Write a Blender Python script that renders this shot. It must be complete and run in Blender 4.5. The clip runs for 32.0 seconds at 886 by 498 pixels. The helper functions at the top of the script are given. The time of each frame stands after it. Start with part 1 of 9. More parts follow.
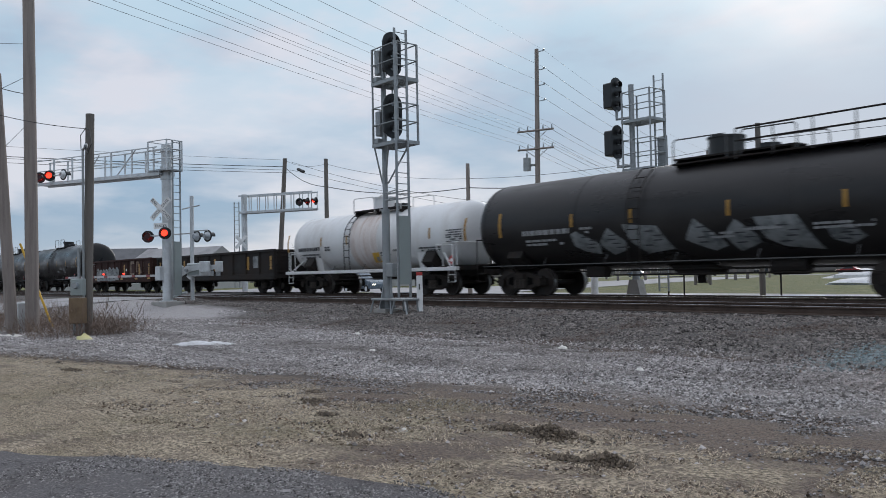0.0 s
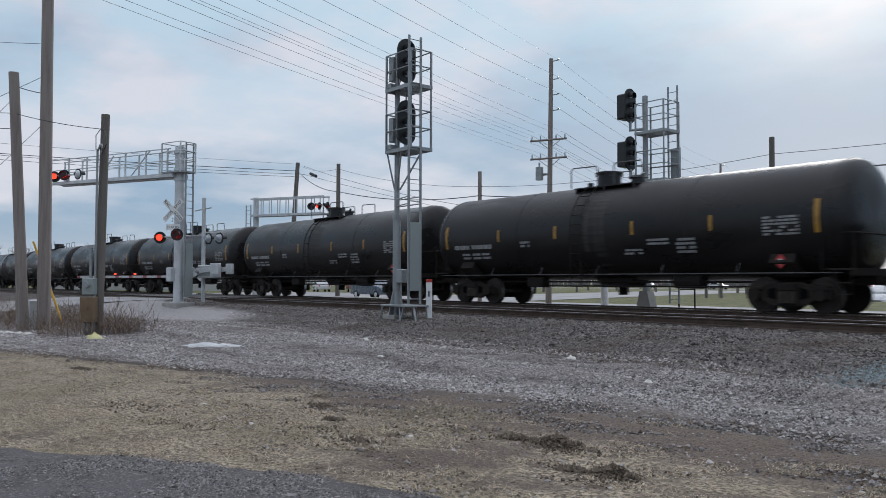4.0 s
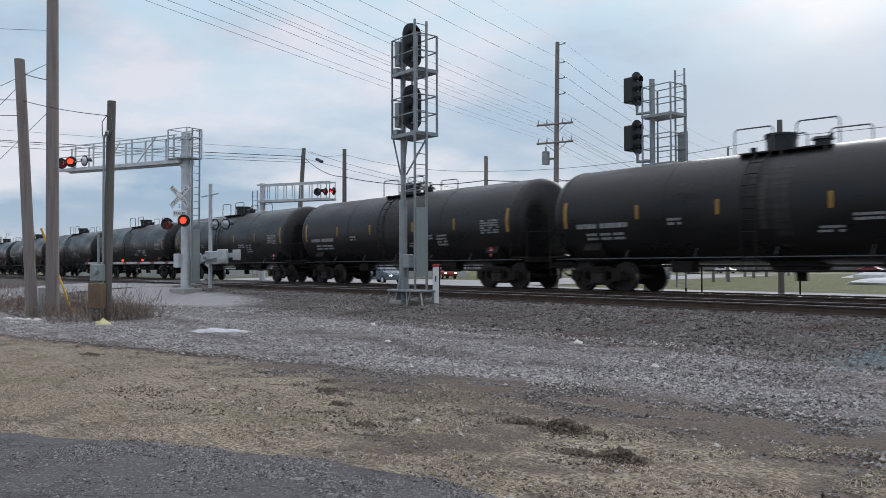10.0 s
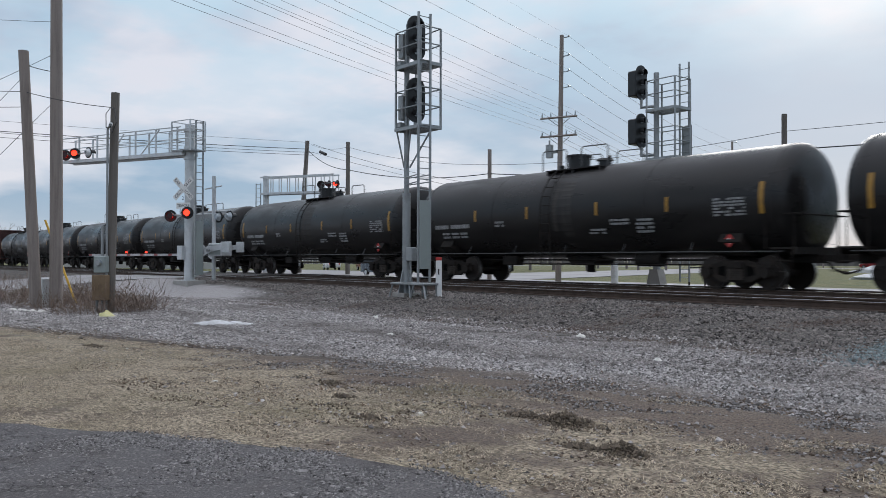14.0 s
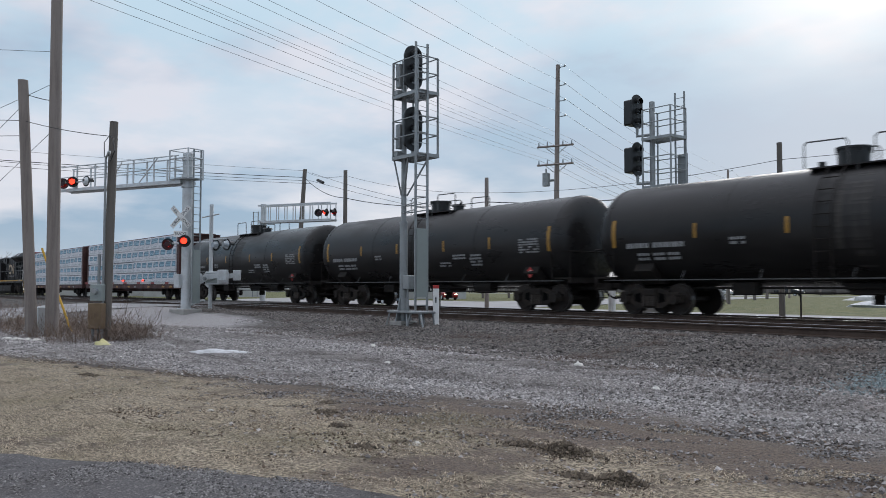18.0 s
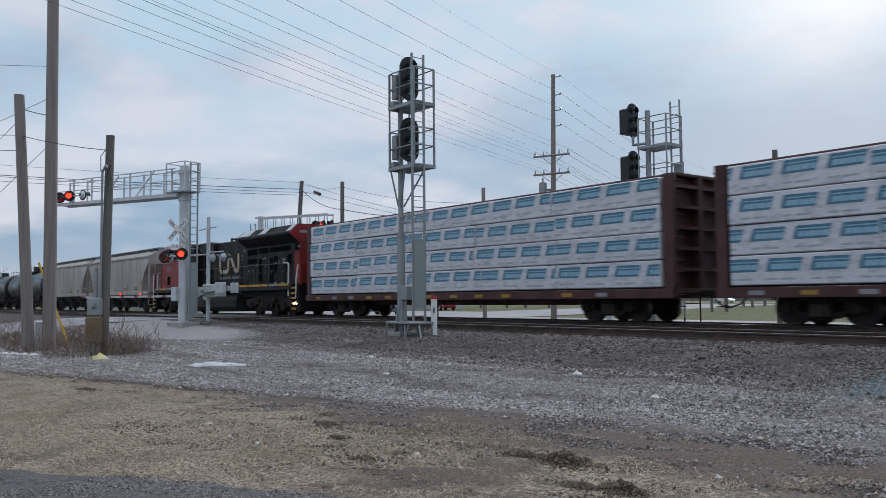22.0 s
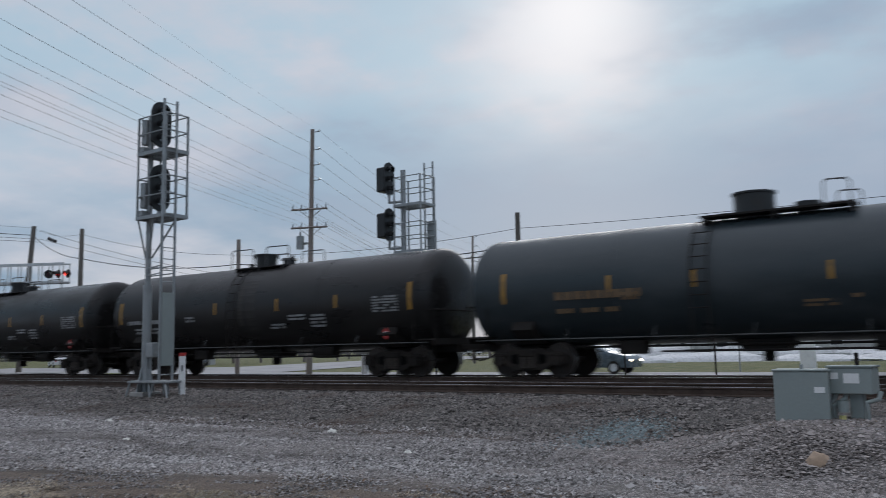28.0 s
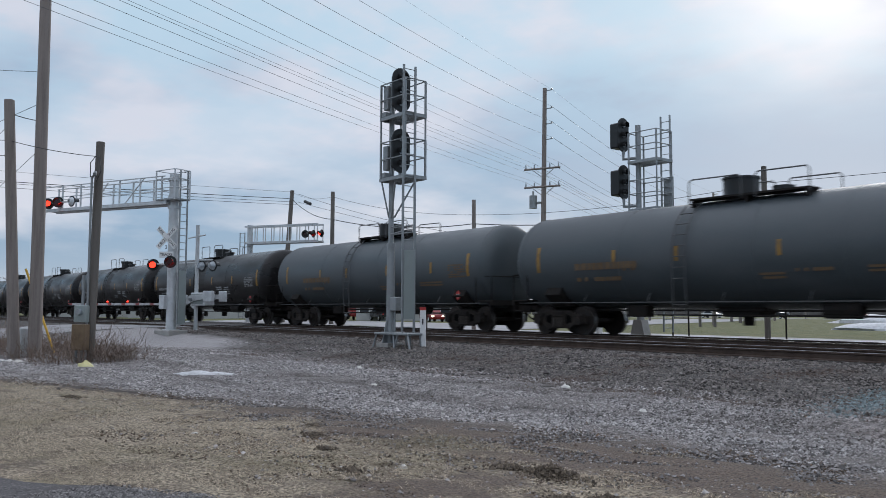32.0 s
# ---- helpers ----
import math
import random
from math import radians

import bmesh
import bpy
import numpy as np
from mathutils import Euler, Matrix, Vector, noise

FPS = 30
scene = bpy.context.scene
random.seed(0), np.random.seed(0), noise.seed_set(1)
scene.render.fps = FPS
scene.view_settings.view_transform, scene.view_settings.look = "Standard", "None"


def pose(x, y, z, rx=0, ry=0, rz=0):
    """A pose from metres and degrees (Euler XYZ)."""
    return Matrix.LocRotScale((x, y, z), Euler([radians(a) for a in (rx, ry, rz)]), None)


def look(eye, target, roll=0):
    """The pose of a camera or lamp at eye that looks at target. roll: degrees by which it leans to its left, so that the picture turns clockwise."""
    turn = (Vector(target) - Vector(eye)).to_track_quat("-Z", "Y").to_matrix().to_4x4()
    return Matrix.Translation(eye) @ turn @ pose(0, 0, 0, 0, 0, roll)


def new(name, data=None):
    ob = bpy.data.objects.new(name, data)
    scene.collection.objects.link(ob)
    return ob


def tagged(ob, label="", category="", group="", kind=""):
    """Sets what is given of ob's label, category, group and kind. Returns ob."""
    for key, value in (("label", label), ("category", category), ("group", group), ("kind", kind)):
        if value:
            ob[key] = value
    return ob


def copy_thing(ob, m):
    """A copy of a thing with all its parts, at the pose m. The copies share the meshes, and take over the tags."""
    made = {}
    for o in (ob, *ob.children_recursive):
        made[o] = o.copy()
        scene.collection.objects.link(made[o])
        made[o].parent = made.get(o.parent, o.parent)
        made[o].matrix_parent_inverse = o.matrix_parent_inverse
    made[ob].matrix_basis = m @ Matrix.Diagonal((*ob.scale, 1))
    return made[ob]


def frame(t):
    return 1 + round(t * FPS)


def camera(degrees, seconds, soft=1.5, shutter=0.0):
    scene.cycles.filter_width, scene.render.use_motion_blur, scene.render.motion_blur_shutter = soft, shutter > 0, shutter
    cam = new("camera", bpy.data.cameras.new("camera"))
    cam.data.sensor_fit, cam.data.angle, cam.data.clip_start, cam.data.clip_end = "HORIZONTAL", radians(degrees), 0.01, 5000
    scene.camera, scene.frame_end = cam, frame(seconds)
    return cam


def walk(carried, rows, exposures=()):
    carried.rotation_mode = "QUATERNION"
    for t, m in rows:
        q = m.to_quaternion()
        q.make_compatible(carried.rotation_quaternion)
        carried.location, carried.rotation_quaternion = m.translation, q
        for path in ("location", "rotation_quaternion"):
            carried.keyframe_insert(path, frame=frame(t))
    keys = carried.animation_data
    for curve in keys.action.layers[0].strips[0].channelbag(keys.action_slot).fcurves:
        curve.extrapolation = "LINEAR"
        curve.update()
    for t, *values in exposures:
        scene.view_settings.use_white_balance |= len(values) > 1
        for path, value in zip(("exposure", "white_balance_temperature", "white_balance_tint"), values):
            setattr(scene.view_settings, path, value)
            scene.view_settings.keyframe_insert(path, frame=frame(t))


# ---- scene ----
# World axes: x runs along the rails in the train's direction, y across them, z up. The camera stands beside a parked car.
cam = camera(56.4, 32.0, soft=0.85, shutter=0.26)
# seconds, x, y, z, yaw, pitch, roll
PATH = [
    (0.0, 0.0, 0.0, 1.450, 50.46, 1.78, -1.17),
    (0.5, 0.0, 0.0, 1.450, 50.61, 2.05, -0.04),
    (1.0, 0.0, 0.0, 1.450, 50.65, 2.16, -0.04),
    (1.5, 0.0, 0.0, 1.450, 50.75, 2.28, 0.03),
    (2.0, 0.0, 0.0, 1.450, 50.83, 2.44, 0.13),
    (2.5, 0.0, 0.0, 1.450, 50.94, 2.45, 0.12),
    (3.0, 0.0, 0.0, 1.450, 51.03, 2.41, 0.14),
    (3.5, 0.0, 0.0, 1.450, 51.10, 2.36, 0.16),
    (5.5, 0.0, 0.0, 1.450, 51.42, 2.04, -0.03),
    (6.0, 0.0, 0.0, 1.450, 51.42, 1.94, 0.08),
    (6.5, 0.0, 0.0, 1.450, 51.52, 1.83, 0.02),
    (7.0, 0.0, 0.0, 1.450, 51.52, 1.74, -0.18),
    (7.5, 0.0, 0.0, 1.450, 51.52, 1.68, -0.15),
    (8.0, 0.0, 0.0, 1.450, 51.56, 1.61, -0.10),
    (8.5, 0.0, 0.0, 1.450, 51.58, 1.51, -0.16),
    (9.0, 0.0, 0.0, 1.450, 51.61, 1.43, -0.23),
    (9.5, 0.0, 0.0, 1.450, 51.63, 1.35, -0.22),
    (10.0, 0.0, 0.0, 1.450, 51.63, 1.25, -0.11),
    (10.5, 0.0, 0.0, 1.450, 51.66, 1.16, -0.11),
    (11.0, 0.0, 0.0, 1.450, 51.71, 1.09, -0.02),
    (11.5, 0.0, 0.0, 1.450, 51.77, 1.03, -0.02),
    (12.0, 0.0, 0.0, 1.450, 51.78, 0.97, 0.00),
    (12.5, 0.0, 0.0, 1.450, 51.79, 0.86, -0.01),
    (13.0, 0.0, 0.0, 1.450, 51.84, 0.80, 0.00),
    (13.5, 0.0, 0.0, 1.450, 51.85, 0.76, 0.12),
    (15.5, 0.0, 0.0, 1.450, 51.77, 1.13, 0.07),
    (16.0, 0.0, 0.0, 1.450, 51.77, 1.62, 0.04),
    (16.5, 0.0, 0.0, 1.450, 51.77, 1.99, 0.01),
    (17.0, 0.0, 0.0, 1.450, 51.72, 2.29, -0.03),
    (17.5, 0.0, 0.0, 1.450, 51.66, 2.54, 0.10),
    (18.0, 0.0, 0.0, 1.450, 51.66, 2.72, 0.08),
    (18.5, 0.0, 0.0, 1.450, 51.60, 2.90, 0.11),
    (19.0, 0.0, 0.0, 1.450, 51.55, 3.06, -0.02),
    (19.5, 0.0, 0.0, 1.450, 51.50, 3.17, 0.02),
    (20.0, 0.0, 0.0, 1.450, 51.50, 3.25, 0.02),
    (20.5, 0.0, 0.0, 1.450, 51.49, 3.32, -0.02),
    (21.0, 0.0, 0.0, 1.450, 51.47, 3.40, -0.11),
    (21.5, 0.0, 0.0, 1.450, 51.47, 3.43, -0.20),
    (22.0, 0.0, 0.0, 1.450, 51.48, 3.44, -0.51),
    (22.5, 0.0, 0.0, 1.450, 51.49, 3.44, -0.62),
    (23.0, 0.0, 0.0, 1.490, 50.99, 3.01, -0.07),
    (23.3, 0.0, 0.0, 1.530, 47.93, 1.98, 0.27),
    (23.5, 0.0, 0.0, 1.563, 44.35, 2.23, 0.21),
    (23.6, 0.0, 0.0, 1.580, 41.77, 2.06, 0.24),
    (23.8, 0.0, 0.0, 1.580, 37.31, 2.34, 0.03),
    (24.0, 0.0, 0.0, 1.580, 31.66, 4.63, -0.08),
    (24.2, 0.0, 0.0, 1.580, 25.62, 6.58, -0.11),
    (24.4, 0.0, 0.0, 1.580, 19.18, 6.47, 0.03),
    (24.5, 0.0, 0.0, 1.580, 16.08, 6.05, 0.06),
    (26.5, 0.0, 0.0, 1.580, -0.91, 5.65, -0.34),
    (27.0, 0.0, 0.0, 1.580, 12.55, 6.15, -3.65),
    (27.5, 0.0, 0.0, 1.567, 25.76, 6.31, -2.19),
    (28.0, 0.0, 0.0, 1.505, 34.63, 6.87, -1.13),
    (28.5, 0.013, 0.011, 1.461, 40.55, 4.71, 1.40),
    (29.0, 0.0, 0.0, 1.450, 45.17, 2.85, 0.51),
    (29.5, 0.0, 0.0, 1.450, 48.27, 4.25, 0.70),
    (30.0, 0.0, 0.0, 1.450, 49.10, 4.14, 0.36),
    (30.5, 0.0, 0.0, 1.450, 49.66, 4.10, 0.36),
    (31.0, 0.0, 0.0, 1.450, 50.23, 4.26, 0.47),
    (31.5, 0.0, 0.0, 1.450, 50.45, 4.30, 0.40),
    (32.0, 0.0, 0.0, 1.450, 50.77, 4.23, 0.22),
]
walk(cam, [(t, pose(x, y, z, 90 + p, 0, w) @ pose(0, 0, 0, 0, 0, r)) for t, x, y, z, w, p, r in PATH],
     exposures=[(0.0, 0.02, 6300, 10), (3.0, -0.04, 6250, 10), (7.0, 0.10, 6350, 10), (18.0, 0.08, 6350, 10), (20.0, 0.04, 6200, 10), (22.0, -0.04, 6150, 10), (24.0, 0.15, 6250, 10), (25.5, 0.02, 6200, 10), (27.0, -0.06, 6170, 10),
                (28.0, -0.32, 6150, 10), (28.6, -0.28, 6250, 10), (29.0, -0.04, 6300, 10), (30.0, -0.04, 6250, 10), (32.0, -0.02, 6150, 10)])

# ---------------------------------------------------------------- sky and sun
SUN_AZ, SUN_EL = radians(25.0), radians(23.0)      # turned left of +y, height
SUN_WAY = Vector((-math.sin(SUN_AZ) * math.cos(SUN_EL), math.cos(SUN_AZ) * math.cos(SUN_EL), math.sin(SUN_EL)))
world = bpy.data.worlds.new("sky")
scene.world = world
world.use_nodes = True
wn, wl = world.node_tree.nodes, world.node_tree.links
wn.clear()


def wnode(kind, **sets):
    n = wn.new(kind)
    for k, v in sets.items():
        setattr(n, k, v)
    return n


def wmath(op, a, b=None, clamp=False):
    n = wnode("ShaderNodeMath", operation=op, use_clamp=clamp)
    for i, v in enumerate((a, b)):
        if v is None:
            continue
        if isinstance(v, (int, float)):
            n.inputs[i].default_value = v
        else:
            wl.new(v, n.inputs[i])
    return n.outputs[0]


def wmix(fac, a, b):
    n = wnode("ShaderNodeMix", data_type="RGBA")
    for sock, v in ((n.inputs[0], fac), (n.inputs[6], a), (n.inputs[7], b)):
        if isinstance(v, (int, float)):
            sock.default_value = v
        elif isinstance(v, tuple):
            sock.default_value = (*v, 1)
        else:
            wl.new(v, sock)
    return n.outputs[2]


def noise_ramp(vec):
    n = wnode("ShaderNodeTexNoise")
    n.inputs["Scale"].default_value, n.inputs["Detail"].default_value, n.inputs["Roughness"].default_value = 1.5, 4.0, 0.5
    wl.new(vec, n.inputs["Vector"])
    r = wnode("ShaderNodeMapRange", interpolation_type="SMOOTHSTEP")
    r.inputs[1].default_value, r.inputs[2].default_value = 0.44, 0.60
    wl.new(n.outputs[0], r.inputs[0])
    return r.outputs[0]


def build_sky():
    sky = wnode("ShaderNodeTexSky", sky_type="NISHITA", sun_disc=False, sun_elevation=SUN_EL, sun_rotation=-SUN_AZ)
    dimmed = wnode("ShaderNodeVectorMath", operation="SCALE")
    wl.new(sky.outputs[0], dimmed.inputs[0])
    dimmed.inputs["Scale"].default_value = 0.10
    co = wnode("ShaderNodeTexCoord")
    sep = wnode("ShaderNodeSeparateXYZ")
    wl.new(co.outputs["Generated"], sep.inputs[0])
    # cloud deck: the view direction laid onto a flat layer overhead
    h = wmath("MAXIMUM", sep.outputs[2], 0.0)
    lift = wmath("ADD", h, 0.16)
    flat = wnode("ShaderNodeCombineXYZ")
    wl.new(wmath("DIVIDE", sep.outputs[0], lift), flat.inputs[0])
    wl.new(wmath("DIVIDE", sep.outputs[1], lift), flat.inputs[1])
    big = wnode("ShaderNodeTexNoise")
    big.inputs["Scale"].default_value, big.inputs["Detail"].default_value, big.inputs["Roughness"].default_value = 0.62, 6.0, 0.5
    wl.new(flat.outputs[0], big.inputs["Vector"])
    ramp = wnode("ShaderNodeMapRange", interpolation_type="SMOOTHSTEP")
    ramp.inputs[1].default_value, ramp.inputs[2].default_value = 0.40, 0.60
    wl.new(big.outputs[0], ramp.inputs[0])
    mid = wnode("ShaderNodeTexNoise")
    mid.inputs["Scale"].default_value, mid.inputs["Detail"].default_value, mid.inputs["Roughness"].default_value = 2.1, 5.0, 0.55
    wl.new(flat.outputs[0], mid.inputs["Vector"])
    cover = wmath("ADD", ramp.outputs[0], wmath("MULTIPLY", wmath("SUBTRACT", mid.outputs[0], 0.5), 1.1), True)
    clouds = wmix(cover, (0.315, 0.440, 0.585), (0.770, 0.765, 0.820))
    # brighter overhead, paler towards the horizon
    up = wnode("ShaderNodeMapRange", interpolation_type="SMOOTHSTEP")
    up.inputs[1].default_value, up.inputs[2].default_value = 0.06, 0.36
    wl.new(h, up.inputs[0])
    thin = wnode("ShaderNodeMapRange", interpolation_type="SMOOTHSTEP")
    thin.inputs[1].default_value, thin.inputs[2].default_value, thin.inputs[3].default_value, thin.inputs[4].default_value = 0.40, 0.62, 0.75, 0.05
    wl.new(mid.outputs[0], thin.inputs[0])
    clouds = wmix(wmath("MULTIPLY", up.outputs[0], thin.outputs[0]), clouds, (0.53, 0.745, 0.865))
    low = wnode("ShaderNodeMapRange", interpolation_type="SMOOTHSTEP")
    low.inputs[1].default_value, low.inputs[2].default_value = 0.09, 0.0
    wl.new(h, low.inputs[0])
    clouds = wmix(wmath("MULTIPLY", low.outputs[0], 0.6), clouds, (0.55, 0.61, 0.69))
    # a blue-grey bank of cloud low down on the sun's right
    bank_x = wnode("ShaderNodeMapRange", interpolation_type="SMOOTHSTEP")
    bank_x.inputs[1].default_value, bank_x.inputs[2].default_value = -0.80, -0.45
    wl.new(sep.outputs[0], bank_x.inputs[0])
    bank_h = wnode("ShaderNodeMapRange", interpolation_type="SMOOTHSTEP")
    bank_h.inputs[1].default_value, bank_h.inputs[2].default_value = 0.32, 0.13
    wl.new(h, bank_h.inputs[0])
    clouds = wmix(wmath("MULTIPLY", wmath("MULTIPLY", bank_x.outputs[0], bank_h.outputs[0]), 0.95), clouds, (0.350, 0.445, 0.585))
    # the sun's glow behind the cloud
    dot = wnode("ShaderNodeVectorMath", operation="DOT_PRODUCT")
    wl.new(co.outputs["Generated"], dot.inputs[0])
    dot.inputs[1].default_value = SUN_WAY
    glow = wmath("POWER", wmath("MAXIMUM", dot.outputs["Value"], 0.0), 170.0)
    wide = wmath("POWER", wmath("MAXIMUM", dot.outputs["Value"], 0.0), 9.0)
    clouds = wmix(wmath("MULTIPLY", wide, 0.05, True), clouds, (0.95, 0.93, 0.92))
    broken = noise_ramp(flat.outputs[0])
    clouds = wmix(wmath("MULTIPLY", glow, wmath("ADD", wmath("MULTIPLY", broken, 0.7), 0.28), True), clouds, (1.12, 1.10, 1.10))
    # an overcast dome is brighter towards the zenith
    zen = wnode("ShaderNodeMapRange", interpolation_type="SMOOTHSTEP")
    zen.inputs[1].default_value, zen.inputs[2].default_value, zen.inputs[3].default_value, zen.inputs[4].default_value = 0.42, 0.95, 1.0, 1.6
    wl.new(h, zen.inputs[0])
    # the sky above the view is set neutral grey-white to keep its light untinted
    over = wnode("ShaderNodeMapRange", interpolation_type="SMOOTHSTEP")
    over.inputs[1].default_value, over.inputs[2].default_value, over.inputs[4].default_value = 0.36, 0.60, 0.85
    wl.new(h, over.inputs[0])
    clouds = wmix(over.outputs[0], clouds, (0.775, 0.795, 0.875))
    dome = wnode("ShaderNodeVectorMath", operation="SCALE")
    wl.new(clouds, dome.inputs[0])
    wl.new(zen.outputs[0], dome.inputs["Scale"])
    both = wmix(0.9, dimmed.outputs[0], dome.outputs[0])
    bg = wnode("ShaderNodeBackground")
    wl.new(both, bg.inputs[0])
    bg.inputs[1].default_value = 0.95
    out = wnode("ShaderNodeOutputWorld")
    wl.new(bg.outputs[0], out.inputs[0])


build_sky()
sun = new("sun", bpy.data.lights.new("sun", "SUN"))
sun.data.energy, sun.data.angle, sun.data.color = 0.9, radians(25), (1.0, 0.96, 0.9)
sun.matrix_world = look(SUN_WAY * 100, (0, 0, 0))

# ---------------------------------------------------------------- materials
def shader(name):
    m = bpy.data.materials.new(name)
    m.use_nodes = True
    nt = m.node_tree
    return m, nt.nodes, nt.links, nt.nodes["Principled BSDF"]


def noise_node(nd, ln, scale, detail=4.0, rough=0.55, vec=None):
    n = nd.new("ShaderNodeTexNoise")
    n.inputs["Scale"].default_value, n.inputs["Detail"].default_value, n.inputs["Roughness"].default_value = scale, detail, rough
    if vec is not None:
        ln.new(vec, n.inputs["Vector"])
    return n


def ramp_node(nd, ln, src, lo, hi, a=0.0, b=1.0, smooth=True):
    n = nd.new("ShaderNodeMapRange")
    n.interpolation_type = "SMOOTHSTEP" if smooth else "LINEAR"
    n.inputs[1].default_value, n.inputs[2].default_value, n.inputs[3].default_value, n.inputs[4].default_value = lo, hi, a, b
    ln.new(src, n.inputs[0])
    return n.outputs[0]


def mix_node(nd, ln, fac, a, b, blend="MIX"):
    n = nd.new("ShaderNodeMix")
    n.data_type, n.blend_type = "RGBA", blend
    for sock, v in ((n.inputs[0], fac), (n.inputs[6], a), (n.inputs[7], b)):
        if isinstance(v, (int, float)):
            sock.default_value = v
        elif isinstance(v, (tuple, list)):
            sock.default_value = (v[0], v[1], v[2], 1)
        else:
            ln.new(v, sock)
    return n.outputs[2]


def math_node(nd, ln, op, a, b=None):
    n = nd.new("ShaderNodeMath")
    n.operation = op
    for i, v in enumerate((a, b)):
        if v is None:
            continue
        if isinstance(v, (int, float)):
            n.inputs[i].default_value = v
        else:
            ln.new(v, n.inputs[i])
    return n.outputs[0]


def bump_node(nd, ln, height, strength, dist, bsdf):
    n = nd.new("ShaderNodeBump")
    n.inputs["Strength"].default_value, n.inputs["Distance"].default_value = strength, dist
    ln.new(height, n.inputs["Height"])
    ln.new(n.outputs[0], bsdf.inputs["Normal"])


def surface(name, color, rough=0.6, metal=0.0, grime=None, amount=0.35, scale=2.0, fine=40.0, bump=0.15, stretch=(1, 1, 1),
            random_tone=0.0, gloss=0.5):
    """Painted or raw surface: base colour, blotches of grime at one scale, grain and relief at a finer one."""
    m, nd, ln, b = shader(name)
    co = nd.new("ShaderNodeTexCoord")
    mp = nd.new("ShaderNodeMapping")
    mp.inputs["Scale"].default_value = stretch
    ln.new(co.outputs["Object"], mp.inputs[0])
    v = mp.outputs[0]
    big = noise_node(nd, ln, scale, 5, 0.6, v)
    small = noise_node(nd, ln, fine, 3, 0.6, v)
    grime = grime or tuple(c * 0.5 for c in color)
    col = mix_node(nd, ln, ramp_node(nd, ln, big.outputs[0], 0.42, 0.68, 0.0, amount), color, grime)
    col = mix_node(nd, ln, ramp_node(nd, ln, small.outputs[0], 0.35, 0.7, 0.0, amount * 0.6), col, tuple(min(1, c * 1.3) for c in color))
    if random_tone:
        info = nd.new("ShaderNodeObjectInfo")
        tone = ramp_node(nd, ln, info.outputs["Random"], 0, 1, 1 - random_tone, 1 + random_tone, False)
        hsv = nd.new("ShaderNodeHueSaturation")
        ln.new(tone, hsv.inputs["Value"])
        ln.new(col, hsv.inputs["Color"])
        col = hsv.outputs[0]
    ln.new(col, b.inputs["Base Color"])
    ln.new(ramp_node(nd, ln, big.outputs[0], 0.3, 0.7, max(0.02, rough - 0.12), min(1, rough + 0.15)), b.inputs["Roughness"])
    b.inputs["Metallic"].default_value = metal
    b.inputs["Specular IOR Level"].default_value = gloss
    if bump:
        bump_node(nd, ln, small.outputs[0], bump, 0.01, b)
    return m


def glow(name, color, power):
    m, nd, ln, b = shader(name)
    b.inputs["Base Color"].default_value = (*color, 1)
    b.inputs["Emission Color"].default_value = (*color, 1)
    b.inputs["Emission Strength"].default_value = power
    return m


M_GALV = surface("galvanised_steel", (0.30, 0.315, 0.32), 0.5, 0.45, (0.19, 0.20, 0.205), 0.4, 3, 60)
M_SILVER = surface("aluminium_paint", (0.55, 0.57, 0.58), 0.5, 0.3, (0.32, 0.32, 0.32), 0.4, 2.5, 50)
M_CASE = surface("grey_green_enclosure_paint", (0.27, 0.305, 0.295), 0.45, 0.1, (0.25, 0.27, 0.26), 0.3, 2.5, 40)
M_BLACK = surface("black_paint", (0.012, 0.013, 0.014), 0.45, 0, (0.03, 0.028, 0.025), 0.5, 3, 50)
M_SIGNAL = surface("signal_black", (0.008, 0.009, 0.010), 0.4, 0, (0.02, 0.02, 0.02), 0.4, 4, 50)
M_WOOD = surface("weathered_pole_wood", (0.25, 0.215, 0.195), 0.9, 0, (0.14, 0.118, 0.105), 0.6, 1.6, 30, 0.6, (6, 6, 0.35), 0.1)
M_WOOD_DARK = surface("creosoted_pole_wood", (0.15, 0.135, 0.12), 0.9, 0, (0.07, 0.062, 0.054), 0.6, 1.6, 30, 0.6, (6, 6, 0.35), 0.1)
M_TIE = surface("sleeper_wood", (0.060, 0.050, 0.044), 0.95, 0, (0.025, 0.02, 0.018), 0.6, 3, 40, 0.5, (0.6, 5, 5), 0.3)
M_RAIL = surface("rusty_rail_steel", (0.075, 0.050, 0.038), 0.8, 0.2, (0.035, 0.026, 0.022), 0.5, 4, 50, 0.3)
M_RAILTOP = surface("worn_rail_head", (0.30, 0.30, 0.31), 0.35, 0.9, (0.16, 0.14, 0.13), 0.3, 3, 60, 0.05)
M_WIRE = surface("cable_black", (0.03, 0.03, 0.032), 0.6, 0, bump=0)
M_WIRE_ALU = surface("bare_conductor", (0.10, 0.105, 0.11), 0.5, 0.3, bump=0)
M_CONCRETE = surface("concrete", (0.33, 0.32, 0.30), 0.9, 0, (0.2, 0.19, 0.175), 0.5, 2, 30, 0.3)
M_WHITE = surface("white_paint", (0.75, 0.75, 0.74), 0.6, 0, (0.45, 0.44, 0.42), 0.35, 3, 40, 0.05)
M_RED = surface("red_paint", (0.45, 0.035, 0.03), 0.5, 0, (0.25, 0.03, 0.03), 0.3, 3, 40, 0.05)
M_GATE_RED = surface("faded_gate_red", (0.20, 0.045, 0.045), 0.6, 0, (0.30, 0.14, 0.13), 0.5, 5, 30, 0)
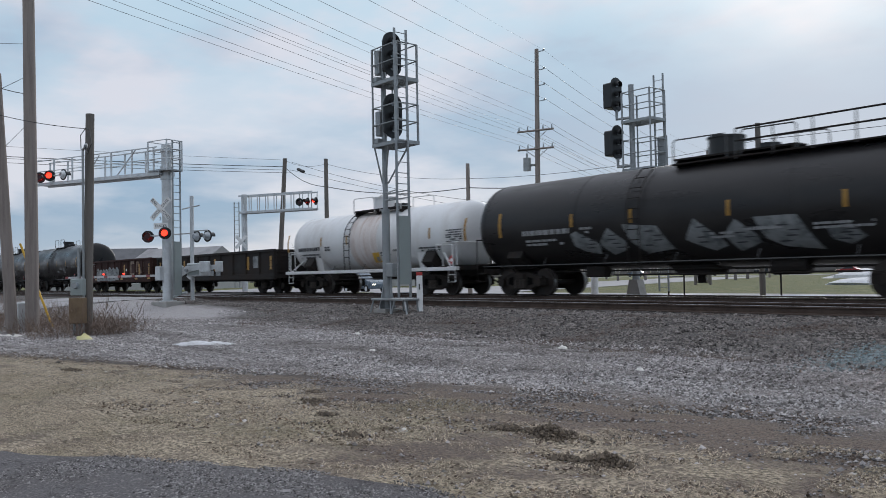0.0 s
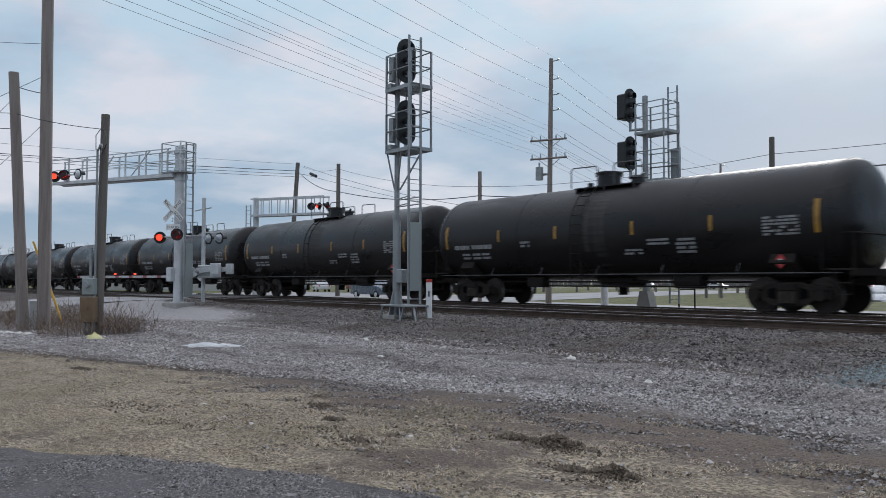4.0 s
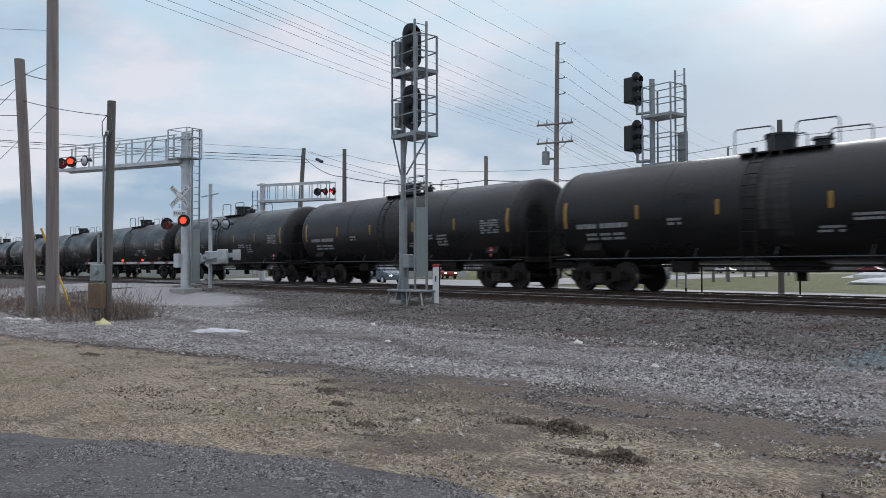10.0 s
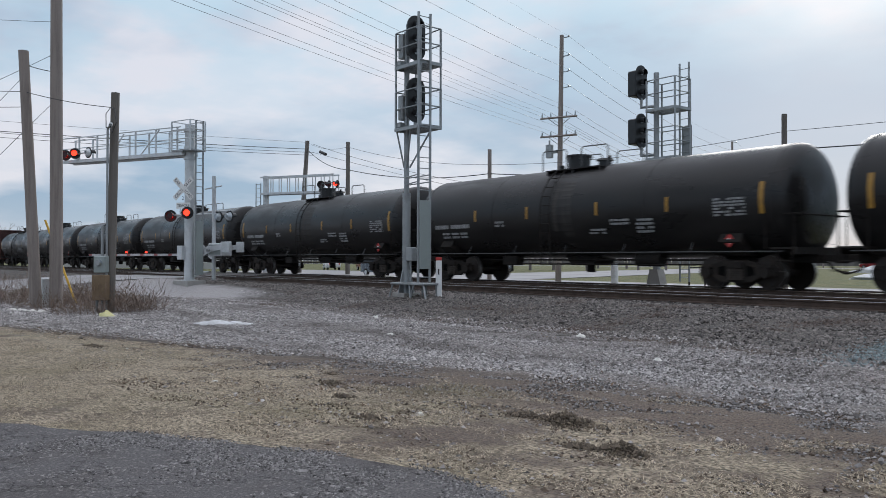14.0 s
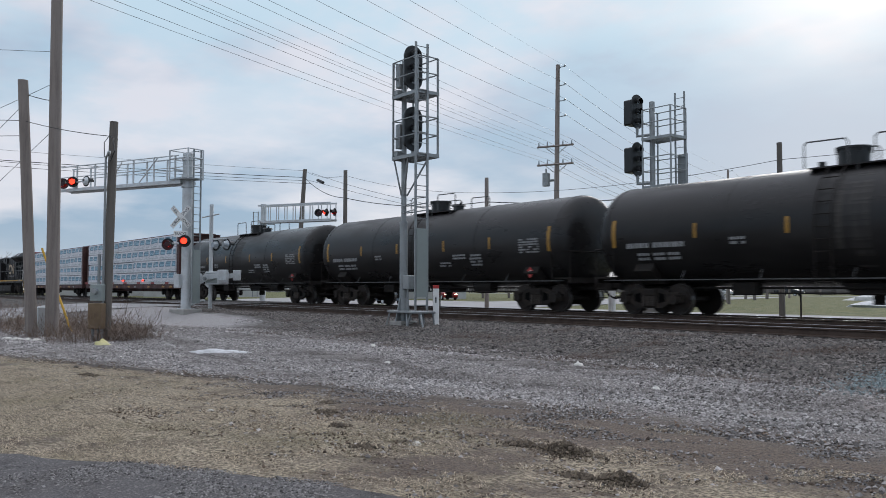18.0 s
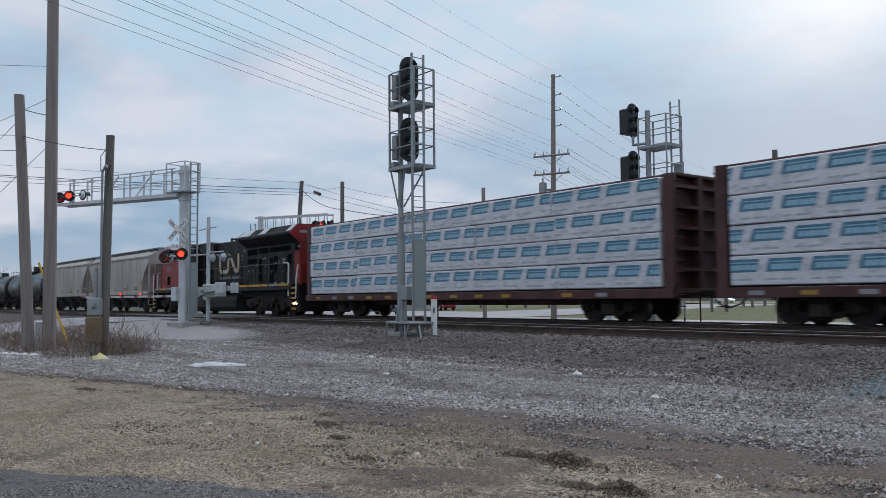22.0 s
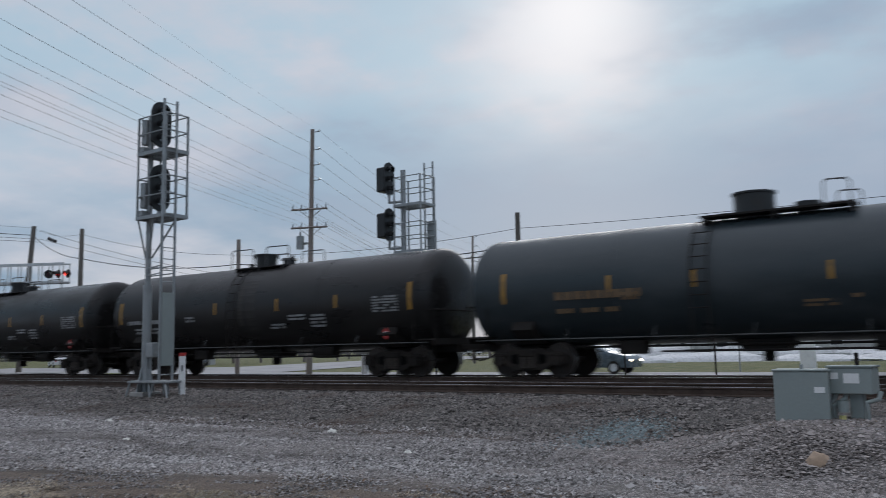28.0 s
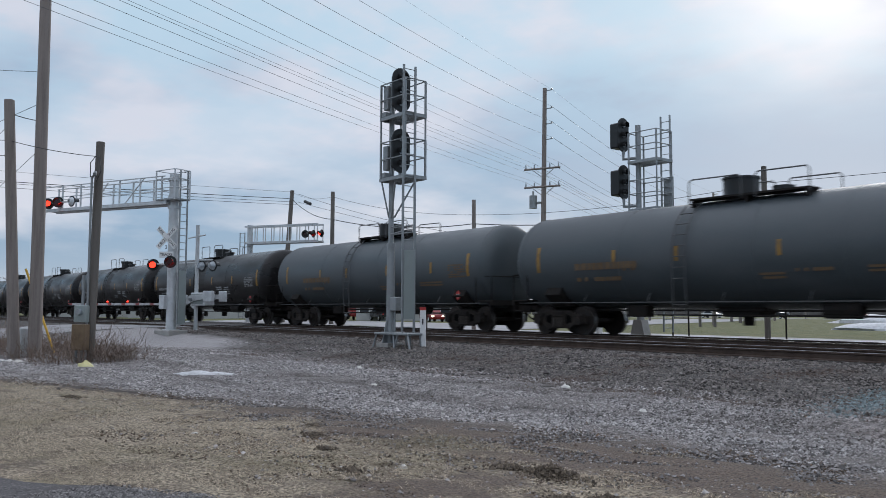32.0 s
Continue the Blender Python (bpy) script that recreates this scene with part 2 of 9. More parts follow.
M_GATE_WHITE = surface("grimy_gate_white", (0.42, 0.42, 0.42), 0.6, 0, (0.25, 0.24, 0.24), 0.5, 5, 30, 0)
M_YELLOW = surface("yellow_paint", (0.62, 0.36, 0.03), 0.55, 0, (0.3, 0.2, 0.05), 0.4, 4, 40, 0.05)
M_LENS_DARK = surface("dark_red_lens", (0.05, 0.008, 0.008), 0.15, 0, bump=0)
M_GLASSY = surface("pale_lens_glass", (0.35, 0.38, 0.40), 0.12, 0.3, (0.2, 0.22, 0.24), 0.5, 8, 40, 0.05)
M_RED_GLOW = glow("red_lamp", (1.0, 0.030, 0.012), 3.2)
M_BOXBROWN = surface("brown_enclosure_paint", (0.17, 0.115, 0.065), 0.7, 0, (0.09, 0.06, 0.04), 0.5, 3, 40, 0.1)
M_SNOW = surface("dirty_snow", (0.60, 0.60, 0.61), 0.8, 0, (0.26, 0.255, 0.25), 0.6, 5, 40, 0.6)
# train
M_TANK = surface("black_tank_paint", (0.0150, 0.0140, 0.0140), 0.34, 0.0, (0.034, 0.030, 0.028), 0.6, 0.9, 25, 0.03, (0.35, 1, 1), 0.2, 0.30)
M_TANK_SPILL = surface("dust_streaked_tank_paint", (0.020, 0.0185, 0.018), 0.5, 0.0, (0.066, 0.058, 0.052), 0.85, 1.1, 25, 0.03, (5, 1, 0.35), 0, 0.3)
M_TANK_GREY = surface("faded_blue_grey_tank_paint", (0.062, 0.074, 0.080), 0.46, 0.0, (0.105, 0.11, 0.115), 0.5, 0.8, 25, 0.04, (0.35, 1, 1))
M_TANK_BLUE = surface("blue_black_tank_paint", (0.026, 0.035, 0.040), 0.38, 0.0, (0.060, 0.066, 0.070), 0.7, 0.8, 25, 0.04, (0.35, 1, 1), 0, 0.4)
M_TANK_WHITE = surface("white_tank_paint", (0.66, 0.66, 0.655), 0.45, 0.0, (0.42, 0.38, 0.34), 0.4, 0.8, 25, 0.04, (1.5, 1, 0.3))
M_BAND_RUST = surface("rust_streaked_white", (0.62, 0.57, 0.54), 0.6, 0, (0.40, 0.25, 0.17), 0.75, 1.6, 20, 0.05, (4, 1, 0.22))
M_RUNNING = surface("sooty_running_gear", (0.018, 0.0155, 0.014), 0.78, 0.0, (0.040, 0.031, 0.026), 0.6, 4, 40, 0.3, gloss=0.2)
M_TRUCK = surface("dusty_cast_side_frame", (0.020, 0.0168, 0.015), 0.8, 0.0, (0.050, 0.040, 0.033), 0.7, 3, 30, 0.4, random_tone=0.25, gloss=0.15)
M_SPRING = surface("dusty_coil_spring", (0.065, 0.052, 0.043), 0.7, 0.2, (0.03, 0.024, 0.02), 0.5, 6, 30, 0.2)
M_PIPE = surface("dull_grey_pipe", (0.10, 0.10, 0.10), 0.6, 0.3, (0.05, 0.05, 0.05), 0.4, 3, 40, 0)
M_WHEEL = surface("rusty_wheel", (0.026, 0.020, 0.017), 0.75, 0.1, (0.062, 0.041, 0.030), 0.5, 5, 40, 0.1)
M_TREAD = surface("polished_tread", (0.25, 0.24, 0.23), 0.35, 0.9, bump=0)
M_LETTER = surface("white_stencil", (0.26, 0.26, 0.26), 0.6, 0, (0.17, 0.17, 0.17), 0.5, 6, 30, 0)
M_LETTER_DARK = surface("dark_stencil", (0.05, 0.052, 0.055), 0.6, 0, bump=0)
M_LETTER_ORANGE = surface("orange_stencil", (0.145, 0.090, 0.045), 0.6, 0, bump=0)
M_REFLECT = surface("yellow_reflector", (0.36, 0.19, 0.025), 0.45, 0, (0.17, 0.095, 0.03), 0.7, 5, 30, 0)
M_GOND_DARK = surface("dark_gondola_paint", (0.019, 0.0165, 0.015), 0.75, 0.0, (0.042, 0.028, 0.021), 0.6, 0.9, 20, 0.15, (0.6, 1, 0.6), 0, 0.25)
M_GOND_RED = surface("rusty_oxide_gondola_paint", (0.044, 0.019, 0.0155), 0.82, 0.0, (0.022, 0.0145, 0.012), 0.7, 0.9, 20, 0.2, (0.6, 1, 0.6), 0, 0.25)
M_GRAFFITI = surface("graffiti_silver", (0.215, 0.225, 0.225), 0.6, 0.0, (0.075, 0.082, 0.085), 0.95, 2.6, 9, 0)
M_GRAFFITI_RUST = surface("faded_pale_letters", (0.22, 0.165, 0.125), 0.75, 0.0, (0.075, 0.032, 0.018), 1.0, 2.6, 7, 0)
M_OXIDE = surface("oxide_brown_car_paint", (0.070, 0.026, 0.022), 0.65, 0.0, (0.035, 0.018, 0.016), 0.6, 1.2, 25, 0.1)
M_WRAP = surface("white_lumber_wrap", (0.60, 0.595, 0.625), 0.38, 0.0, (0.37, 0.375, 0.405), 0.75, 2.6, 8, 1.0, (0.8, 1, 2.0), 0.05)
M_WRAP_BLUE = surface("teal_blue_print", (0.055, 0.155, 0.225), 0.42, 0.0, (0.12, 0.27, 0.35), 0.55, 2.2, 9, 0.6, (1, 1, 1.6))
M_WRAP_GREY = surface("grey_print", (0.36, 0.42, 0.42), 0.5, 0, (0.25, 0.31, 0.31), 0.8, 9, 30, 0)
M_WRAP_PALE = surface("pale_blue_print", (0.30, 0.46, 0.56), 0.5, 0, (0.18, 0.36, 0.48), 0.7, 6, 20, 0)
M_LOCO_BLACK = surface("black_locomotive_paint", (0.0125, 0.0118, 0.0120), 0.55, 0.0, (0.024, 0.021, 0.019), 0.55, 1.2, 30, 0.05, gloss=0.2)
# near-black for flat plates that paint the shade inside openings
M_VOID = surface("soot_black_opening", (0.004, 0.004, 0.004), 0.9, 0, bump=0, gloss=0.05)
M_LOCO_RED = surface("red_locomotive_paint", (0.215, 0.019, 0.018), 0.5, 0.0, (0.075, 0.022, 0.020), 0.8, 0.9, 30, 0.05, (0.5, 1, 1.2), gloss=0.3)
M_LOCO_WHITE = surface("soiled_white_stripe", (0.50, 0.40, 0.28), 0.55, 0.0, (0.42, 0.26, 0.12), 0.6, 1.4, 20, 0.05)
M_LOCO_TAN = surface("soiled_tan_stripe", (0.34, 0.235, 0.135), 0.6, 0.0, (0.24, 0.13, 0.06), 0.7, 1.2, 20, 0.05)
M_PLATE = surface("dull_notice_plate", (0.17, 0.17, 0.165), 0.6, 0, (0.10, 0.10, 0.10), 0.6, 9, 30, 0)
M_LOCO_ROOF_PALE = surface("pale_grey_roof_sheet", (0.50, 0.51, 0.53), 0.55, 0.1, (0.28, 0.28, 0.28), 0.6, 2, 30, 0.1)
M_TANKSIDE = surface("dusty_black_tank_side", (0.020, 0.018, 0.0165), 0.7, 0.0, (0.038, 0.032, 0.028), 0.6, 1.2, 30, 0.1, gloss=0.25)
M_LOCO_YELLOW = surface("yellow_sill_stripe", (0.50, 0.27, 0.02), 0.5, 0, (0.25, 0.14, 0.03), 0.5, 4, 30, 0)
M_HOPPER = surface("grey_hopper_paint", (0.37, 0.337, 0.302), 0.6, 0.0, (0.245, 0.215, 0.19), 0.55, 0.7, 20, 0.05, (1.2, 1, 0.25))
M_HOPPER_DARK = surface("dark_hopper_underside", (0.065, 0.062, 0.058), 0.8, 0.0, (0.035, 0.03, 0.028), 0.5, 2, 25, 0.2)
M_CABGLASS = surface("dark_cab_glass", (0.03, 0.035, 0.04), 0.06, 0.0, bump=0)
M_LAMP_WHITE = glow("white_lamp", (1.0, 0.86, 0.62), 5.0)


# ---------------------------------------------------------------- mesh helpers
def part(name, bm, material, parent=None, label="", m=None, smooth=False):
    me = bpy.data.meshes.new(name)
    bm.to_mesh(me)
    bm.free()
    for mt in (material if isinstance(material, (list, tuple)) else (material,)):
        me.materials.append(mt)
    if smooth:
        me.shade_smooth()
        me.set_sharp_from_angle(angle=radians(40))
    ob = new(name, me)
    if parent is not None:
        ob.parent = parent
    if m is not None:
        ob.matrix_local = m
    if label:
        ob["label"] = label
    if name in ("lettering", "print_band", "head_lettering", "louvre", "grille", "service_loop", "spring_nest"):
        ob["kind"] = "stuff"
    return ob


def again(ob, parent, m):
    """Another part on the same mesh."""
    o = new(ob.name.split(".")[0], ob.data)
    o.parent = parent
    o.matrix_local = m
    if "label" in ob:
        o["label"] = ob["label"]
    return o


def box(bm, x0, x1, y0, y1, z0, z1, bev=0.0, mi=0):
    m = Matrix.Translation(((x0 + x1) / 2, (y0 + y1) / 2, (z0 + z1) / 2)) @ Matrix.Diagonal((abs(x1 - x0), abs(y1 - y0), abs(z1 - z0), 1))
    vs = bmesh.ops.create_cube(bm, size=1, matrix=m)["verts"]
    fs = {f for v in vs for f in v.link_faces}
    for f in fs:
        f.material_index = mi
    if bev:
        es = list({e for v in vs for e in v.link_edges})
        r = bmesh.ops.bevel(bm, geom=es, offset=bev, segments=1, affect="EDGES", profile=0.5)
        for f in r["faces"]:
            f.material_index = mi
    return bm


def rod(bm, p, q, r, n=8, r2=None, mi=0, caps=True):
    p, q = Vector(p), Vector(q)
    d = q - p
    m = Matrix.Translation((p + q) / 2) @ d.to_track_quat("Z", "Y").to_matrix().to_4x4()
    vs = bmesh.ops.create_cone(bm, cap_ends=caps, segments=n, radius1=r, radius2=r if r2 is None else r2, depth=d.length, matrix=m)["verts"]
    if mi:
        for f in {f for v in vs for f in v.link_faces}:
            f.material_index = mi
    return bm


def path_rod(bm, pts, r, n=6):
    """One bent tube through the points."""
    pts = [Vector(p) for p in pts]
    rings = []
    for i, p in enumerate(pts):
        a = (p - pts[i - 1]).normalized() if i else (pts[1] - p).normalized()
        b = (pts[i + 1] - p).normalized() if i + 1 < len(pts) else a
        d = (a + b).normalized() if (a + b).length > 1e-3 else a
        u = d.orthogonal().normalized() if not rings else (u - d * u.dot(d)).normalized()
        v = d.cross(u)
        rings.append([bm.verts.new(p + (u * math.cos(2 * math.pi * k / n) + v * math.sin(2 * math.pi * k / n)) * r) for k in range(n)])
    for a, b in zip(rings[:-1], rings[1:]):
        for k in range(n):
            bm.faces.new((a[k], a[(k + 1) % n], b[(k + 1) % n], b[k]))
    bm.faces.new(rings[0][::-1])
    bm.faces.new(rings[-1])
    return bm


def prism(bm, pts, axis, a, b, mi=0):
    """A flat outline (pairs) drawn out along an axis: 'y' takes pairs as x, z; 'x' as y, z; 'z' as x, y."""
    def put(u, v, w):
        return {"y": (u, w, v), "x": (w, u, v), "z": (u, v, w)}[axis]
    va = [bm.verts.new(put(u, v, a)) for u, v in pts]
    vb = [bm.verts.new(put(u, v, b)) for u, v in pts]
    n = len(pts)
    fs = [bm.faces.new(va), bm.faces.new(vb[::-1])]
    fs += [bm.faces.new((va[(i + 1) % n], va[i], vb[i], vb[(i + 1) % n])) for i in range(n)]
    for f in fs:
        f.material_index = mi
    bmesh.ops.recalc_face_normals(bm, faces=fs)
    return bm


def spin_x(bm, prof, n=40, cz=0.0, mi=0):
    """Solid of revolution about the x axis at height cz; prof: pairs of x, radius."""
    rings = []
    for x, r in prof:
        if r < 1e-4:
            rings.append([bm.verts.new((x, 0, cz))])
        else:
            rings.append([bm.verts.new((x, r * math.sin(2 * math.pi * i / n), cz + r * math.cos(2 * math.pi * i / n))) for i in range(n)])
    for a, b in zip(rings[:-1], rings[1:]):
        for i in range(n):
            j = (i + 1) % n
            if len(a) == 1 and len(b) > 1:
                f = bm.faces.new((a[0], b[i], b[j]))
            elif len(b) == 1 and len(a) > 1:
                f = bm.faces.new((a[j], a[i], b[0]))
            elif len(a) > 1:
                f = bm.faces.new((a[i], b[i], b[j], a[j]))
            else:
                continue
            f.material_index = mi
            f.smooth = True
    bmesh.ops.recalc_face_normals(bm, faces=bm.faces[:])
    return bm


def thing(name, label, category, group="", m=None, kind=""):
    ob = new(name)
    ob.empty_display_size = 0.2
    tagged(ob, label, category, group, kind)
    if m is not None:
        ob.matrix_world = m
    return ob


def B():
    return bmesh.new()

# ---------------------------------------------------------------- ground, tracks, road
RZ = 0.67                    # rail head
TRACK_FAR, TRACK_NEAR = 21.4, 16.9
ROAD_WAY = Vector((0.305, -0.953, 0)).normalized()     # the level-crossing road, towards the camera's side
ROAD_AT = Vector((-44.5, 15.0, 0))
ROAD_ACROSS = Vector((0.953, 0.305, 0))


def smooth01(a, b, v):
    t = np.clip((v - a) / (b - a), 0, 1)
    return t * t * (3 - 2 * t)


def ground_z(x, y):
    """Lie of the land: a flat lot, a ballast shoulder, the track bed, a low field beyond, the road raised to the rails."""
    x, y = np.asarray(x, float), np.asarray(y, float)
    bed = 0.46
    lot = 0.02 + 0.10 * smooth01(5.0, 11.0, y)
    rise = smooth01(11.0, 15.2, y) * (bed - 0.12)
    fall = smooth01(23.3, 25.8, y) * (bed - 0.02)
    z = lot + rise - fall
    # grade of the crossing
    d = (x - ROAD_AT.x) * ROAD_ACROSS.x + (y - ROAD_AT.y) * ROAD_ACROSS.y
    near = 1 - smooth01(5.0, 11.0, np.abs(d - 1.0))
    up = smooth01(2.0, 13.5, y) * (1 - smooth01(25.0, 40.0, y)) * (RZ - 0.10)
    z = np.maximum(z, near * up)
    # gravel heap that carries the cabinets
    r = np.hypot((x + 1.3) / 3.1, (y - 10.7) / 2.2)
    z = z + 0.42 * (1 - smooth01(0.32, 1.0, r))
    return z


def grass_edge(x):
    """Where the matted grass and bare dirt give way to crushed stone."""
    x = np.asarray(x, float)
    return 7.25 - 0.27 * np.maximum(0.0, -6.3 - x) - 0.10 * np.maximum(0.0, -19.0 - x)


def gz(x, y):
    return float(ground_z(x, y))


def spaced(edges):
    out = []
    for a, b, s in edges:
        out += list(np.arange(a, b - 1e-6, s))
    return np.array(out + [edges[-1][1]])


def ground_material():
    m, nd, ln, b = shader("ground_cover")
    geo = nd.new("ShaderNodeNewGeometry")
    sep = nd.new("ShaderNodeSeparateXYZ")
    ln.new(geo.outputs["Position"], sep.inputs[0])
    P = geo.outputs["Position"]
    wob = noise_node(nd, ln, 0.35, 5, 0.6, P).outputs[0]
    wob2 = noise_node(nd, ln, 1.7, 4, 0.6, P).outputs[0]
    y = math_node(nd, ln, "ADD", sep.outputs[1], math_node(nd, ln, "MULTIPLY", math_node(nd, ln, "SUBTRACT", wob, 0.5), 0.8))
    y = math_node(nd, ln, "ADD", y, math_node(nd, ln, "MULTIPLY", math_node(nd, ln, "SUBTRACT", wob2, 0.5), 0.9))
    # distance past the edge of the lot's crushed stone
    bend = math_node(nd, ln, "MULTIPLY", math_node(nd, ln, "MAXIMUM", math_node(nd, ln, "SUBTRACT", -6.3, sep.outputs[0]), 0.0), 0.27)
    bend2 = math_node(nd, ln, "MULTIPLY", math_node(nd, ln, "MAXIMUM", math_node(nd, ln, "SUBTRACT", -19.0, sep.outputs[0]), 0.0), 0.10)
    y_lot = math_node(nd, ln, "ADD", y, math_node(nd, ln, "SUBTRACT", math_node(nd, ln, "ADD", bend, bend2), 7.25))
    fine = noise_node(nd, ln, 38, 4, 0.7, P).outputs[0]
    grit = nd.new("ShaderNodeTexVoronoi")
    grit.inputs["Scale"].default_value = 36
    ln.new(P, grit.inputs["Vector"])
    joint = nd.new("ShaderNodeTexVoronoi")
    joint.feature = "DISTANCE_TO_EDGE"
    joint.inputs["Scale"].default_value = 36
    ln.new(P, joint.inputs["Vector"])
    # dark cell borders paint the shade that sits between the stones
    gap_shade = ramp_node(nd, ln, joint.outputs["Distance"], 0.0, 0.22, 0.9, 0.0)
    tone = nd.new("ShaderNodeSeparateColor")
    ln.new(grit.outputs["Color"], tone.inputs[0])
    grit2 = nd.new("ShaderNodeTexVoronoi")
    grit2.inputs["Scale"].default_value = 15
    ln.new(P, grit2.inputs["Vector"])
    # dry winter grass over dirt
    streak = nd.new("ShaderNodeMapping")
    streak.inputs["Scale"].default_value = (16, 20, 16)
    ln.new(P, streak.inputs[0])
    straw = noise_node(nd, ln, 1.6, 5, 0.65, streak.outputs[0]).outputs[0]
    patch = noise_node(nd, ln, 0.8, 9, 0.68, P).outputs[0]
    mott = noise_node(nd, ln, 4.5, 6, 0.7, P).outputs[0]
    grass = mix_node(nd, ln, ramp_node(nd, ln, straw, 0.38, 0.62), (0.095, 0.076, 0.050), (0.480, 0.395, 0.285))
    grass = mix_node(nd, ln, ramp_node(nd, ln, mott, 0.48, 0.68, 0, 0.6), grass, (0.115, 0.085, 0.060))
    green = noise_node(nd, ln, 0.4, 3, 0.5, P).outputs[0]
    grass = mix_node(nd, ln, ramp_node(nd, ln, green, 0.48, 0.68, 0, 0.36), grass, (0.165, 0.155, 0.078))
    dirt = mix_node(nd, ln, ramp_node(nd, ln, fine, 0.3, 0.7), (0.062, 0.045, 0.036), (0.175, 0.130, 0.102))
    # more bare dirt towards the gravel
    # the bare strip widens away from the crossing
    wide = ramp_node(nd, ln, sep.outputs[0], -14.0, -8.5, 0.25, 1.0)
    strip = math_node(nd, ln, "MULTIPLY", ramp_node(nd, ln, math_node(nd, ln, "DIVIDE", y_lot, wide), -2.1, -0.4), 0.24)
    bare = math_node(nd, ln, "ADD", patch, strip)
    bare = math_node(nd, ln, "ADD", bare, math_node(nd, ln, "MULTIPLY", ramp_node(nd, ln, sep.outputs[0], -12.0, -5.0), 0.10))
    lawn = mix_node(nd, ln, ramp_node(nd, ln, bare, 0.53, 0.68, 0, 0.95), grass, dirt)
    # pale crushed stone
    stone = mix_node(nd, ln, tone.outputs[0], (0.065, 0.058, 0.055), (0.560, 0.500, 0.480))
    stone = mix_node(nd, ln, gap_shade, stone, (0.05, 0.045, 0.042))
    stone = mix_node(nd, ln, ramp_node(nd, ln, patch, 0.42, 0.68, 0, 0.55), stone, (0.135, 0.120, 0.108))
    # dark track ballast
    ball = mix_node(nd, ln, tone.outputs[1], (0.035, 0.040, 0.037), (0.235, 0.202, 0.182))
    ball = mix_node(nd, ln, gap_shade, ball, (0.03, 0.026, 0.024))
    ball = mix_node(nd, ln, ramp_node(nd, ln, wob2, 0.45, 0.75, 0, 0.5), ball, (0.085, 0.060, 0.047))
    field = mix_node(nd, ln, ramp_node(nd, ln, patch, 0.35, 0.65), (0.068, 0.082, 0.021), (0.150, 0.140, 0.052))
    col = mix_node(nd, ln, ramp_node(nd, ln, y_lot, -0.45, 0.45), lawn, stone)
    lip = math_node(nd, ln, "MULTIPLY", ramp_node(nd, ln, y_lot, -0.38, -0.20), ramp_node(nd, ln, y_lot, 0.10, -0.08))
    lip = math_node(nd, ln, "MULTIPLY", lip, ramp_node(nd, ln, sep.outputs[0], -7.0, -11.0, 0.25, 0.85))
    col = mix_node(nd, ln, lip, col, (0.045, 0.035, 0.029))
    # the pale heap under the cabinets lies over the ballast
    hx = math_node(nd, ln, "DIVIDE", math_node(nd, ln, "ADD", sep.outputs[0], 1.6), 3.6)
    hy = math_node(nd, ln, "DIVIDE", math_node(nd, ln, "SUBTRACT", sep.outputs[1], 10.7), 2.3)
    hr = math_node(nd, ln, "ADD", math_node(nd, ln, "MULTIPLY", hx, hx), math_node(nd, ln, "MULTIPLY", hy, hy))
    hr = math_node(nd, ln, "ADD", hr, math_node(nd, ln, "MULTIPLY", math_node(nd, ln, "SUBTRACT", wob2, 0.5), 0.6))
    # a worn pale apron beside the crossing road
    ax = math_node(nd, ln, "DIVIDE", math_node(nd, ln, "ADD", sep.outputs[0], 34.0), 9.0)
    ay = math_node(nd, ln, "DIVIDE", math_node(nd, ln, "SUBTRACT", sep.outputs[1], 11.9), 2.3)
    ar = math_node(nd, ln, "ADD", math_node(nd, ln, "MULTIPLY", ax, ax), math_node(nd, ln, "MULTIPLY", ay, ay))
    ar = math_node(nd, ln, "ADD", ar, math_node(nd, ln, "MULTIPLY", math_node(nd, ln, "SUBTRACT", wob2, 0.5), 0.7))
    apron = ramp_node(nd, ln, ar, 0.45, 1.1, 0.9, 0.0)
    shoulder = math_node(nd, ln, "MULTIPLY", ramp_node(nd, ln, y, 10.6, 11.8), ramp_node(nd, ln, hr, 0.7, 1.05))
    col = mix_node(nd, ln, shoulder, col, ball)
    worn = mix_node(nd, ln, ramp_node(nd, ln, fine, 0.3, 0.7), (0.24, 0.225, 0.22), (0.52, 0.49, 0.485))
    col = mix_node(nd, ln, apron, col, worn)
    col = mix_node(nd, ln, ramp_node(nd, ln, y, 24.1, 24.8, 0, 0.8), col, worn)
    col = mix_node(nd, ln, ramp_node(nd, ln, y, 26.4, 27.0), col, field)
    ln.new(col, b.inputs["Base Color"])
    b.inputs["Roughness"].default_value = 0.92
    hgt = math_node(nd, ln, "ADD", math_node(nd, ln, "MULTIPLY", grit.outputs["Distance"], 0.9), math_node(nd, ln, "MULTIPLY", fine, 0.8))
    bump_node(nd, ln, hgt, 0.8, 0.03, b)
    return m


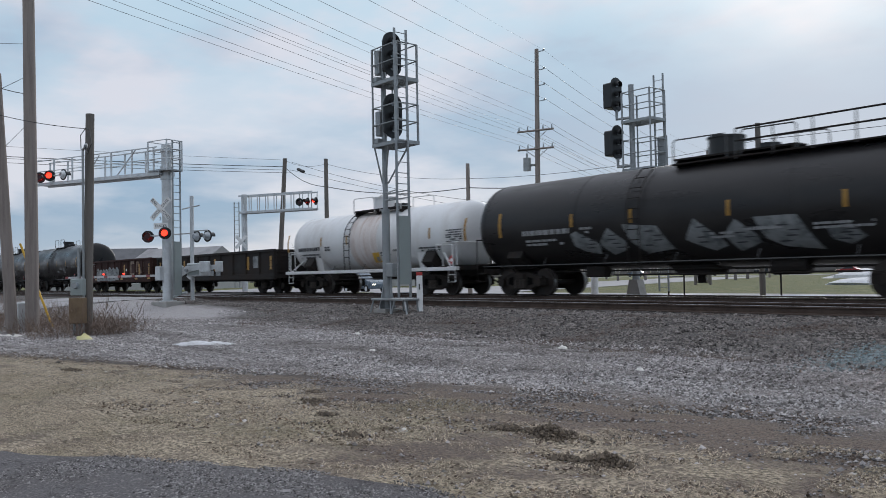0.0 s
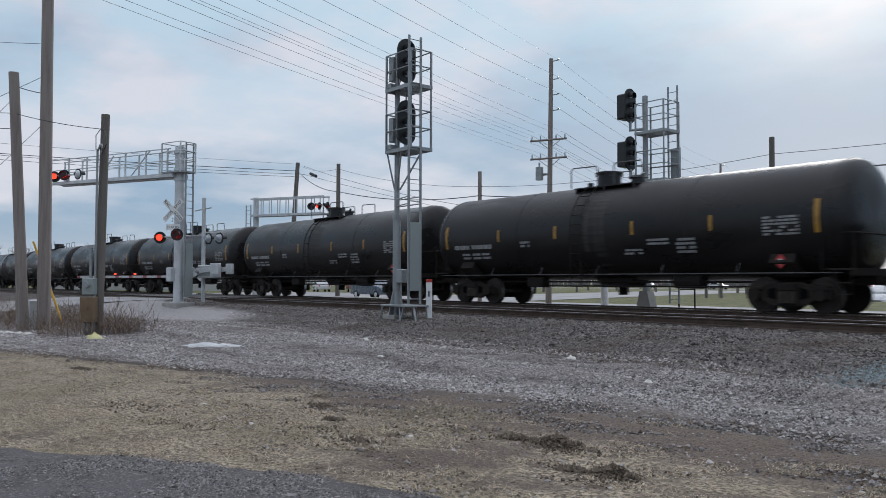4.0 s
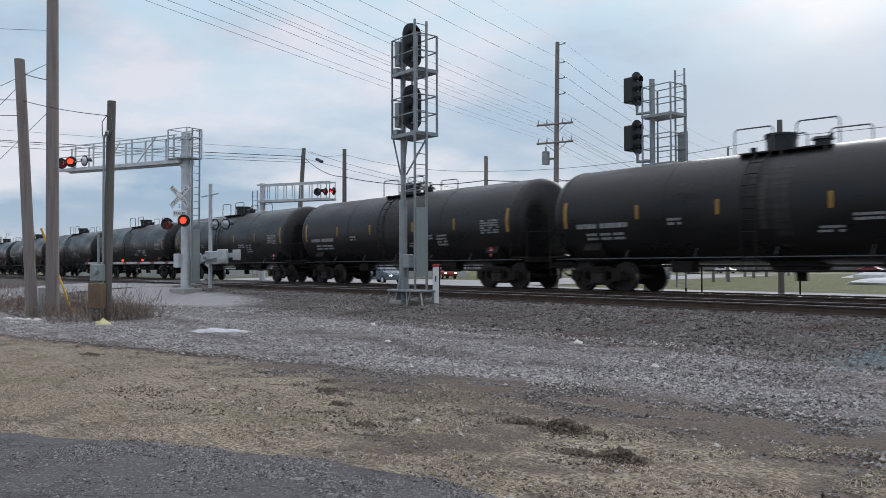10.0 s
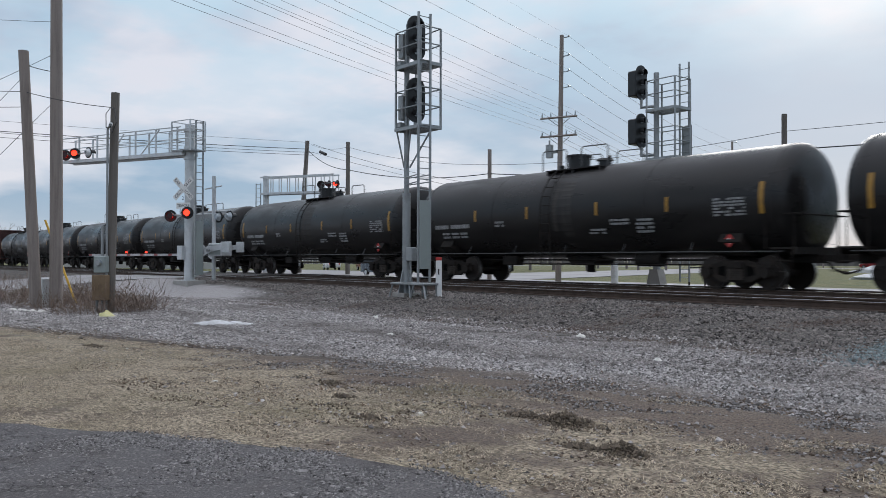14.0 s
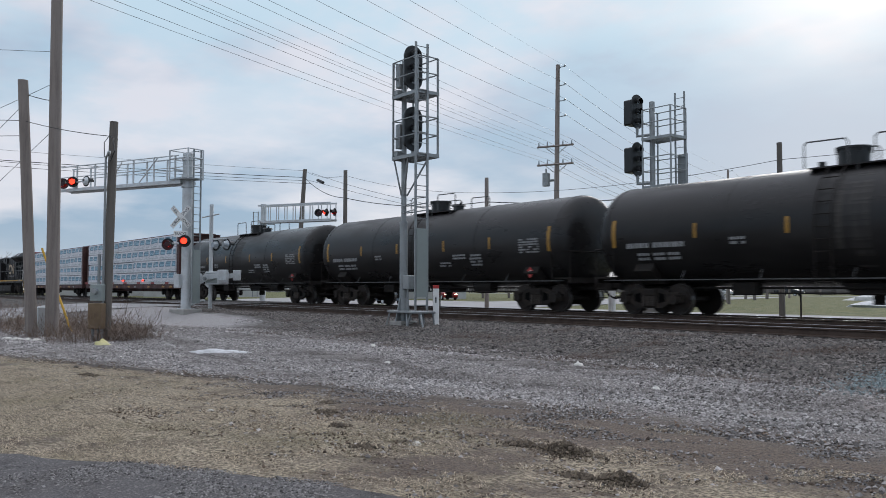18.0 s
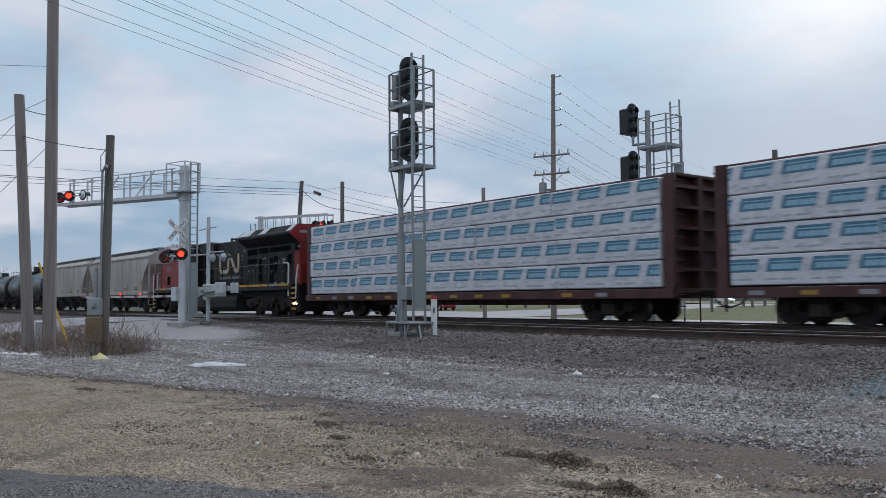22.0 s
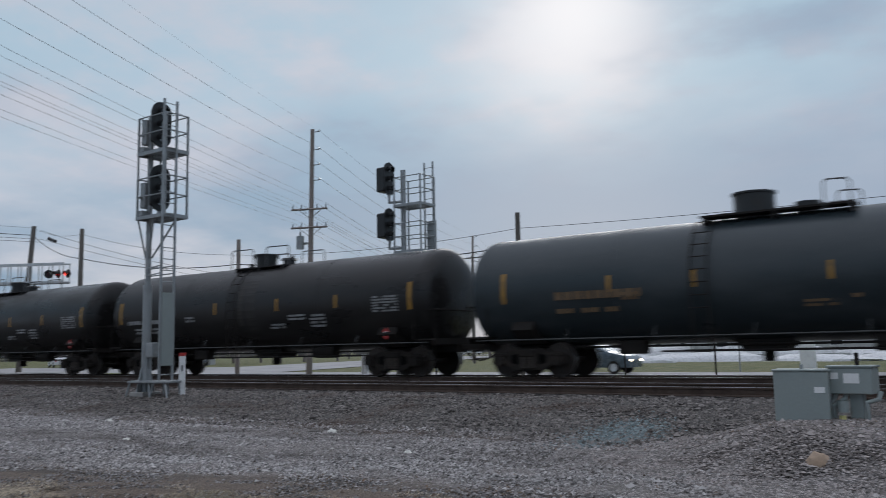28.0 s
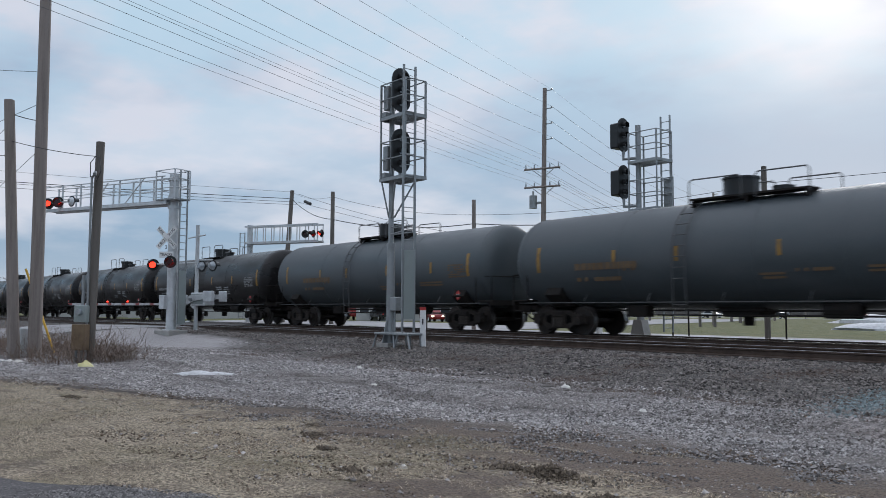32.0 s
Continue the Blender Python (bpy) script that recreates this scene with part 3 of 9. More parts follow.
def build_ground():
    xs = spaced([(-900, -120, 30), (-120, -60, 3), (-60, 16, 0.5), (16, 60, 3), (60, 900, 30)])
    ys = spaced([(-300, -20, 20), (-20, 0, 1.5), (0, 27, 0.3), (27, 60, 2), (60, 1600, 40)])
    X, Y = np.meshgrid(xs, ys)
    Z = ground_z(X, Y)
    rng = np.random.default_rng(3)
    rough = rng.normal(0, 0.012, Z.shape) * (np.abs(X + 20) < 45) * (Y > 0) * (Y < 27)
    Z = Z + rough
    nx, ny = len(xs), len(ys)
    verts = np.stack([X, Y, Z], -1).reshape(-1, 3)
    i = np.arange(nx * ny).reshape(ny, nx)
    faces = np.stack([i[:-1, :-1], i[:-1, 1:], i[1:, 1:], i[1:, :-1]], -1).reshape(-1, 4)
    me = bpy.data.meshes.new("ground")
    me.from_pydata(verts.tolist(), [], faces.tolist())
    me.materials.append(ground_material())
    me.shade_smooth()
    ob = new("ground", me)
    tagged(ob, "flat lot of matted dry grass, pale gravel and dark track ballast", "ground", kind="structure")


build_ground()


def rail_profile():
    return [(-0.07, 0), (0.07, 0), (0.07, 0.012), (0.012, 0.03), (0.012, 0.125), (0.036, 0.135), (0.036, 0.168), (0.028, 0.172),
            (-0.028, 0.172), (-0.036, 0.168), (-0.036, 0.135), (-0.012, 0.125), (-0.012, 0.03), (-0.07, 0.012)]


def build_track(yc, name, label, x0, x1, piece_from, piece_to):
    t = thing(name, label, "railway track", kind="structure")
    for s in (-0.755, 0.755):
        bm = B()
        prism(bm, [(yc + s + u, RZ - 0.172 + v) for u, v in rail_profile()], "x", x0, x1)
        for f in bm.faces:
            if f.calc_center_median().z > RZ - 0.006 and abs(f.normal.x) < 0.5:
                f.material_index = 1
        part("rail", bm, (M_RAIL, M_RAILTOP), t)
    rng = random.Random(int(yc * 10))
    proto = None
    bm = B()
    x = x0
    spots = []
    while x < x1:
        spots.append(x)
        x += 0.53
    for x in spots:
        if piece_from <= x <= piece_to:
            continue
        box(bm, x - 0.11, x + 0.11, yc - 1.3, yc + 1.3, RZ - 0.36, RZ - 0.176)
    rest = part("sleepers", bm, M_TIE, t)
    rest["kind"] = "stuff"
    for x in spots:
        if not piece_from <= x <= piece_to:
            continue
        m = pose(x + rng.uniform(-0.03, 0.03), yc + rng.uniform(-0.05, 0.05), RZ - 0.176 + rng.uniform(-0.012, 0.0), 0, 0, rng.uniform(-1.5, 1.5))
        if proto is None:
            proto = part("sleeper", box(B(), -0.11, 0.11, -1.3, 1.3, -0.18, 0, 0.012), M_TIE, t, m=m)
        else:
            again(proto, t, m)
    return t


build_track(TRACK_NEAR, "track_near", "empty main track with rusty-sided rails on dark wooden sleepers", -260, 120, -62, 22)
build_track(TRACK_FAR, "track_far", "main track that carries the freight train", -260, 120, -4, -3.9)

# ---------------------------------------------------------------- train
CARS = []          # thing, its middle along x at the start


def truck(parent, cx, base=1.78, axles=2, wr=0.46, name="truck", side_h=0.55):
    """A bogie: side frames, bolster, springs and wheelsets."""
    xs = [cx + (i - (axles - 1) / 2) * base for i in range(axles)]
    bm = B()
    for s in (-1, 1):
        y0, y1 = s * 0.97, s * 1.10
        lo, hi = min(y0, y1), max(y0, y1)
        a, b = xs[0], xs[-1]
        prism(bm, [(a - 0.26, 0.36), (a + 0.16, 0.36), (a + 0.42, 0.20), (b - 0.42, 0.20), (b - 0.16, 0.36), (b + 0.26, 0.36), (b + 0.26, 0.60),
                   (b - 0.10, 0.66), (cx + 0.35, 0.80), (cx - 0.35, 0.80), (a + 0.10, 0.66), (a - 0.26, 0.60)], "y", lo, hi)
        for x in xs:
            rod(bm, (x, s * 1.08, 0.46), (x, s * 1.19, 0.46), 0.15, 10)
        # pedestal jaws, bolster end and a lightened pocket either side of it
        box(bm, cx - 0.24, cx + 0.24, s * 1.135 - 0.05, s * 1.135 + 0.05, 0.57, 0.76, 0.02)
        for x in xs:
            box(bm, x - 0.21, x + 0.21, s * 1.10 - 0.06, s * 1.10 + 0.06, 0.58, 0.68, 0.02)
    box(bm, cx - 0.2, cx + 0.2, -1.05, 1.05, 0.55, 0.80, 0.02)
    tr = part(name, bm, M_TRUCK, parent)
    for s in (-1, 1):
        bm = B()
        for dx in (-0.17, 0.0, 0.17):
            for i in range(5):
                z = 0.26 + i * 0.06
                rod(bm, (cx + dx, s * 1.125, z), (cx + dx, s * 1.125, z + 0.038), 0.075, 8)
            rod(bm, (cx + dx, s * 1.125, 0.25), (cx + dx, s * 1.125, 0.57), 0.05, 6)
        part("spring_nest", bm, M_SPRING, tr, "nest of coil springs")
        for d in (-1, 1):
            # flat plate: the pocket's inner shade is put into its colour
            part("window_pocket", prism(B(), [(cx + d * 0.34, 0.34), (cx + d * 0.60, 0.40), (cx + d * 0.58, 0.60), (cx + d * 0.34, 0.66)], "y", s * 1.099, s * 1.103), M_VOID, tr)
        part("brake_hanger", path_rod(B(), [(cx - 0.5, s * 0.62, 0.35), (cx + 0.5, s * 0.62, 0.35), (cx + 0.36, s * 0.62, 0.75)], 0.035), M_RUNNING, tr)
    for x in xs:
        bm = B()
        for s in (-1, 1):
            o = s * 0.755
            rod(bm, (x, o - 0.07, 0.46), (x, o + 0.07, 0.46), wr, 28)
            rod(bm, (x, o - s * 0.10, 0.46), (x, o - s * 0.07, 0.46), wr + 0.028, 28)
            rod(bm, (x, o + s * 0.07, 0.46), (x, o + s * 0.10, 0.46), wr - 0.09, 20, mi=0)
        rod(bm, (x, -1.1, 0.46), (x, 1.1, 0.46), 0.08, 10)
        for f in bm.faces:
            c = f.calc_center_median()
            if abs(math.hypot(c.x - x, c.z - 0.46) - wr) < 0.02 and abs(f.normal.y) < 0.3:
                f.material_index = 1
        part("wheelset", bm, (M_WHEEL, M_TREAD), tr)
    return tr


def coupler(parent, x, s):
    bm = B()
    box(bm, min(x, x - s * 0.75), max(x, x - s * 0.75), -0.10, 0.10, 0.78, 0.96, 0.02)
    box(bm, x - 0.14, x + 0.14, -0.16, 0.16, 0.72, 1.02, 0.03)
    path_rod(bm, [(x - s * 0.6, 0.25, 0.80), (x - s * 0.35, 0.28, 0.55), (x - s * 0.05, 0.2, 0.45), (x + s * 0.05, 0.1, 0.5)], 0.03)
    part("coupler", bm, M_RUNNING, parent)


def bars(bm, x0, z0, w, h, rows, cols, y, s, rng, cover=0.8, at=None):
    """Unreadable lettering: rows of short bars standing just off the surface. at(z): outward offset."""
    rh = h / rows
    for r in range(rows):
        x = x0
        z = z0 + r * rh
        while x < x0 + w - 0.02:
            bw = min(w / cols * rng.uniform(0.6, 1.3), x0 + w - x)
            if rng.random() < cover:
                yy = y if at is None else at(z + rh * 0.35)
                dz = rh * 0.62
                y2 = y if at is None else at(z + dz)
                vs = [bm.verts.new(p) for p in ((x, s * yy, z), (x + bw * 0.82, s * yy, z), (x + bw * 0.82, s * y2, z + dz), (x, s * y2, z + dz))]
                bm.faces.new(vs if s < 0 else vs[::-1])
            x += bw


def shell_y(r, cz, off=0.006):
    return lambda z: math.sqrt(max(0.0, (r + off) ** 2 - (z - cz) ** 2))


def strip_on_shell(bm, x0, x1, z0, z1, at, s, n=4, slant=0.0):
    for i in range(n):
        a, b = z0 + (z1 - z0) * i / n, z0 + (z1 - z0) * (i + 1) / n
        fa, fb = slant * i / n, slant * (i + 1) / n
        vs = [bm.verts.new(p) for p in ((x0 + fa, s * at(a), a), (x1 + fa, s * at(a), a), (x1 + fb, s * at(b), b), (x0 + fb, s * at(b), b))]
        bm.faces.new(vs if s < 0 else vs[::-1])


PLAIN_STRIPS = (-4.55, -1.65, 1.68, 4.52)


def patch_on_shell(bm, pts, at, s, n=8):
    """A convex outline (x, z) laid on a flank in level bands."""
    lo, hi = min(z for _, z in pts), max(z for _, z in pts)

    def span(z):
        z = min(max(z, lo + 1e-4), hi - 1e-4)
        cut = []
        for (xa, za), (xb, zb) in zip(pts, pts[1:] + pts[:1]):
            if (za - z) * (zb - z) <= 0 and za != zb:
                cut.append(xa + (xb - xa) * (z - za) / (zb - za))
        return min(cut), max(cut)
    for i in range(n):
        za, zb = lo + (hi - lo) * i / n, lo + (hi - lo) * (i + 1) / n
        (a0, a1), (b0, b1) = span(za), span(zb)
        vs = [bm.verts.new(p) for p in ((a0, s * at(za), za), (a1, s * at(za), za), (b1, s * at(zb), zb), (b0, s * at(zb), zb))]
        bm.faces.new(vs if s < 0 else vs[::-1])


TANK_SPRAY = (((-3.84, 2.02), (-3.59, 2.07), (-2.72, 1.64), (-2.83, 1.32), (-3.18, 1.33), (-3.78, 1.58)), ((-2.75, 1.64), (-2.29, 2.10), (-1.74, 1.71), (-1.65, 1.44), (-2.35, 1.28)),
              ((-1.72, 2.18), (-0.53, 2.16), (0.01, 1.30), (-1.05, 1.28), (-1.50, 1.64)), ((0.39, 1.61), (0.80, 2.20), (1.59, 1.60), (1.69, 1.36), (1.21, 1.29)),
              ((1.65, 1.69), (2.07, 2.11), (2.65, 1.64), (2.69, 1.44), (1.99, 1.25)), ((2.60, 2.12), (3.79, 2.12), (4.31, 1.22), (3.53, 1.23), (2.88, 1.54)),
              ((4.51, 1.76), (5.10, 1.81), (5.44, 1.50), (5.00, 1.32), (4.59, 1.46)))


def tank_car(label, paint, length=18.27, r=1.56, cz=2.41, letters=None, seed=1, stripes=True, graffiti=False, orange=False, band=None,
             placard=True, side_sill=False, hoops=False, man=-0.15, plain=False):
    car = thing("tank_car", label, "tank car", "cars of the freight train")
    rng = random.Random(seed)
    half = length / 2 - 0.62          # shell with its dished heads
    head = 0.60
    prof = [(-half, 0.0)]
    for i in range(1, 13):
        a = math.pi / 2 * (i / 12) ** 0.85
        prof.append((-half + head * (1 - math.cos(a) ** 0.70), r * math.sin(a) ** 0.70))
    prof += [(-half + head + 0.02, r), (-1.9, r)]
    prof2 = [(-x, q) for x, q in reversed(prof)]
    bm = spin_x(B(), prof + [(0.0, r)] + prof2, 48, cz)
    part("shell", bm, paint, car, smooth=True)
    # seams of the jacket
    for x in (-half + head, -3.6, 3.6, half - head):
        part("seam", spin_x(B(), [(x - 0.03, r), (x - 0.03, r + 0.008), (x + 0.03, r + 0.008), (x + 0.03, r)], 48, cz), paint, car, smooth=True)
    if band:
        part("jacket_band", spin_x(B(), [(-1.1, r), (-1.1, r + 0.009), (1.1, r + 0.009), (1.1, r)], 48, cz), band, car, "stained band under the manway", smooth=True)
    if plain:
        # spillage that has run down from the manway
        for s in (-1, 1):
            for dx, w, lo in ((0.05, 0.95, 1.75), (0.30, 0.45, 1.30), (-0.35, 0.30, 1.9)):
                bm = B()
                strip_on_shell(bm, dx * -s - w / 2, dx * -s + w / 2, lo, cz + r * 0.93, shell_y(r, cz, 0.004 + 0.001 * w), s, 8)
                part("spill_stain", bm, M_TANK_SPILL, car, "dull dusty spill stain below the manway")
    top = cz + r
    # manway housing with lid
    dz = 0.40 if plain else 0.56
    bm = B()
    mr = 0.40 if plain else 0.50
    mx = man + 0.10 if plain else man
    rod(bm, (mx, 0, top - 0.08), (mx, 0, top + dz), mr - (0.02 if plain else 0), 24, mr)
    rod(bm, (mx, 0, top + dz), (mx, 0, top + dz + 0.05), mr + 0.04, 24)
    if plain:
        for i in range(8):
            a = 2 * math.pi * i / 8
            rod(bm, (mx + 0.43 * math.cos(a), 0.43 * math.sin(a), top + dz - 0.10), (mx + 0.43 * math.cos(a), 0.43 * math.sin(a), top + dz + 0.04), 0.025, 6)
    part("manway_housing", bm, M_BLACK if paint is not M_TANK_WHITE else paint, car, smooth=True)
    bm = B()
    if plain:
        rod(bm, (man + 1.35, 0, top - 0.05), (man + 1.35, 0, top + 0.16), 0.22, 16)
        rod(bm, (man + 1.35, 0, top + 0.16), (man + 1.35, 0, top + 0.23), 0.31, 16, 0.26)
        rod(bm, (man + 1.58, -0.1, top + 0.2), (man + 1.66, -0.1, top + 0.3), 0.05, 8)
    else:
        rod(bm, (man + 1.35, 0, top - 0.05), (man + 1.35, 0, top + 0.24), 0.30, 16)
    part("vent_valve", rod(B(), (man - 0.85, 0.1, top - 0.05), (man - 0.85, 0.1, top + 0.18), 0.10, 10), M_BLACK, car, smooth=True)
    part("hatch", bm, M_BLACK, car, smooth=True)
    bm = B()
    for s in (-1, 1):
        if plain:
            box(bm, man - 0.75, man + 1.95, s * 0.62 - 0.22, s * 0.62 + 0.22, top - 0.115, top - 0.08)
            for x in (man - 0.65, man + 0.6, man + 1.85):
                box(bm, x - 0.03, x + 0.03, s * 0.62 - 0.22, s * 0.62 + 0.22, top - 0.34, top - 0.115)
            continue
        box(bm, man - 1.2, man + 2.6, s * 0.62 - 0.28, s * 0.62 + 0.28, top - 0.02, top + 0.03)
        for x in (man - 1.1, man + 0.7, man + 2.5):
            box(bm, x - 0.03, x + 0.03, s * 0.62 - 0.28, s * 0.62 + 0.28, top - 0.22, top)
    part("platform", bm, M_TANK_SPILL if plain else M_RUNNING, car)
    steel = M_RUNNING if paint is not M_TANK_WHITE else M_TANK_WHITE
    for s in (-1, 1):
        y = s * 0.90
        spans = ((man + 1.9, man + 2.5),) if hoops else (((-1.50, -0.30), (0.40, 1.60)) if plain else ((man - 1.2, man + 0.55), (man + 1.0, man + 2.6)))
        for xa, xb in spans:
            hoop = [(xa, y, top - 0.10), (xa, y, top + 0.50), (xa + 0.08, y, top + 0.58), (xb - 0.08, y, top + 0.56), (xb, y, top + 0.48), (xb, y, top - 0.10)]
            part("handrail", path_rod(B(), hoop, 0.022), M_PIPE if paint is not M_TANK_WHITE else steel, car)
        # ladder down the flank
        at = shell_y(r, cz, 0.10)
        zs = [cz + 1.45 - i * 0.31 for i in range(8)]
        pts = [(z, s * (at(z) if z > cz else r + 0.10)) for z in zs]
        lx = -0.85 if plain else -1.45
        stiles = [path_rod(B(), [(x, yy, z) for z, yy in pts] + [(x, s * (r + 0.02), 0.62)], 0.02) for x in (lx, lx + 0.45)]
        rail = M_PIPE if paint is M_TANK_GREY else M_RUNNING
        lad = part("ladder_stile", stiles[0], rail, car)
        part("ladder_stile", stiles[1], rail, car)
        for z, yy in pts + [(0.95, s * (r + 0.03)), (0.65, s * (r + 0.03))]:
            part("rung", rod(B(), (lx, yy, z), (lx + 0.45, yy, z), 0.015, 6), rail, lad)
    if graffiti:
        # long running board with a two-bar rail, aft of the manway
        part("running_board", box(B(), man - 1.2, half - 1.2, -1.02, -0.45, top - 0.16, top - 0.12), M_RUNNING, car)
        for z in (top + 0.28, top + 0.62):
            part("walk_rail", rod(B(), (man + 0.9, -1.0, z), (half - 1.2, -1.0, z), 0.026, 6), M_RUNNING, car)
        for i in range(6):
            x = man + 0.9 + (half - 2.1 - man) * i / 5
            part("rail_post", rod(B(), (x, -1.0, top - 0.2), (x, -1.0, top + 0.62), 0.022, 6), M_PIPE, car)
    # bottom outlet
    bm = B()
    prism(bm, [(-0.9, 1.0), (0.9, 1.0), (0.5, 0.62), (-0.5, 0.62)], "y", -0.45, 0.45)
    rod(bm, (0, 0, 0.65), (0, 0, 0.38), 0.16, 12)
    part("outlet", bm, M_RUNNING, car)
    # brake gear hung below
    bm = B()
    rod(bm, (2.6, -0.55, 0.82), (3.6, -0.55, 0.82), 0.22, 12)
    part("air_reservoir", bm, M_RUNNING, car)
    part("brake_valve", box(B(), -3.9, -3.1, -0.75, -0.35, 0.60, 0.95, 0.03), M_RUNNING, car)
    for s in (-1, 1):
        bm = B()
        rod(bm, (-half + 0.3, s * 1.36, 1.03), (half - 0.3, s * 1.36, 1.03), 0.018, 6)
        for x in (-5.2, -2.6, 0, 2.6, 5.2):
            rod(bm, (x, s * 1.36, 1.03), (x, s * 1.20, 1.30), 0.015, 5)
        part("side_pipe", bm, M_PIPE, car, "thin dull pipe along the underside")
        part("brake_rod", rod(B(), (-half + 2.6, s * 0.5, 0.80), (half - 2.6, s * 0.5, 0.80), 0.03, 6), M_RUNNING, car)
        part("brake_rod", rod(B(), (-2.6, s * 0.9, 0.66), (half - 3.4, s * 0.9, 0.66), 0.022, 6), M_RUNNING, car)
        # stub sill, bolster and end platform
    for e in (-1, 1):
        bm = B()
        xe = e * (length / 2 - 0.55)
        xi = e * (half - 3.3)
        box(bm, min(xe, xi), max(xe, xi), -0.22, 0.22, 0.72, 1.06, 0.015)
        cxb = e * (length / 2 - 2.55)
        prism(bm, [(-1.42, 1.30), (-1.0, 0.92), (1.0, 0.92), (1.42, 1.30), (1.15, 1.75), (0.7, 1.10), (-0.7, 1.10), (-1.15, 1.75)], "x", cxb - 0.35, cxb + 0.35)
        box(bm, min(xe, xe - e * 0.12), max(xe, xe - e * 0.12), -1.4, 1.4, 0.95, 1.12, 0.01)
        box(bm, min(xe, xe - e * 0.75), max(xe, xe - e * 0.75), -1.4, 1.4, 1.09, 1.14)
        part("end_sill", bm, M_RUNNING, car)
        bar = M_RUNNING if paint is not M_TANK_WHITE else steel
        for s in (-1, 1):
            part("end_rail", path_rod(B(), [(xe - e * 0.05, s * 1.38, 1.12), (xe - e * 0.05, s * 1.38, 2.0), (xe - e * 0.85, s * 1.48, 2.0), (xe - e * 0.85, s * 1.44, 1.1)], 0.02), bar, car)
            stirrup = part("stirrup", path_rod(B(), [(xe - e * 0.1, s * 1.42, 1.1), (xe - e * 0.1, s * 1.42, 0.5), (xe - e * 0.55, s * 1.42, 0.5), (xe - e * 0.55, s * 1.42, 1.1)], 0.016), bar, car)
            part("step", rod(B(), (xe - e * 0.1, s * 1.42, 0.78), (xe - e * 0.55, s * 1.42, 0.78), 0.016, 6), bar, stirrup)
        part("end_rail", rod(B(), (xe - e * 0.02, -1.38, 2.0), (xe - e * 0.02, 1.38, 2.0), 0.02, 6), bar, car)
        coupler(car, e * length / 2, e)
        truck(car, e * (length / 2 - 2.55))
    at = shell_y(r, cz, 0.012)
    if stripes:
        for s in (-1, 1):
            k = -s
            for x in (PLAIN_STRIPS if plain else (-3.74, -1.37, 1.9, 5.05)):
                part("reflector", strip_boxed(x * k, at, s, 2.20, 2.62, 0.11), M_REFLECT, car, "yellow reflective strip")
            for x in ((-7.63, 7.68) if plain else (-7.1, 7.35)):
                part("reflector", strip_boxed(x * k, at, s, 2.02, 2.86, 0.14), M_REFLECT, car, "tall yellow reflective strip")
    ink = M_LETTER_ORANGE if orange else (M_LETTER_DARK if paint is M_TANK_WHITE else M_LETTER)
    for s in (-1, 1):
        k = -s
        def put(x0, z0, w, h, rows, cols, cover=0.85):
            bm = B()
            xx = x0 if k > 0 else -x0 - w
            bars(bm, xx, z0, w, h, rows, cols, 0, s, rng, cover, at)
            part("lettering", bm, ink, car)
        if orange:
            put(-5.4, 2.05, 2.6, 0.34, 1, 9, 0.97)
            put(-5.4, 1.70, 1.9, 0.20, 1, 10)
        elif plain:
            put(-7.12, 1.98, 0.88, 0.24, 1, 5, 1.0)
            put(-6.10, 1.98, 1.16, 0.24, 1, 7, 1.0)
            for dx in (-6.75, -6.15, -5.6):
                put(dx, 1.62, 0.46, 0.26, 2, 3, 0.95)
            put(3.28, 1.62, 0.70, 0.46, 4, 5, 0.85)
            put(2.24, 1.88, 0.80, 0.22, 2, 6)
        else:
            put(-6.0, 2.02, 2.15, 0.26, 1, 9, 0.95)
            put(-5.9, 1.68, 1.9, 0.24, 2, 8)
        put(-3.4, 1.98, 0.5, 0.24, 2, 3)
        put(6.15, 2.00, 1.05, 0.52, 6, 5, 0.9)
        if not plain:
            put(2.3, 1.78, 1.1, 0.14, 1, 10)
            put(4.2, 1.72, 1.5, 0.20, 2, 9)
        if placard:
            bm = B()
            strip_on_shell(bm, 0.45 if k > 0 else -1.0, 1.0 if k > 0 else -0.45, 1.36, 1.78, at, s, 3, 0.16 * k)
            part("placard", bm, M_YELLOW, car, "yellow stencil panel")
            bm = B()
            strip_on_shell(bm, 0.72 if k > 0 else -0.95, 0.95 if k > 0 else -0.72, 1.40, 1.60, shell_y(r, cz, 0.018), s, 2, 0.1 * k)
            part("placard", bm, M_LETTER, car)
        put(1.25, 1.62, 0.75, 0.20, 2, 6)
        # hazard diamond near the end
        bm = B()
        c, q, yy = 6.55 * k, 0.19, -1.47
        prism(bm, [(c - q, 1.33), (c, 1.33 - q), (c + q, 1.33), (c, 1.33 + q)], "y", s * 1.36, s * 1.375)
        part("hazard_diamond", bm, M_RED, car, "small red and white hazard diamond")
        bm = B()
        prism(bm, [(c - q * 0.55, 1.33), (c, 1.33 - q * 0.4), (c + q * 0.55, 1.33), (c, 1.33 + q * 0.4)], "y", s * 1.377, s * 1.381)
        part("hazard_diamond", bm, M_WHITE, car)
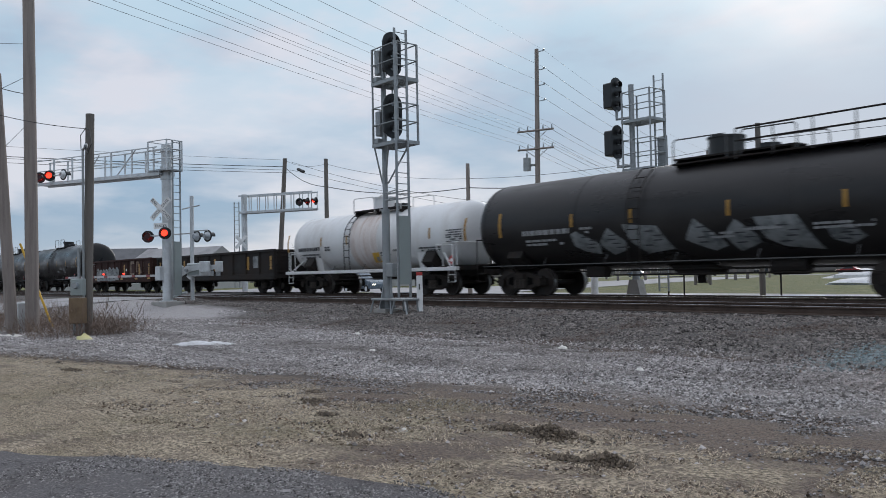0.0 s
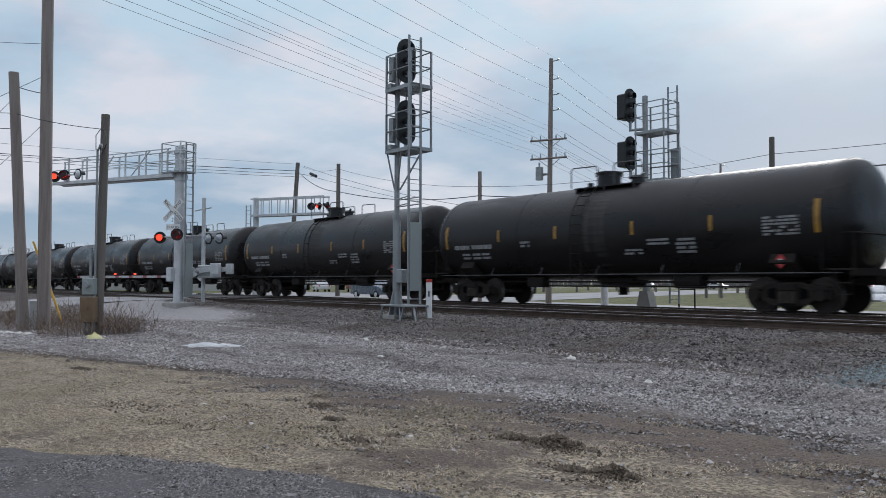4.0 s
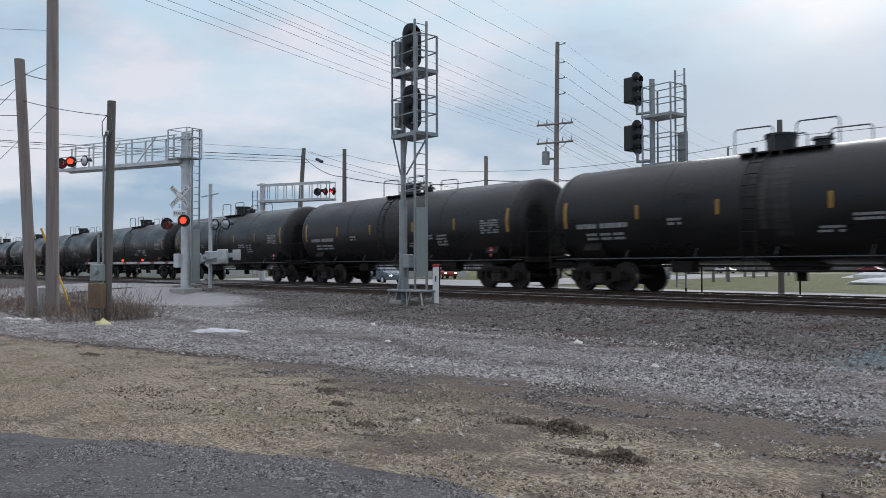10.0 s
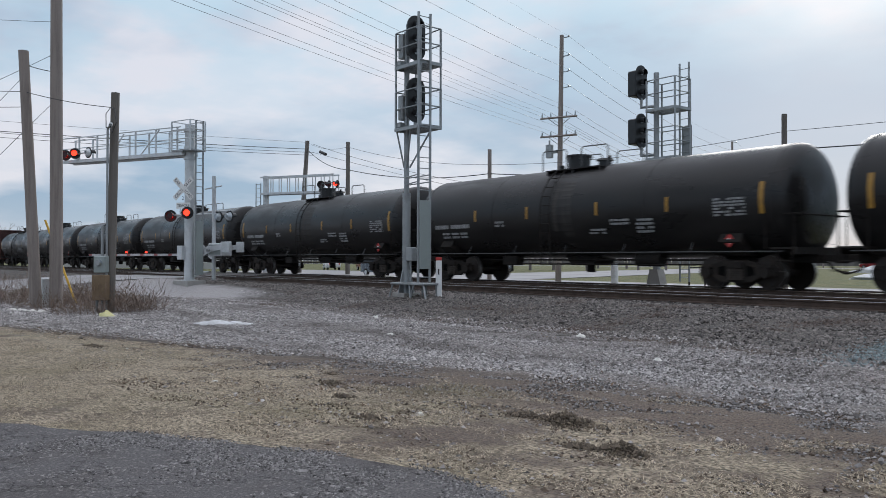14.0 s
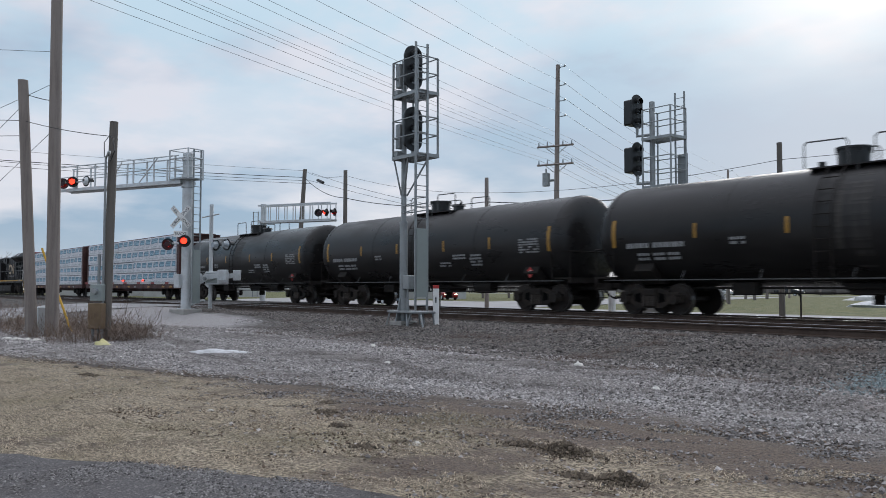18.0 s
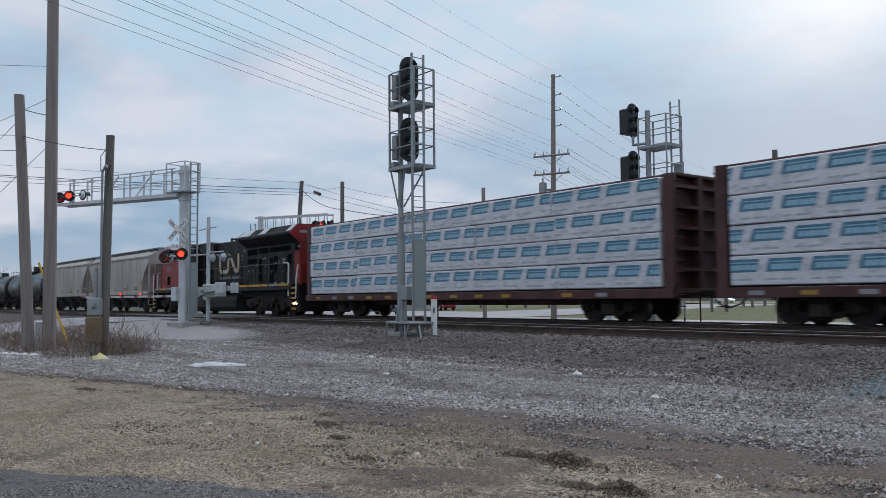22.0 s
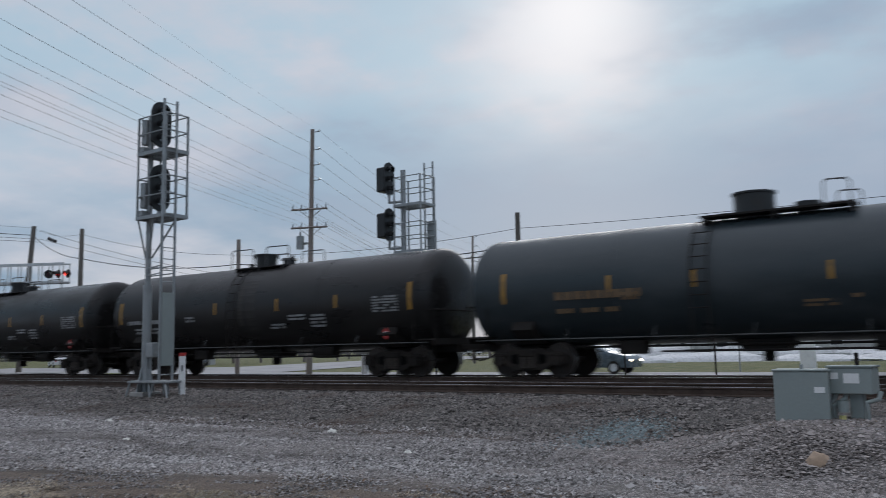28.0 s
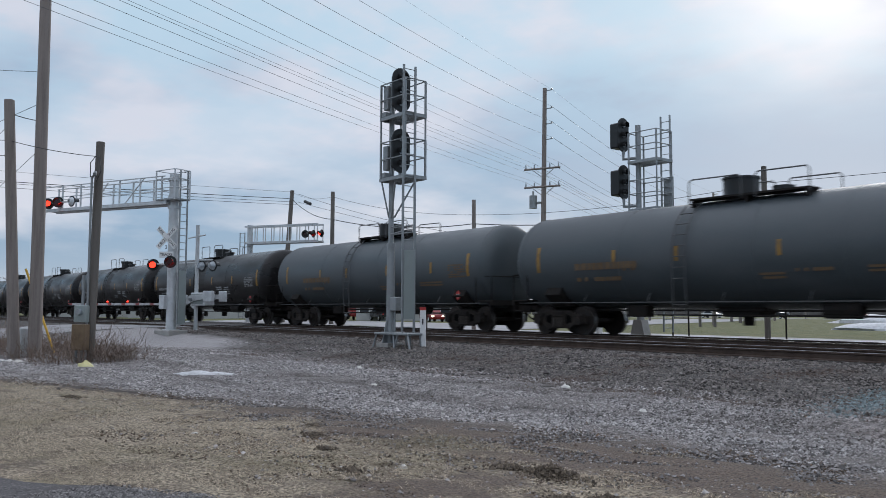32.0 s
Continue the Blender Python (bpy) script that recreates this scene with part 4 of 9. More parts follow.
        if graffiti:
            for pts in TANK_SPRAY:
                bm = B()
                patch_on_shell(bm, [(x * k, z) for x, z in pts], at, s)
                sp = part("graffiti", bm, M_GRAFFITI, car, "pale spray-painted graffiti patch")
                g = random.Random(int(pts[0][0] * 100))
                xs, zs = [p[0] for p in pts], [p[1] for p in pts]
                for i in range(4):
                    cx, cz_ = min(xs) + (max(xs) - min(xs)) * g.uniform(0.25, 0.65), min(zs) + (max(zs) - min(zs)) * (0.25 + 0.15 * i)
                    bm = B()
                    strip_on_shell(bm, min(cx * k, (cx + 0.32) * k), max(cx * k, (cx + 0.32) * k), cz_, cz_ + 0.035, shell_y(r, cz, 0.018), s, 1, g.uniform(-0.1, 0.1))
                    part("spray_line", bm, M_LETTER_DARK, sp)
    if side_sill:
        # older frame: sills and deck boards along both sides, shell on saddles
        for s in (-1, 1):
            part("side_sill", box(B(), -length / 2 + 0.5, length / 2 - 0.5, s * 1.44 - 0.09, s * 1.44 + 0.09, 0.93, 1.07, 0.01), paint, car, "white side sill")
            for e in (-1, 1):
                bm = B()
                rod(bm, (e * (half - 1.4), s * 1.0, cz - 0.55), (e * (half - 0.3), s * 1.40, 1.05), 0.045, 6)
                path_rod(bm, [(e * (half - 0.2), s * 1.4, 1.05), (e * (half - 0.2), s * 1.4, 1.9), (e * (half - 1.3), s * 1.42, 1.95), (e * (half - 1.3), s * 1.3, 1.7)], 0.025)
                part("tank_brace", bm, paint, car)
        for e in (-1, 1):
            bm = prism(B(), [(-1.0, 1.0), (1.0, 1.0), (1.22, cz - 0.35), (0.7, cz - 0.9), (-0.7, cz - 0.9), (-1.22, cz - 0.35)], "x", e * (half - 2.6) - 0.3, e * (half - 2.6) + 0.3)
            part("saddle", bm, paint, car)
    # stencil on the dished heads
    bm = B()
    for e in (-1, 1):
        for i in range(3):
            xh = e * (half - 0.10)
            box(bm, xh - 0.01, xh + 0.01, -0.55, 0.45, cz + 0.42 + i * 0.12, cz + 0.48 + i * 0.12)
    part("head_lettering", bm, ink, car)
    return car


def strip_boxed(x, at, s, z0, z1, w):
    bm = B()
    strip_on_shell(bm, x - w / 2, x + w / 2, z0, z1, at, s, 4)
    return bm


def gondola(label, paint, length, height, seed, fresh, rusty=False):
    car = thing("gondola_car", label, "gondola car", "cars of the freight train")
    rng = random.Random(seed)
    h = length / 2 - 0.55
    top, floor, w = height, 0.98, 1.50
    for s in (-1, 1):
        bm = B()
        box(bm, -h, h, s * w - 0.03, s * w + 0.03, floor, top)
        part("side_sheet", bm, paint, car)
        bm = B()
        box(bm, -h, h, s * (w + 0.05) - 0.07, s * (w + 0.05) + 0.07, top - 0.10, top + 0.03, 0.015)
        box(bm, -h, h, s * (w + 0.04) - 0.06, s * (w + 0.04) + 0.06, floor - 0.26, floor + 0.03, 0.01)
        part("side_rail", bm, paint, car)
        n = 11
        for i in range(n):
            x = -h + 0.12 + (2 * h - 0.24) * i / (n - 1)
            bm = B()
            prism(bm, [(x - 0.11, s * w), (x - 0.06, s * (w + 0.11)), (x + 0.06, s * (w + 0.11)), (x + 0.11, s * w)], "z", floor, top - 0.09)
            part("side_post", bm, paint, car)
        k = -s
        for i, x in enumerate((-6.65, 2.14, 5.14, 6.96) if rusty else (-h + 0.45, -h * 0.45, 0.1 * h, h * 0.62, h - 0.5)):
            bm = B()
            box(bm, x * k - 0.10, x * k + 0.10, s * (w + 0.034), s * (w + 0.04), floor + 0.25, floor + 0.95)
            part("reflector", bm, M_REFLECT, car, "yellow reflective strip")
        for i, x in enumerate((-6.8, -4.04, -1.21, 1.77, 4.68, 7.1) if rusty else ()):
            bm = B()
            box(bm, x * k - 0.24, x * k + 0.24, s * (w + 0.10), s * (w + 0.106), floor - 0.10, floor + 0.02)
            part("reflector", bm, M_REFLECT, car)
        if rusty:
            g = random.Random(seed + 1)
            x = -3.85
            while x < 0.75:
                ww = g.uniform(0.55, 0.85)
                lo, hi = 0.80 + g.uniform(0.0, 0.08), 1.66 + g.uniform(0, 0.18)
                pts = [(x, lo), (x + ww * 1.02, lo + g.uniform(-0.04, 0.06)), (x + ww * 1.05, hi - 0.22), (x + ww * 0.75, hi - 0.04), (x + ww * 0.4, hi), (x + 0.05, hi - 0.15)]
                sp = part("graffiti", prism(B(), [(u * k, v) for u, v in pts], "y", s * (w + 0.113), s * (w + 0.116)), M_GRAFFITI, car, "silver spray-painted letter shape")
                for i in range(4):
                    ax, az = x + ww * g.uniform(0.1, 0.6), lo + (hi - lo) * (0.15 + 0.2 * i)
                    part("spray_line", prism(B(), [(ax * k, az), ((ax + 0.34) * k, az + g.uniform(-0.1, 0.1)), ((ax + 0.34) * k, az + 0.05), (ax * k, az + 0.04)], "y", s * (w + 0.117), s * (w + 0.119)), M_LETTER_DARK, sp)
                x += ww
            # worn angular emblem, an open bracket and a folded band
            for pts in ([(3.37, 1.92), (3.45, 2.16), (4.11, 2.16), (4.11, 1.97)], [(3.37, 1.30), (3.58, 1.30), (3.58, 1.92), (3.37, 1.92)], [(3.36, 1.30), (3.48, 1.16), (4.50, 1.20), (4.50, 1.36)],
                        [(4.54, 1.40), (4.72, 1.40), (4.74, 2.11), (4.56, 2.11)], [(4.74, 2.12), (5.02, 2.10), (5.55, 1.32), (5.30, 1.25)], [(5.71, 1.25), (5.98, 1.28), (5.99, 2.14), (5.72, 2.12)]):
                part("faded_emblem", prism(B(), [(u * k, v) for u, v in pts], "y", s * (w + 0.032), s * (w + 0.036)), M_GRAFFITI_RUST, car, "worn pale emblem shape showing rust")
            part("paint_splash", prism(B(), [(2.40 * k, 1.50), (2.62 * k, 1.48), (2.68 * k, 1.60), (2.54 * k, 1.66)], "y", s * (w + 0.032), s * (w + 0.036)), M_WHITE, car)
        else:
            for x0, x1, z0, z1 in ((0.2, 0.8, 0.0, 0.30), (1.1, 1.7, 0.0, 0.30), (5.5, 6.1, 0.35, 0.95)):
                out = 0.115 if z1 < 0.5 else 0.033
                part("graffiti", box(B(), min(x0 * k, x1 * k), max(x0 * k, x1 * k), s * (w + out), s * (w + out + 0.005), floor + z0, floor + z1), M_GRAFFITI, car)
        bm = B()
        bars(bm, -h + 1.5 if k > 0 else h - 3.2, floor + 0.95, 1.7, 0.28, 2, 8, w + 0.04, s, rng)
        part("lettering", bm, M_LETTER, car)
    bm = B()
    box(bm, -h, h, -w, w, floor - 0.05, floor + 0.02)
    box(bm, -h, h, -0.3, 0.3, floor - 0.35, floor - 0.05)
    part("underframe", bm, M_RUNNING, car)
    for e in (-1, 1):
        bm = B()
        box(bm, e * h - 0.04, e * h + 0.04, -w, w, floor - 0.2, top)
        for z in np.linspace(floor + 0.1, top - 0.12, 6):
            part("end_rib", box(B(), min(e * (h + 0.041), e * (h + 0.12)), max(e * (h + 0.041), e * (h + 0.12)), -w, w, z, z + 0.09), paint, car)
        part("end_wall", bm, paint, car)
        bm = B()
        for s in (-1, 1):
            for z in np.linspace(0.6, top - 0.3, 6):
                rod(bm, (e * (h - 0.05), s * (w + 0.13), z), (e * (h - 0.5), s * (w + 0.13), z), 0.014, 6)
        part("grab_irons", bm, M_RUNNING, car)
        coupler(car, e * length / 2, e)
        truck(car, e * (length / 2 - 2.6))
    return car


def centerbeam(label, length, seed):
    car = thing("centerbeam_car", label, "lumber car", "cars of the freight train")
    rng = random.Random(seed)
    h = length / 2 - 0.7
    top, deck, w = 4.37, 1.03, 1.46
    bm = B()
    box(bm, -h, h, -1.40, 1.40, deck - 0.16, deck - 0.02, 0.01)
    box(bm, -h * 0.8, h * 0.8, -0.35, 0.35, 0.55, deck - 0.16)
    prism(bm, [(-h * 0.78, 0.84), (-h * 0.55, 0.52), (h * 0.55, 0.52), (h * 0.78, 0.84)], "y", -0.4, 0.4)
    part("deck", bm, M_OXIDE, car)
    for s in (-1, 1):
        bm = B()
        box(bm, -h, h, s * 1.44 - 0.05, s * 1.44 + 0.05, deck - 0.30, deck - 0.02, 0.01)
        part("side_sill", bm, M_OXIDE, car)
        for x in np.linspace(-h + 1.2, h - 1.2, 14):
            part("reflector", box(B(), x - 0.22, x + 0.22, s * 1.49, s * 1.497, deck - 0.23, deck - 0.11), rng.choice((M_REFLECT, M_LETTER, M_OXIDE)), car)
    part("center_beam", box(B(), -h, h, -0.10, 0.10, deck, top, 0.01), M_OXIDE, car)
    part("top_chord", box(B(), -h, h, -1.10, 1.10, top - 0.06, top + 0.04, 0.02), M_OXIDE, car)
    for e in (-1, 1):
        bm = B()
        x0, x1 = e * h, e * (h - 0.25)
        for y in (-1.32, 1.32):
            part("bulkhead_post", box(B(), min(x0, x1), max(x0, x1), y - 0.10, y + 0.10, deck - 0.3, top), M_OXIDE, car)
        box(bm, min(x1, x1 - e * 0.08), max(x1, x1 - e * 0.08), -1.42, 1.42, deck - 0.3, top)
        for z in np.linspace(deck + 0.5, top - 0.4, 5):
            part("bulkhead_rib", box(B(), min(x0, x1), max(x0, x1), -1.219, 1.219, z, z + 0.10), M_OXIDE, car)
        part("bulkhead", bm, M_OXIDE, car)
        for z in np.linspace(0.5, top - 0.2, 12):
            part("grab_iron", rod(B(), (x0 + e * 0.05, -1.4, z), (x0 + e * 0.05, -0.95, z), 0.014, 6), M_OXIDE, car)
        coupler(car, e * length / 2, e)
        truck(car, e * (length / 2 - 3.4))
    # wrapped lumber packs, four tiers, each side; the print repeats along the wrap at its own pitch
    pitch = 1.19
    th = (top - 0.08 - deck) / 4
    for s in (-1, 1):
        for j in range(4):
            cuts = [-h + 0.42]
            step = (2 * h - 0.84) / 5
            cuts += [-h + 0.42 + step * i + rng.uniform(-0.35, 0.35) for i in range(1, 5)] + [h - 0.42]
            for x0, x1 in zip(cuts[:-1], cuts[1:]):
                z0 = deck + j * th + 0.03
                y0, y1 = sorted((s * 0.14, s * (w + rng.uniform(-0.035, 0.025))))
                tilt = rng.uniform(-0.012, 0.012)
                bm = box(B(), x0 + 0.008, x1 - 0.012, y0, y1, z0, z0 + th - 0.028, 0.025)
                pk = part("wrapped_lumber_pack", bm, M_WRAP, car, "white plastic-wrapped lumber pack with printed panels")
                yo = s * (max(abs(y0), abs(y1)) + 0.004)
                phase = rng.uniform(0, pitch)
                lift = rng.uniform(-0.035, 0.035)
                bg = B()

                def flat_quad(target, pts, off, mi=0):
                    pts = [(min(max(u, x0 + 0.02), x1 - 0.03), v) for u, v in pts]
                    if max(u for u, _ in pts) - min(u for u, _ in pts) < 0.03:
                        return
                    vs = [target.verts.new((u, yo + s * off, v + tilt * (u - x0))) for u, v in pts]
                    target.faces.new(vs if s < 0 else vs[::-1]).material_index = mi

                px = x0 - phase
                while px < x1:
                    pw, sl = pitch * 0.86, 0.10
                    zz = z0 + th * 0.43 + lift
                    hh = th * 0.42
                    if px + pw > x0 + 0.12 and px < x1 - 0.12:
                        bm = B()
                        flat_quad(bm, ((px, zz), (px + pw - sl, zz), (px + pw, zz + hh), (px + sl, zz + hh)), 0.0)
                        part("printed_panel", bm, M_WRAP_BLUE, pk, "teal-blue printed panel")
                        # pale rule, then a row of pale blocks of uneven width
                        flat_quad(bg, ((px + sl * 1.5, zz + hh * 0.70), (px + pw * 0.93, zz + hh * 0.70), (px + pw * 0.94, zz + hh * 0.79), (px + sl * 1.6, zz + hh * 0.79)), 0.002)
                        u = px + pw * 0.14
                        for f in (0.13, 0.15, 0.10, 0.15, 0.15):
                            flat_quad(bg, ((u, zz + hh * 0.17), (u + pw * f, zz + hh * 0.17), (u + pw * f + 0.02, zz + hh * 0.56), (u + 0.02, zz + hh * 0.56)), 0.002)
                            u += pw * (f + 0.022)
                        for ua, ub in ((0.05, 0.30), (0.38, 0.78)):
                            flat_quad(bg, ((px + pw * ua, z0 + th * 0.15), (px + pw * ub, z0 + th * 0.15), (px + pw * ub, z0 + th * 0.22), (px + pw * ua, z0 + th * 0.22)), 0.0, 1)
                        flat_quad(bg, ((px - 0.02, zz - 0.045), (px + pw, zz - 0.045), (px + pw, zz - 0.03), (px - 0.02, zz - 0.03)), 0.0, 2)
                    px += pitch
                part("print_band", bg, (M_WRAP_PALE, M_WRAP_GREY, M_WRAP), pk)
    return car


def hopper(label, length, seed):
    car = thing("covered_hopper_car", label, "hopper car", "cars of the freight train")
    rng = random.Random(seed)
    h = length / 2 - 0.45
    top, eave, sill, w = 4.46, 3.92, 1.42, 1.55
    bm = B()
    # curved flank drawn out along the car
    side = [(w, sill), (w + 0.03, 2.2), (w + 0.02, 3.2), (w - 0.04, eave), (w - 0.14, eave + 0.12), (w - 0.55, top - 0.16), (0.45, top - 0.06), (0, top - 0.05)]
    ring = [(y, z) for y, z in side] + [(-y, z) for y, z in reversed(side[:-1])]
    cuts = [(-h, 3.42), (-h + 0.6, 2.95), (-h + 1.12, 2.25), (-h + 1.2, sill), (h - 1.2, sill), (h - 1.12, 2.25), (h - 0.6, 2.95), (h, 3.42)]
    rows = []
    for x, lo in cuts:
        rows.append([bm.verts.new((x, y, max(z, lo))) for y, z in ring])
    for a, b in zip(rows[:-1], rows[1:]):
        for i in range(len(ring) - 1):
            bm.faces.new((a[i], a[i + 1], b[i + 1], b[i]))
        bm.faces.new((a[-1], a[0], b[0], b[-1]))
    bm.faces.new(rows[0][::-1])
    bm.faces.new(rows[-1])
    bmesh.ops.recalc_face_normals(bm, faces=bm.faces[:])
    bmesh.ops.remove_doubles(bm, verts=bm.verts[:], dist=0.001)
    part("body", bm, M_HOPPER, car, smooth=True)
    for s in (-1, 1):
        bm = B()
        box(bm, -h, h, s * (w - 0.02) - 0.06, s * (w - 0.02) + 0.06, eave - 0.05, eave + 0.07, 0.02)
        part("eave_rail", bm, M_HOPPER, car)
        bm = B()
        box(bm, -h, h, s * w - 0.06, s * w + 0.07, sill - 0.17, sill + 0.06, 0.02)
        part("side_sill", bm, M_HOPPER, car)
        k = -s
        for x in (-3.35, -0.15, 3.0):
            part("reflector", box(B(), x * k - 0.11, x * k + 0.11, s * (w + 0.035), s * (w + 0.042), sill + 0.12, sill + 0.55), M_REFLECT, car)
        for x in (-6.45, 6.35):
            part("reflector", box(B(), x * k - 0.11, x * k + 0.11, s * (w + 0.035), s * (w + 0.042), sill + 0.10, sill + 0.95), M_REFLECT, car)
        bm = B()
        for x0, z0, ww, hh, rr, cc in ((-6.1, 2.75, 0.7, 0.24, 1, 5), (-6.1, 2.3, 1.2, 0.24, 1, 7), (-6.1, 1.85, 1.0, 0.28, 2, 6), (-4.0, 1.62, 0.5, 0.16, 2, 4),
                                       (2.2, 1.62, 0.6, 0.18, 2, 5), (4.7, 1.62, 0.9, 0.2, 2, 6), (-6.1, 3.5, 0.8, 0.1, 1, 6), (-5.2, 1.6, 0.5, 0.1, 1, 5)):
            bars(bm, x0 if k > 0 else -x0 - ww, z0, ww, hh, rr, cc, w + 0.036, s, rng)
        part("lettering", bm, M_LETTER_DARK, car)
        # vertical stiffeners
        for x in np.linspace(-h + 2.6, h - 2.6, 7):
            part("stiffener", box(B(), x - 0.035, x + 0.035, s * (w + 0.02), s * (w + 0.034), sill + 0.05, eave - 0.05), M_HOPPER, car)
    bm = B()
    for s in (-1, 1):
        box(bm, -h - 0.1, h + 0.1, s * 0.62 - 0.22, s * 0.62 + 0.22, top + 0.08, top + 0.12)
        for x in np.linspace(-h, h, 13):
            box(bm, x - 0.03, x + 0.03, s * 0.62 - 0.22, s * 0.62 + 0.22, top - 0.12, top + 0.08)
    part("running_board", bm, M_GALV, car)
    part("hatch_cover", box(B(), -h + 0.5, h - 0.5, -0.32, 0.32, top - 0.06, top + 0.06, 0.03), M_HOPPER, car)
    for c in (-0.235 * length, -0.02 * length, 0.195 * length):
        bm = B()
        top_p = [(c - 1.65, -1.3, sill - 0.1), (c + 1.65, -1.3, sill - 0.1), (c + 1.65, 1.3, sill - 0.1), (c - 1.65, 1.3, sill - 0.1)]
        low_p = [(c - 0.4, -0.6, 0.48), (c + 0.4, -0.6, 0.48), (c + 0.4, 0.6, 0.48), (c - 0.4, 0.6, 0.48)]
        a = [bm.verts.new(p) for p in top_p]
        b = [bm.verts.new(p) for p in low_p]
        bm.faces.new(a), bm.faces.new(b)
        for i in range(4):
            bm.faces.new((a[i], a[(i + 1) % 4], b[(i + 1) % 4], b[i]))
        bmesh.ops.recalc_face_normals(bm, faces=bm.faces[:])
        box(bm, c - 0.46, c + 0.46, -0.75, 0.75, 0.34, 0.50, 0.02)
        part("discharge_bay", bm, M_HOPPER_DARK, car)
    bm = B()
    box(bm, -h, h, -0.25, 0.25, 0.75, 1.12)
    part("center_sill", bm, M_RUNNING, car)
    for e in (-1, 1):
        xe = e * h
        bm = B()
        box(bm, min(xe, xe - e * 1.9), max(xe, xe - e * 1.9), -1.5, 1.5, 1.18, 1.28)
        box(bm, min(xe, xe - e * 0.10), max(xe, xe - e * 0.10), -1.5, 1.5, 1.0, 1.32)
        for s in (-1, 1):
            box(bm, xe - 0.05 - e * 0.06, xe + 0.05 - e * 0.06, s * 1.45 - 0.05, s * 1.45 + 0.05, 1.2, 3.4)
            box(bm, xe - 0.05 - e * 0.9, xe + 0.05 - e * 0.9, s * 0.8 - 0.05, s * 0.8 + 0.05, 1.2, 3.0)
        prism(bm, [(xe - e * 1.7, 1.28), (xe - e * 0.15, 3.05), (xe - e * 0.25, 3.1), (xe - e * 1.8, 1.4)], "y", -0.06, 0.06)
        part("end_frame", bm, M_HOPPER, car)
        bm = B()
        for z in np.linspace(0.55, 4.2, 13):
            rod(bm, (xe + e * 0.02, -1.5, z), (xe + e * 0.02, -1.05, z), 0.015, 6)
        for y in (-1.5, -1.05):
            rod(bm, (xe + e * 0.02, y, 0.55), (xe + e * 0.02, y, 4.28), 0.018, 6)
        for z in (1.9, 2.6):
            rod(bm, (xe - e * 0.05, -1.47, z), (xe - e * 1.0, -1.47, z), 0.015, 6)
        part("end_ladder", bm, M_HOPPER, car)
        coupler(car, e * length / 2, e)
        truck(car, e * (length / 2 - 2.35))
    return car


def words(name, text, size, material, parent, m, label=""):
    cu = bpy.data.curves.new(name, "FONT")
    cu.body, cu.size, cu.extrude, cu.align_x, cu.align_y = text, size, 0.002, "CENTER", "CENTER"
    tmp = bpy.data.objects.new(name, cu)
    me = bpy.data.meshes.new_from_object(tmp)
    bpy.data.objects.remove(tmp)
    me.materials.append(material)
    ob = new(name, me)
    ob.parent = parent
    ob.matrix_local = m
    if label:
        ob["label"] = label
    return ob


def emblem_band(line, half):
    """A band of even width along a bent line, as quads with mitred joints."""
    pts = [Vector(p) for p in line]
    sides = []
    for i, p in enumerate(pts):
        d = (pts[min(i + 1, len(pts) - 1)] - pts[max(i - 1, 0)]).normalized()
        n = Vector((-d.y, d.x))
        sides.append((p + n * half, p - n * half))
    return [[a[0], b[0], b[1], a[1]] for a, b in zip(sides[:-1], sides[1:])]


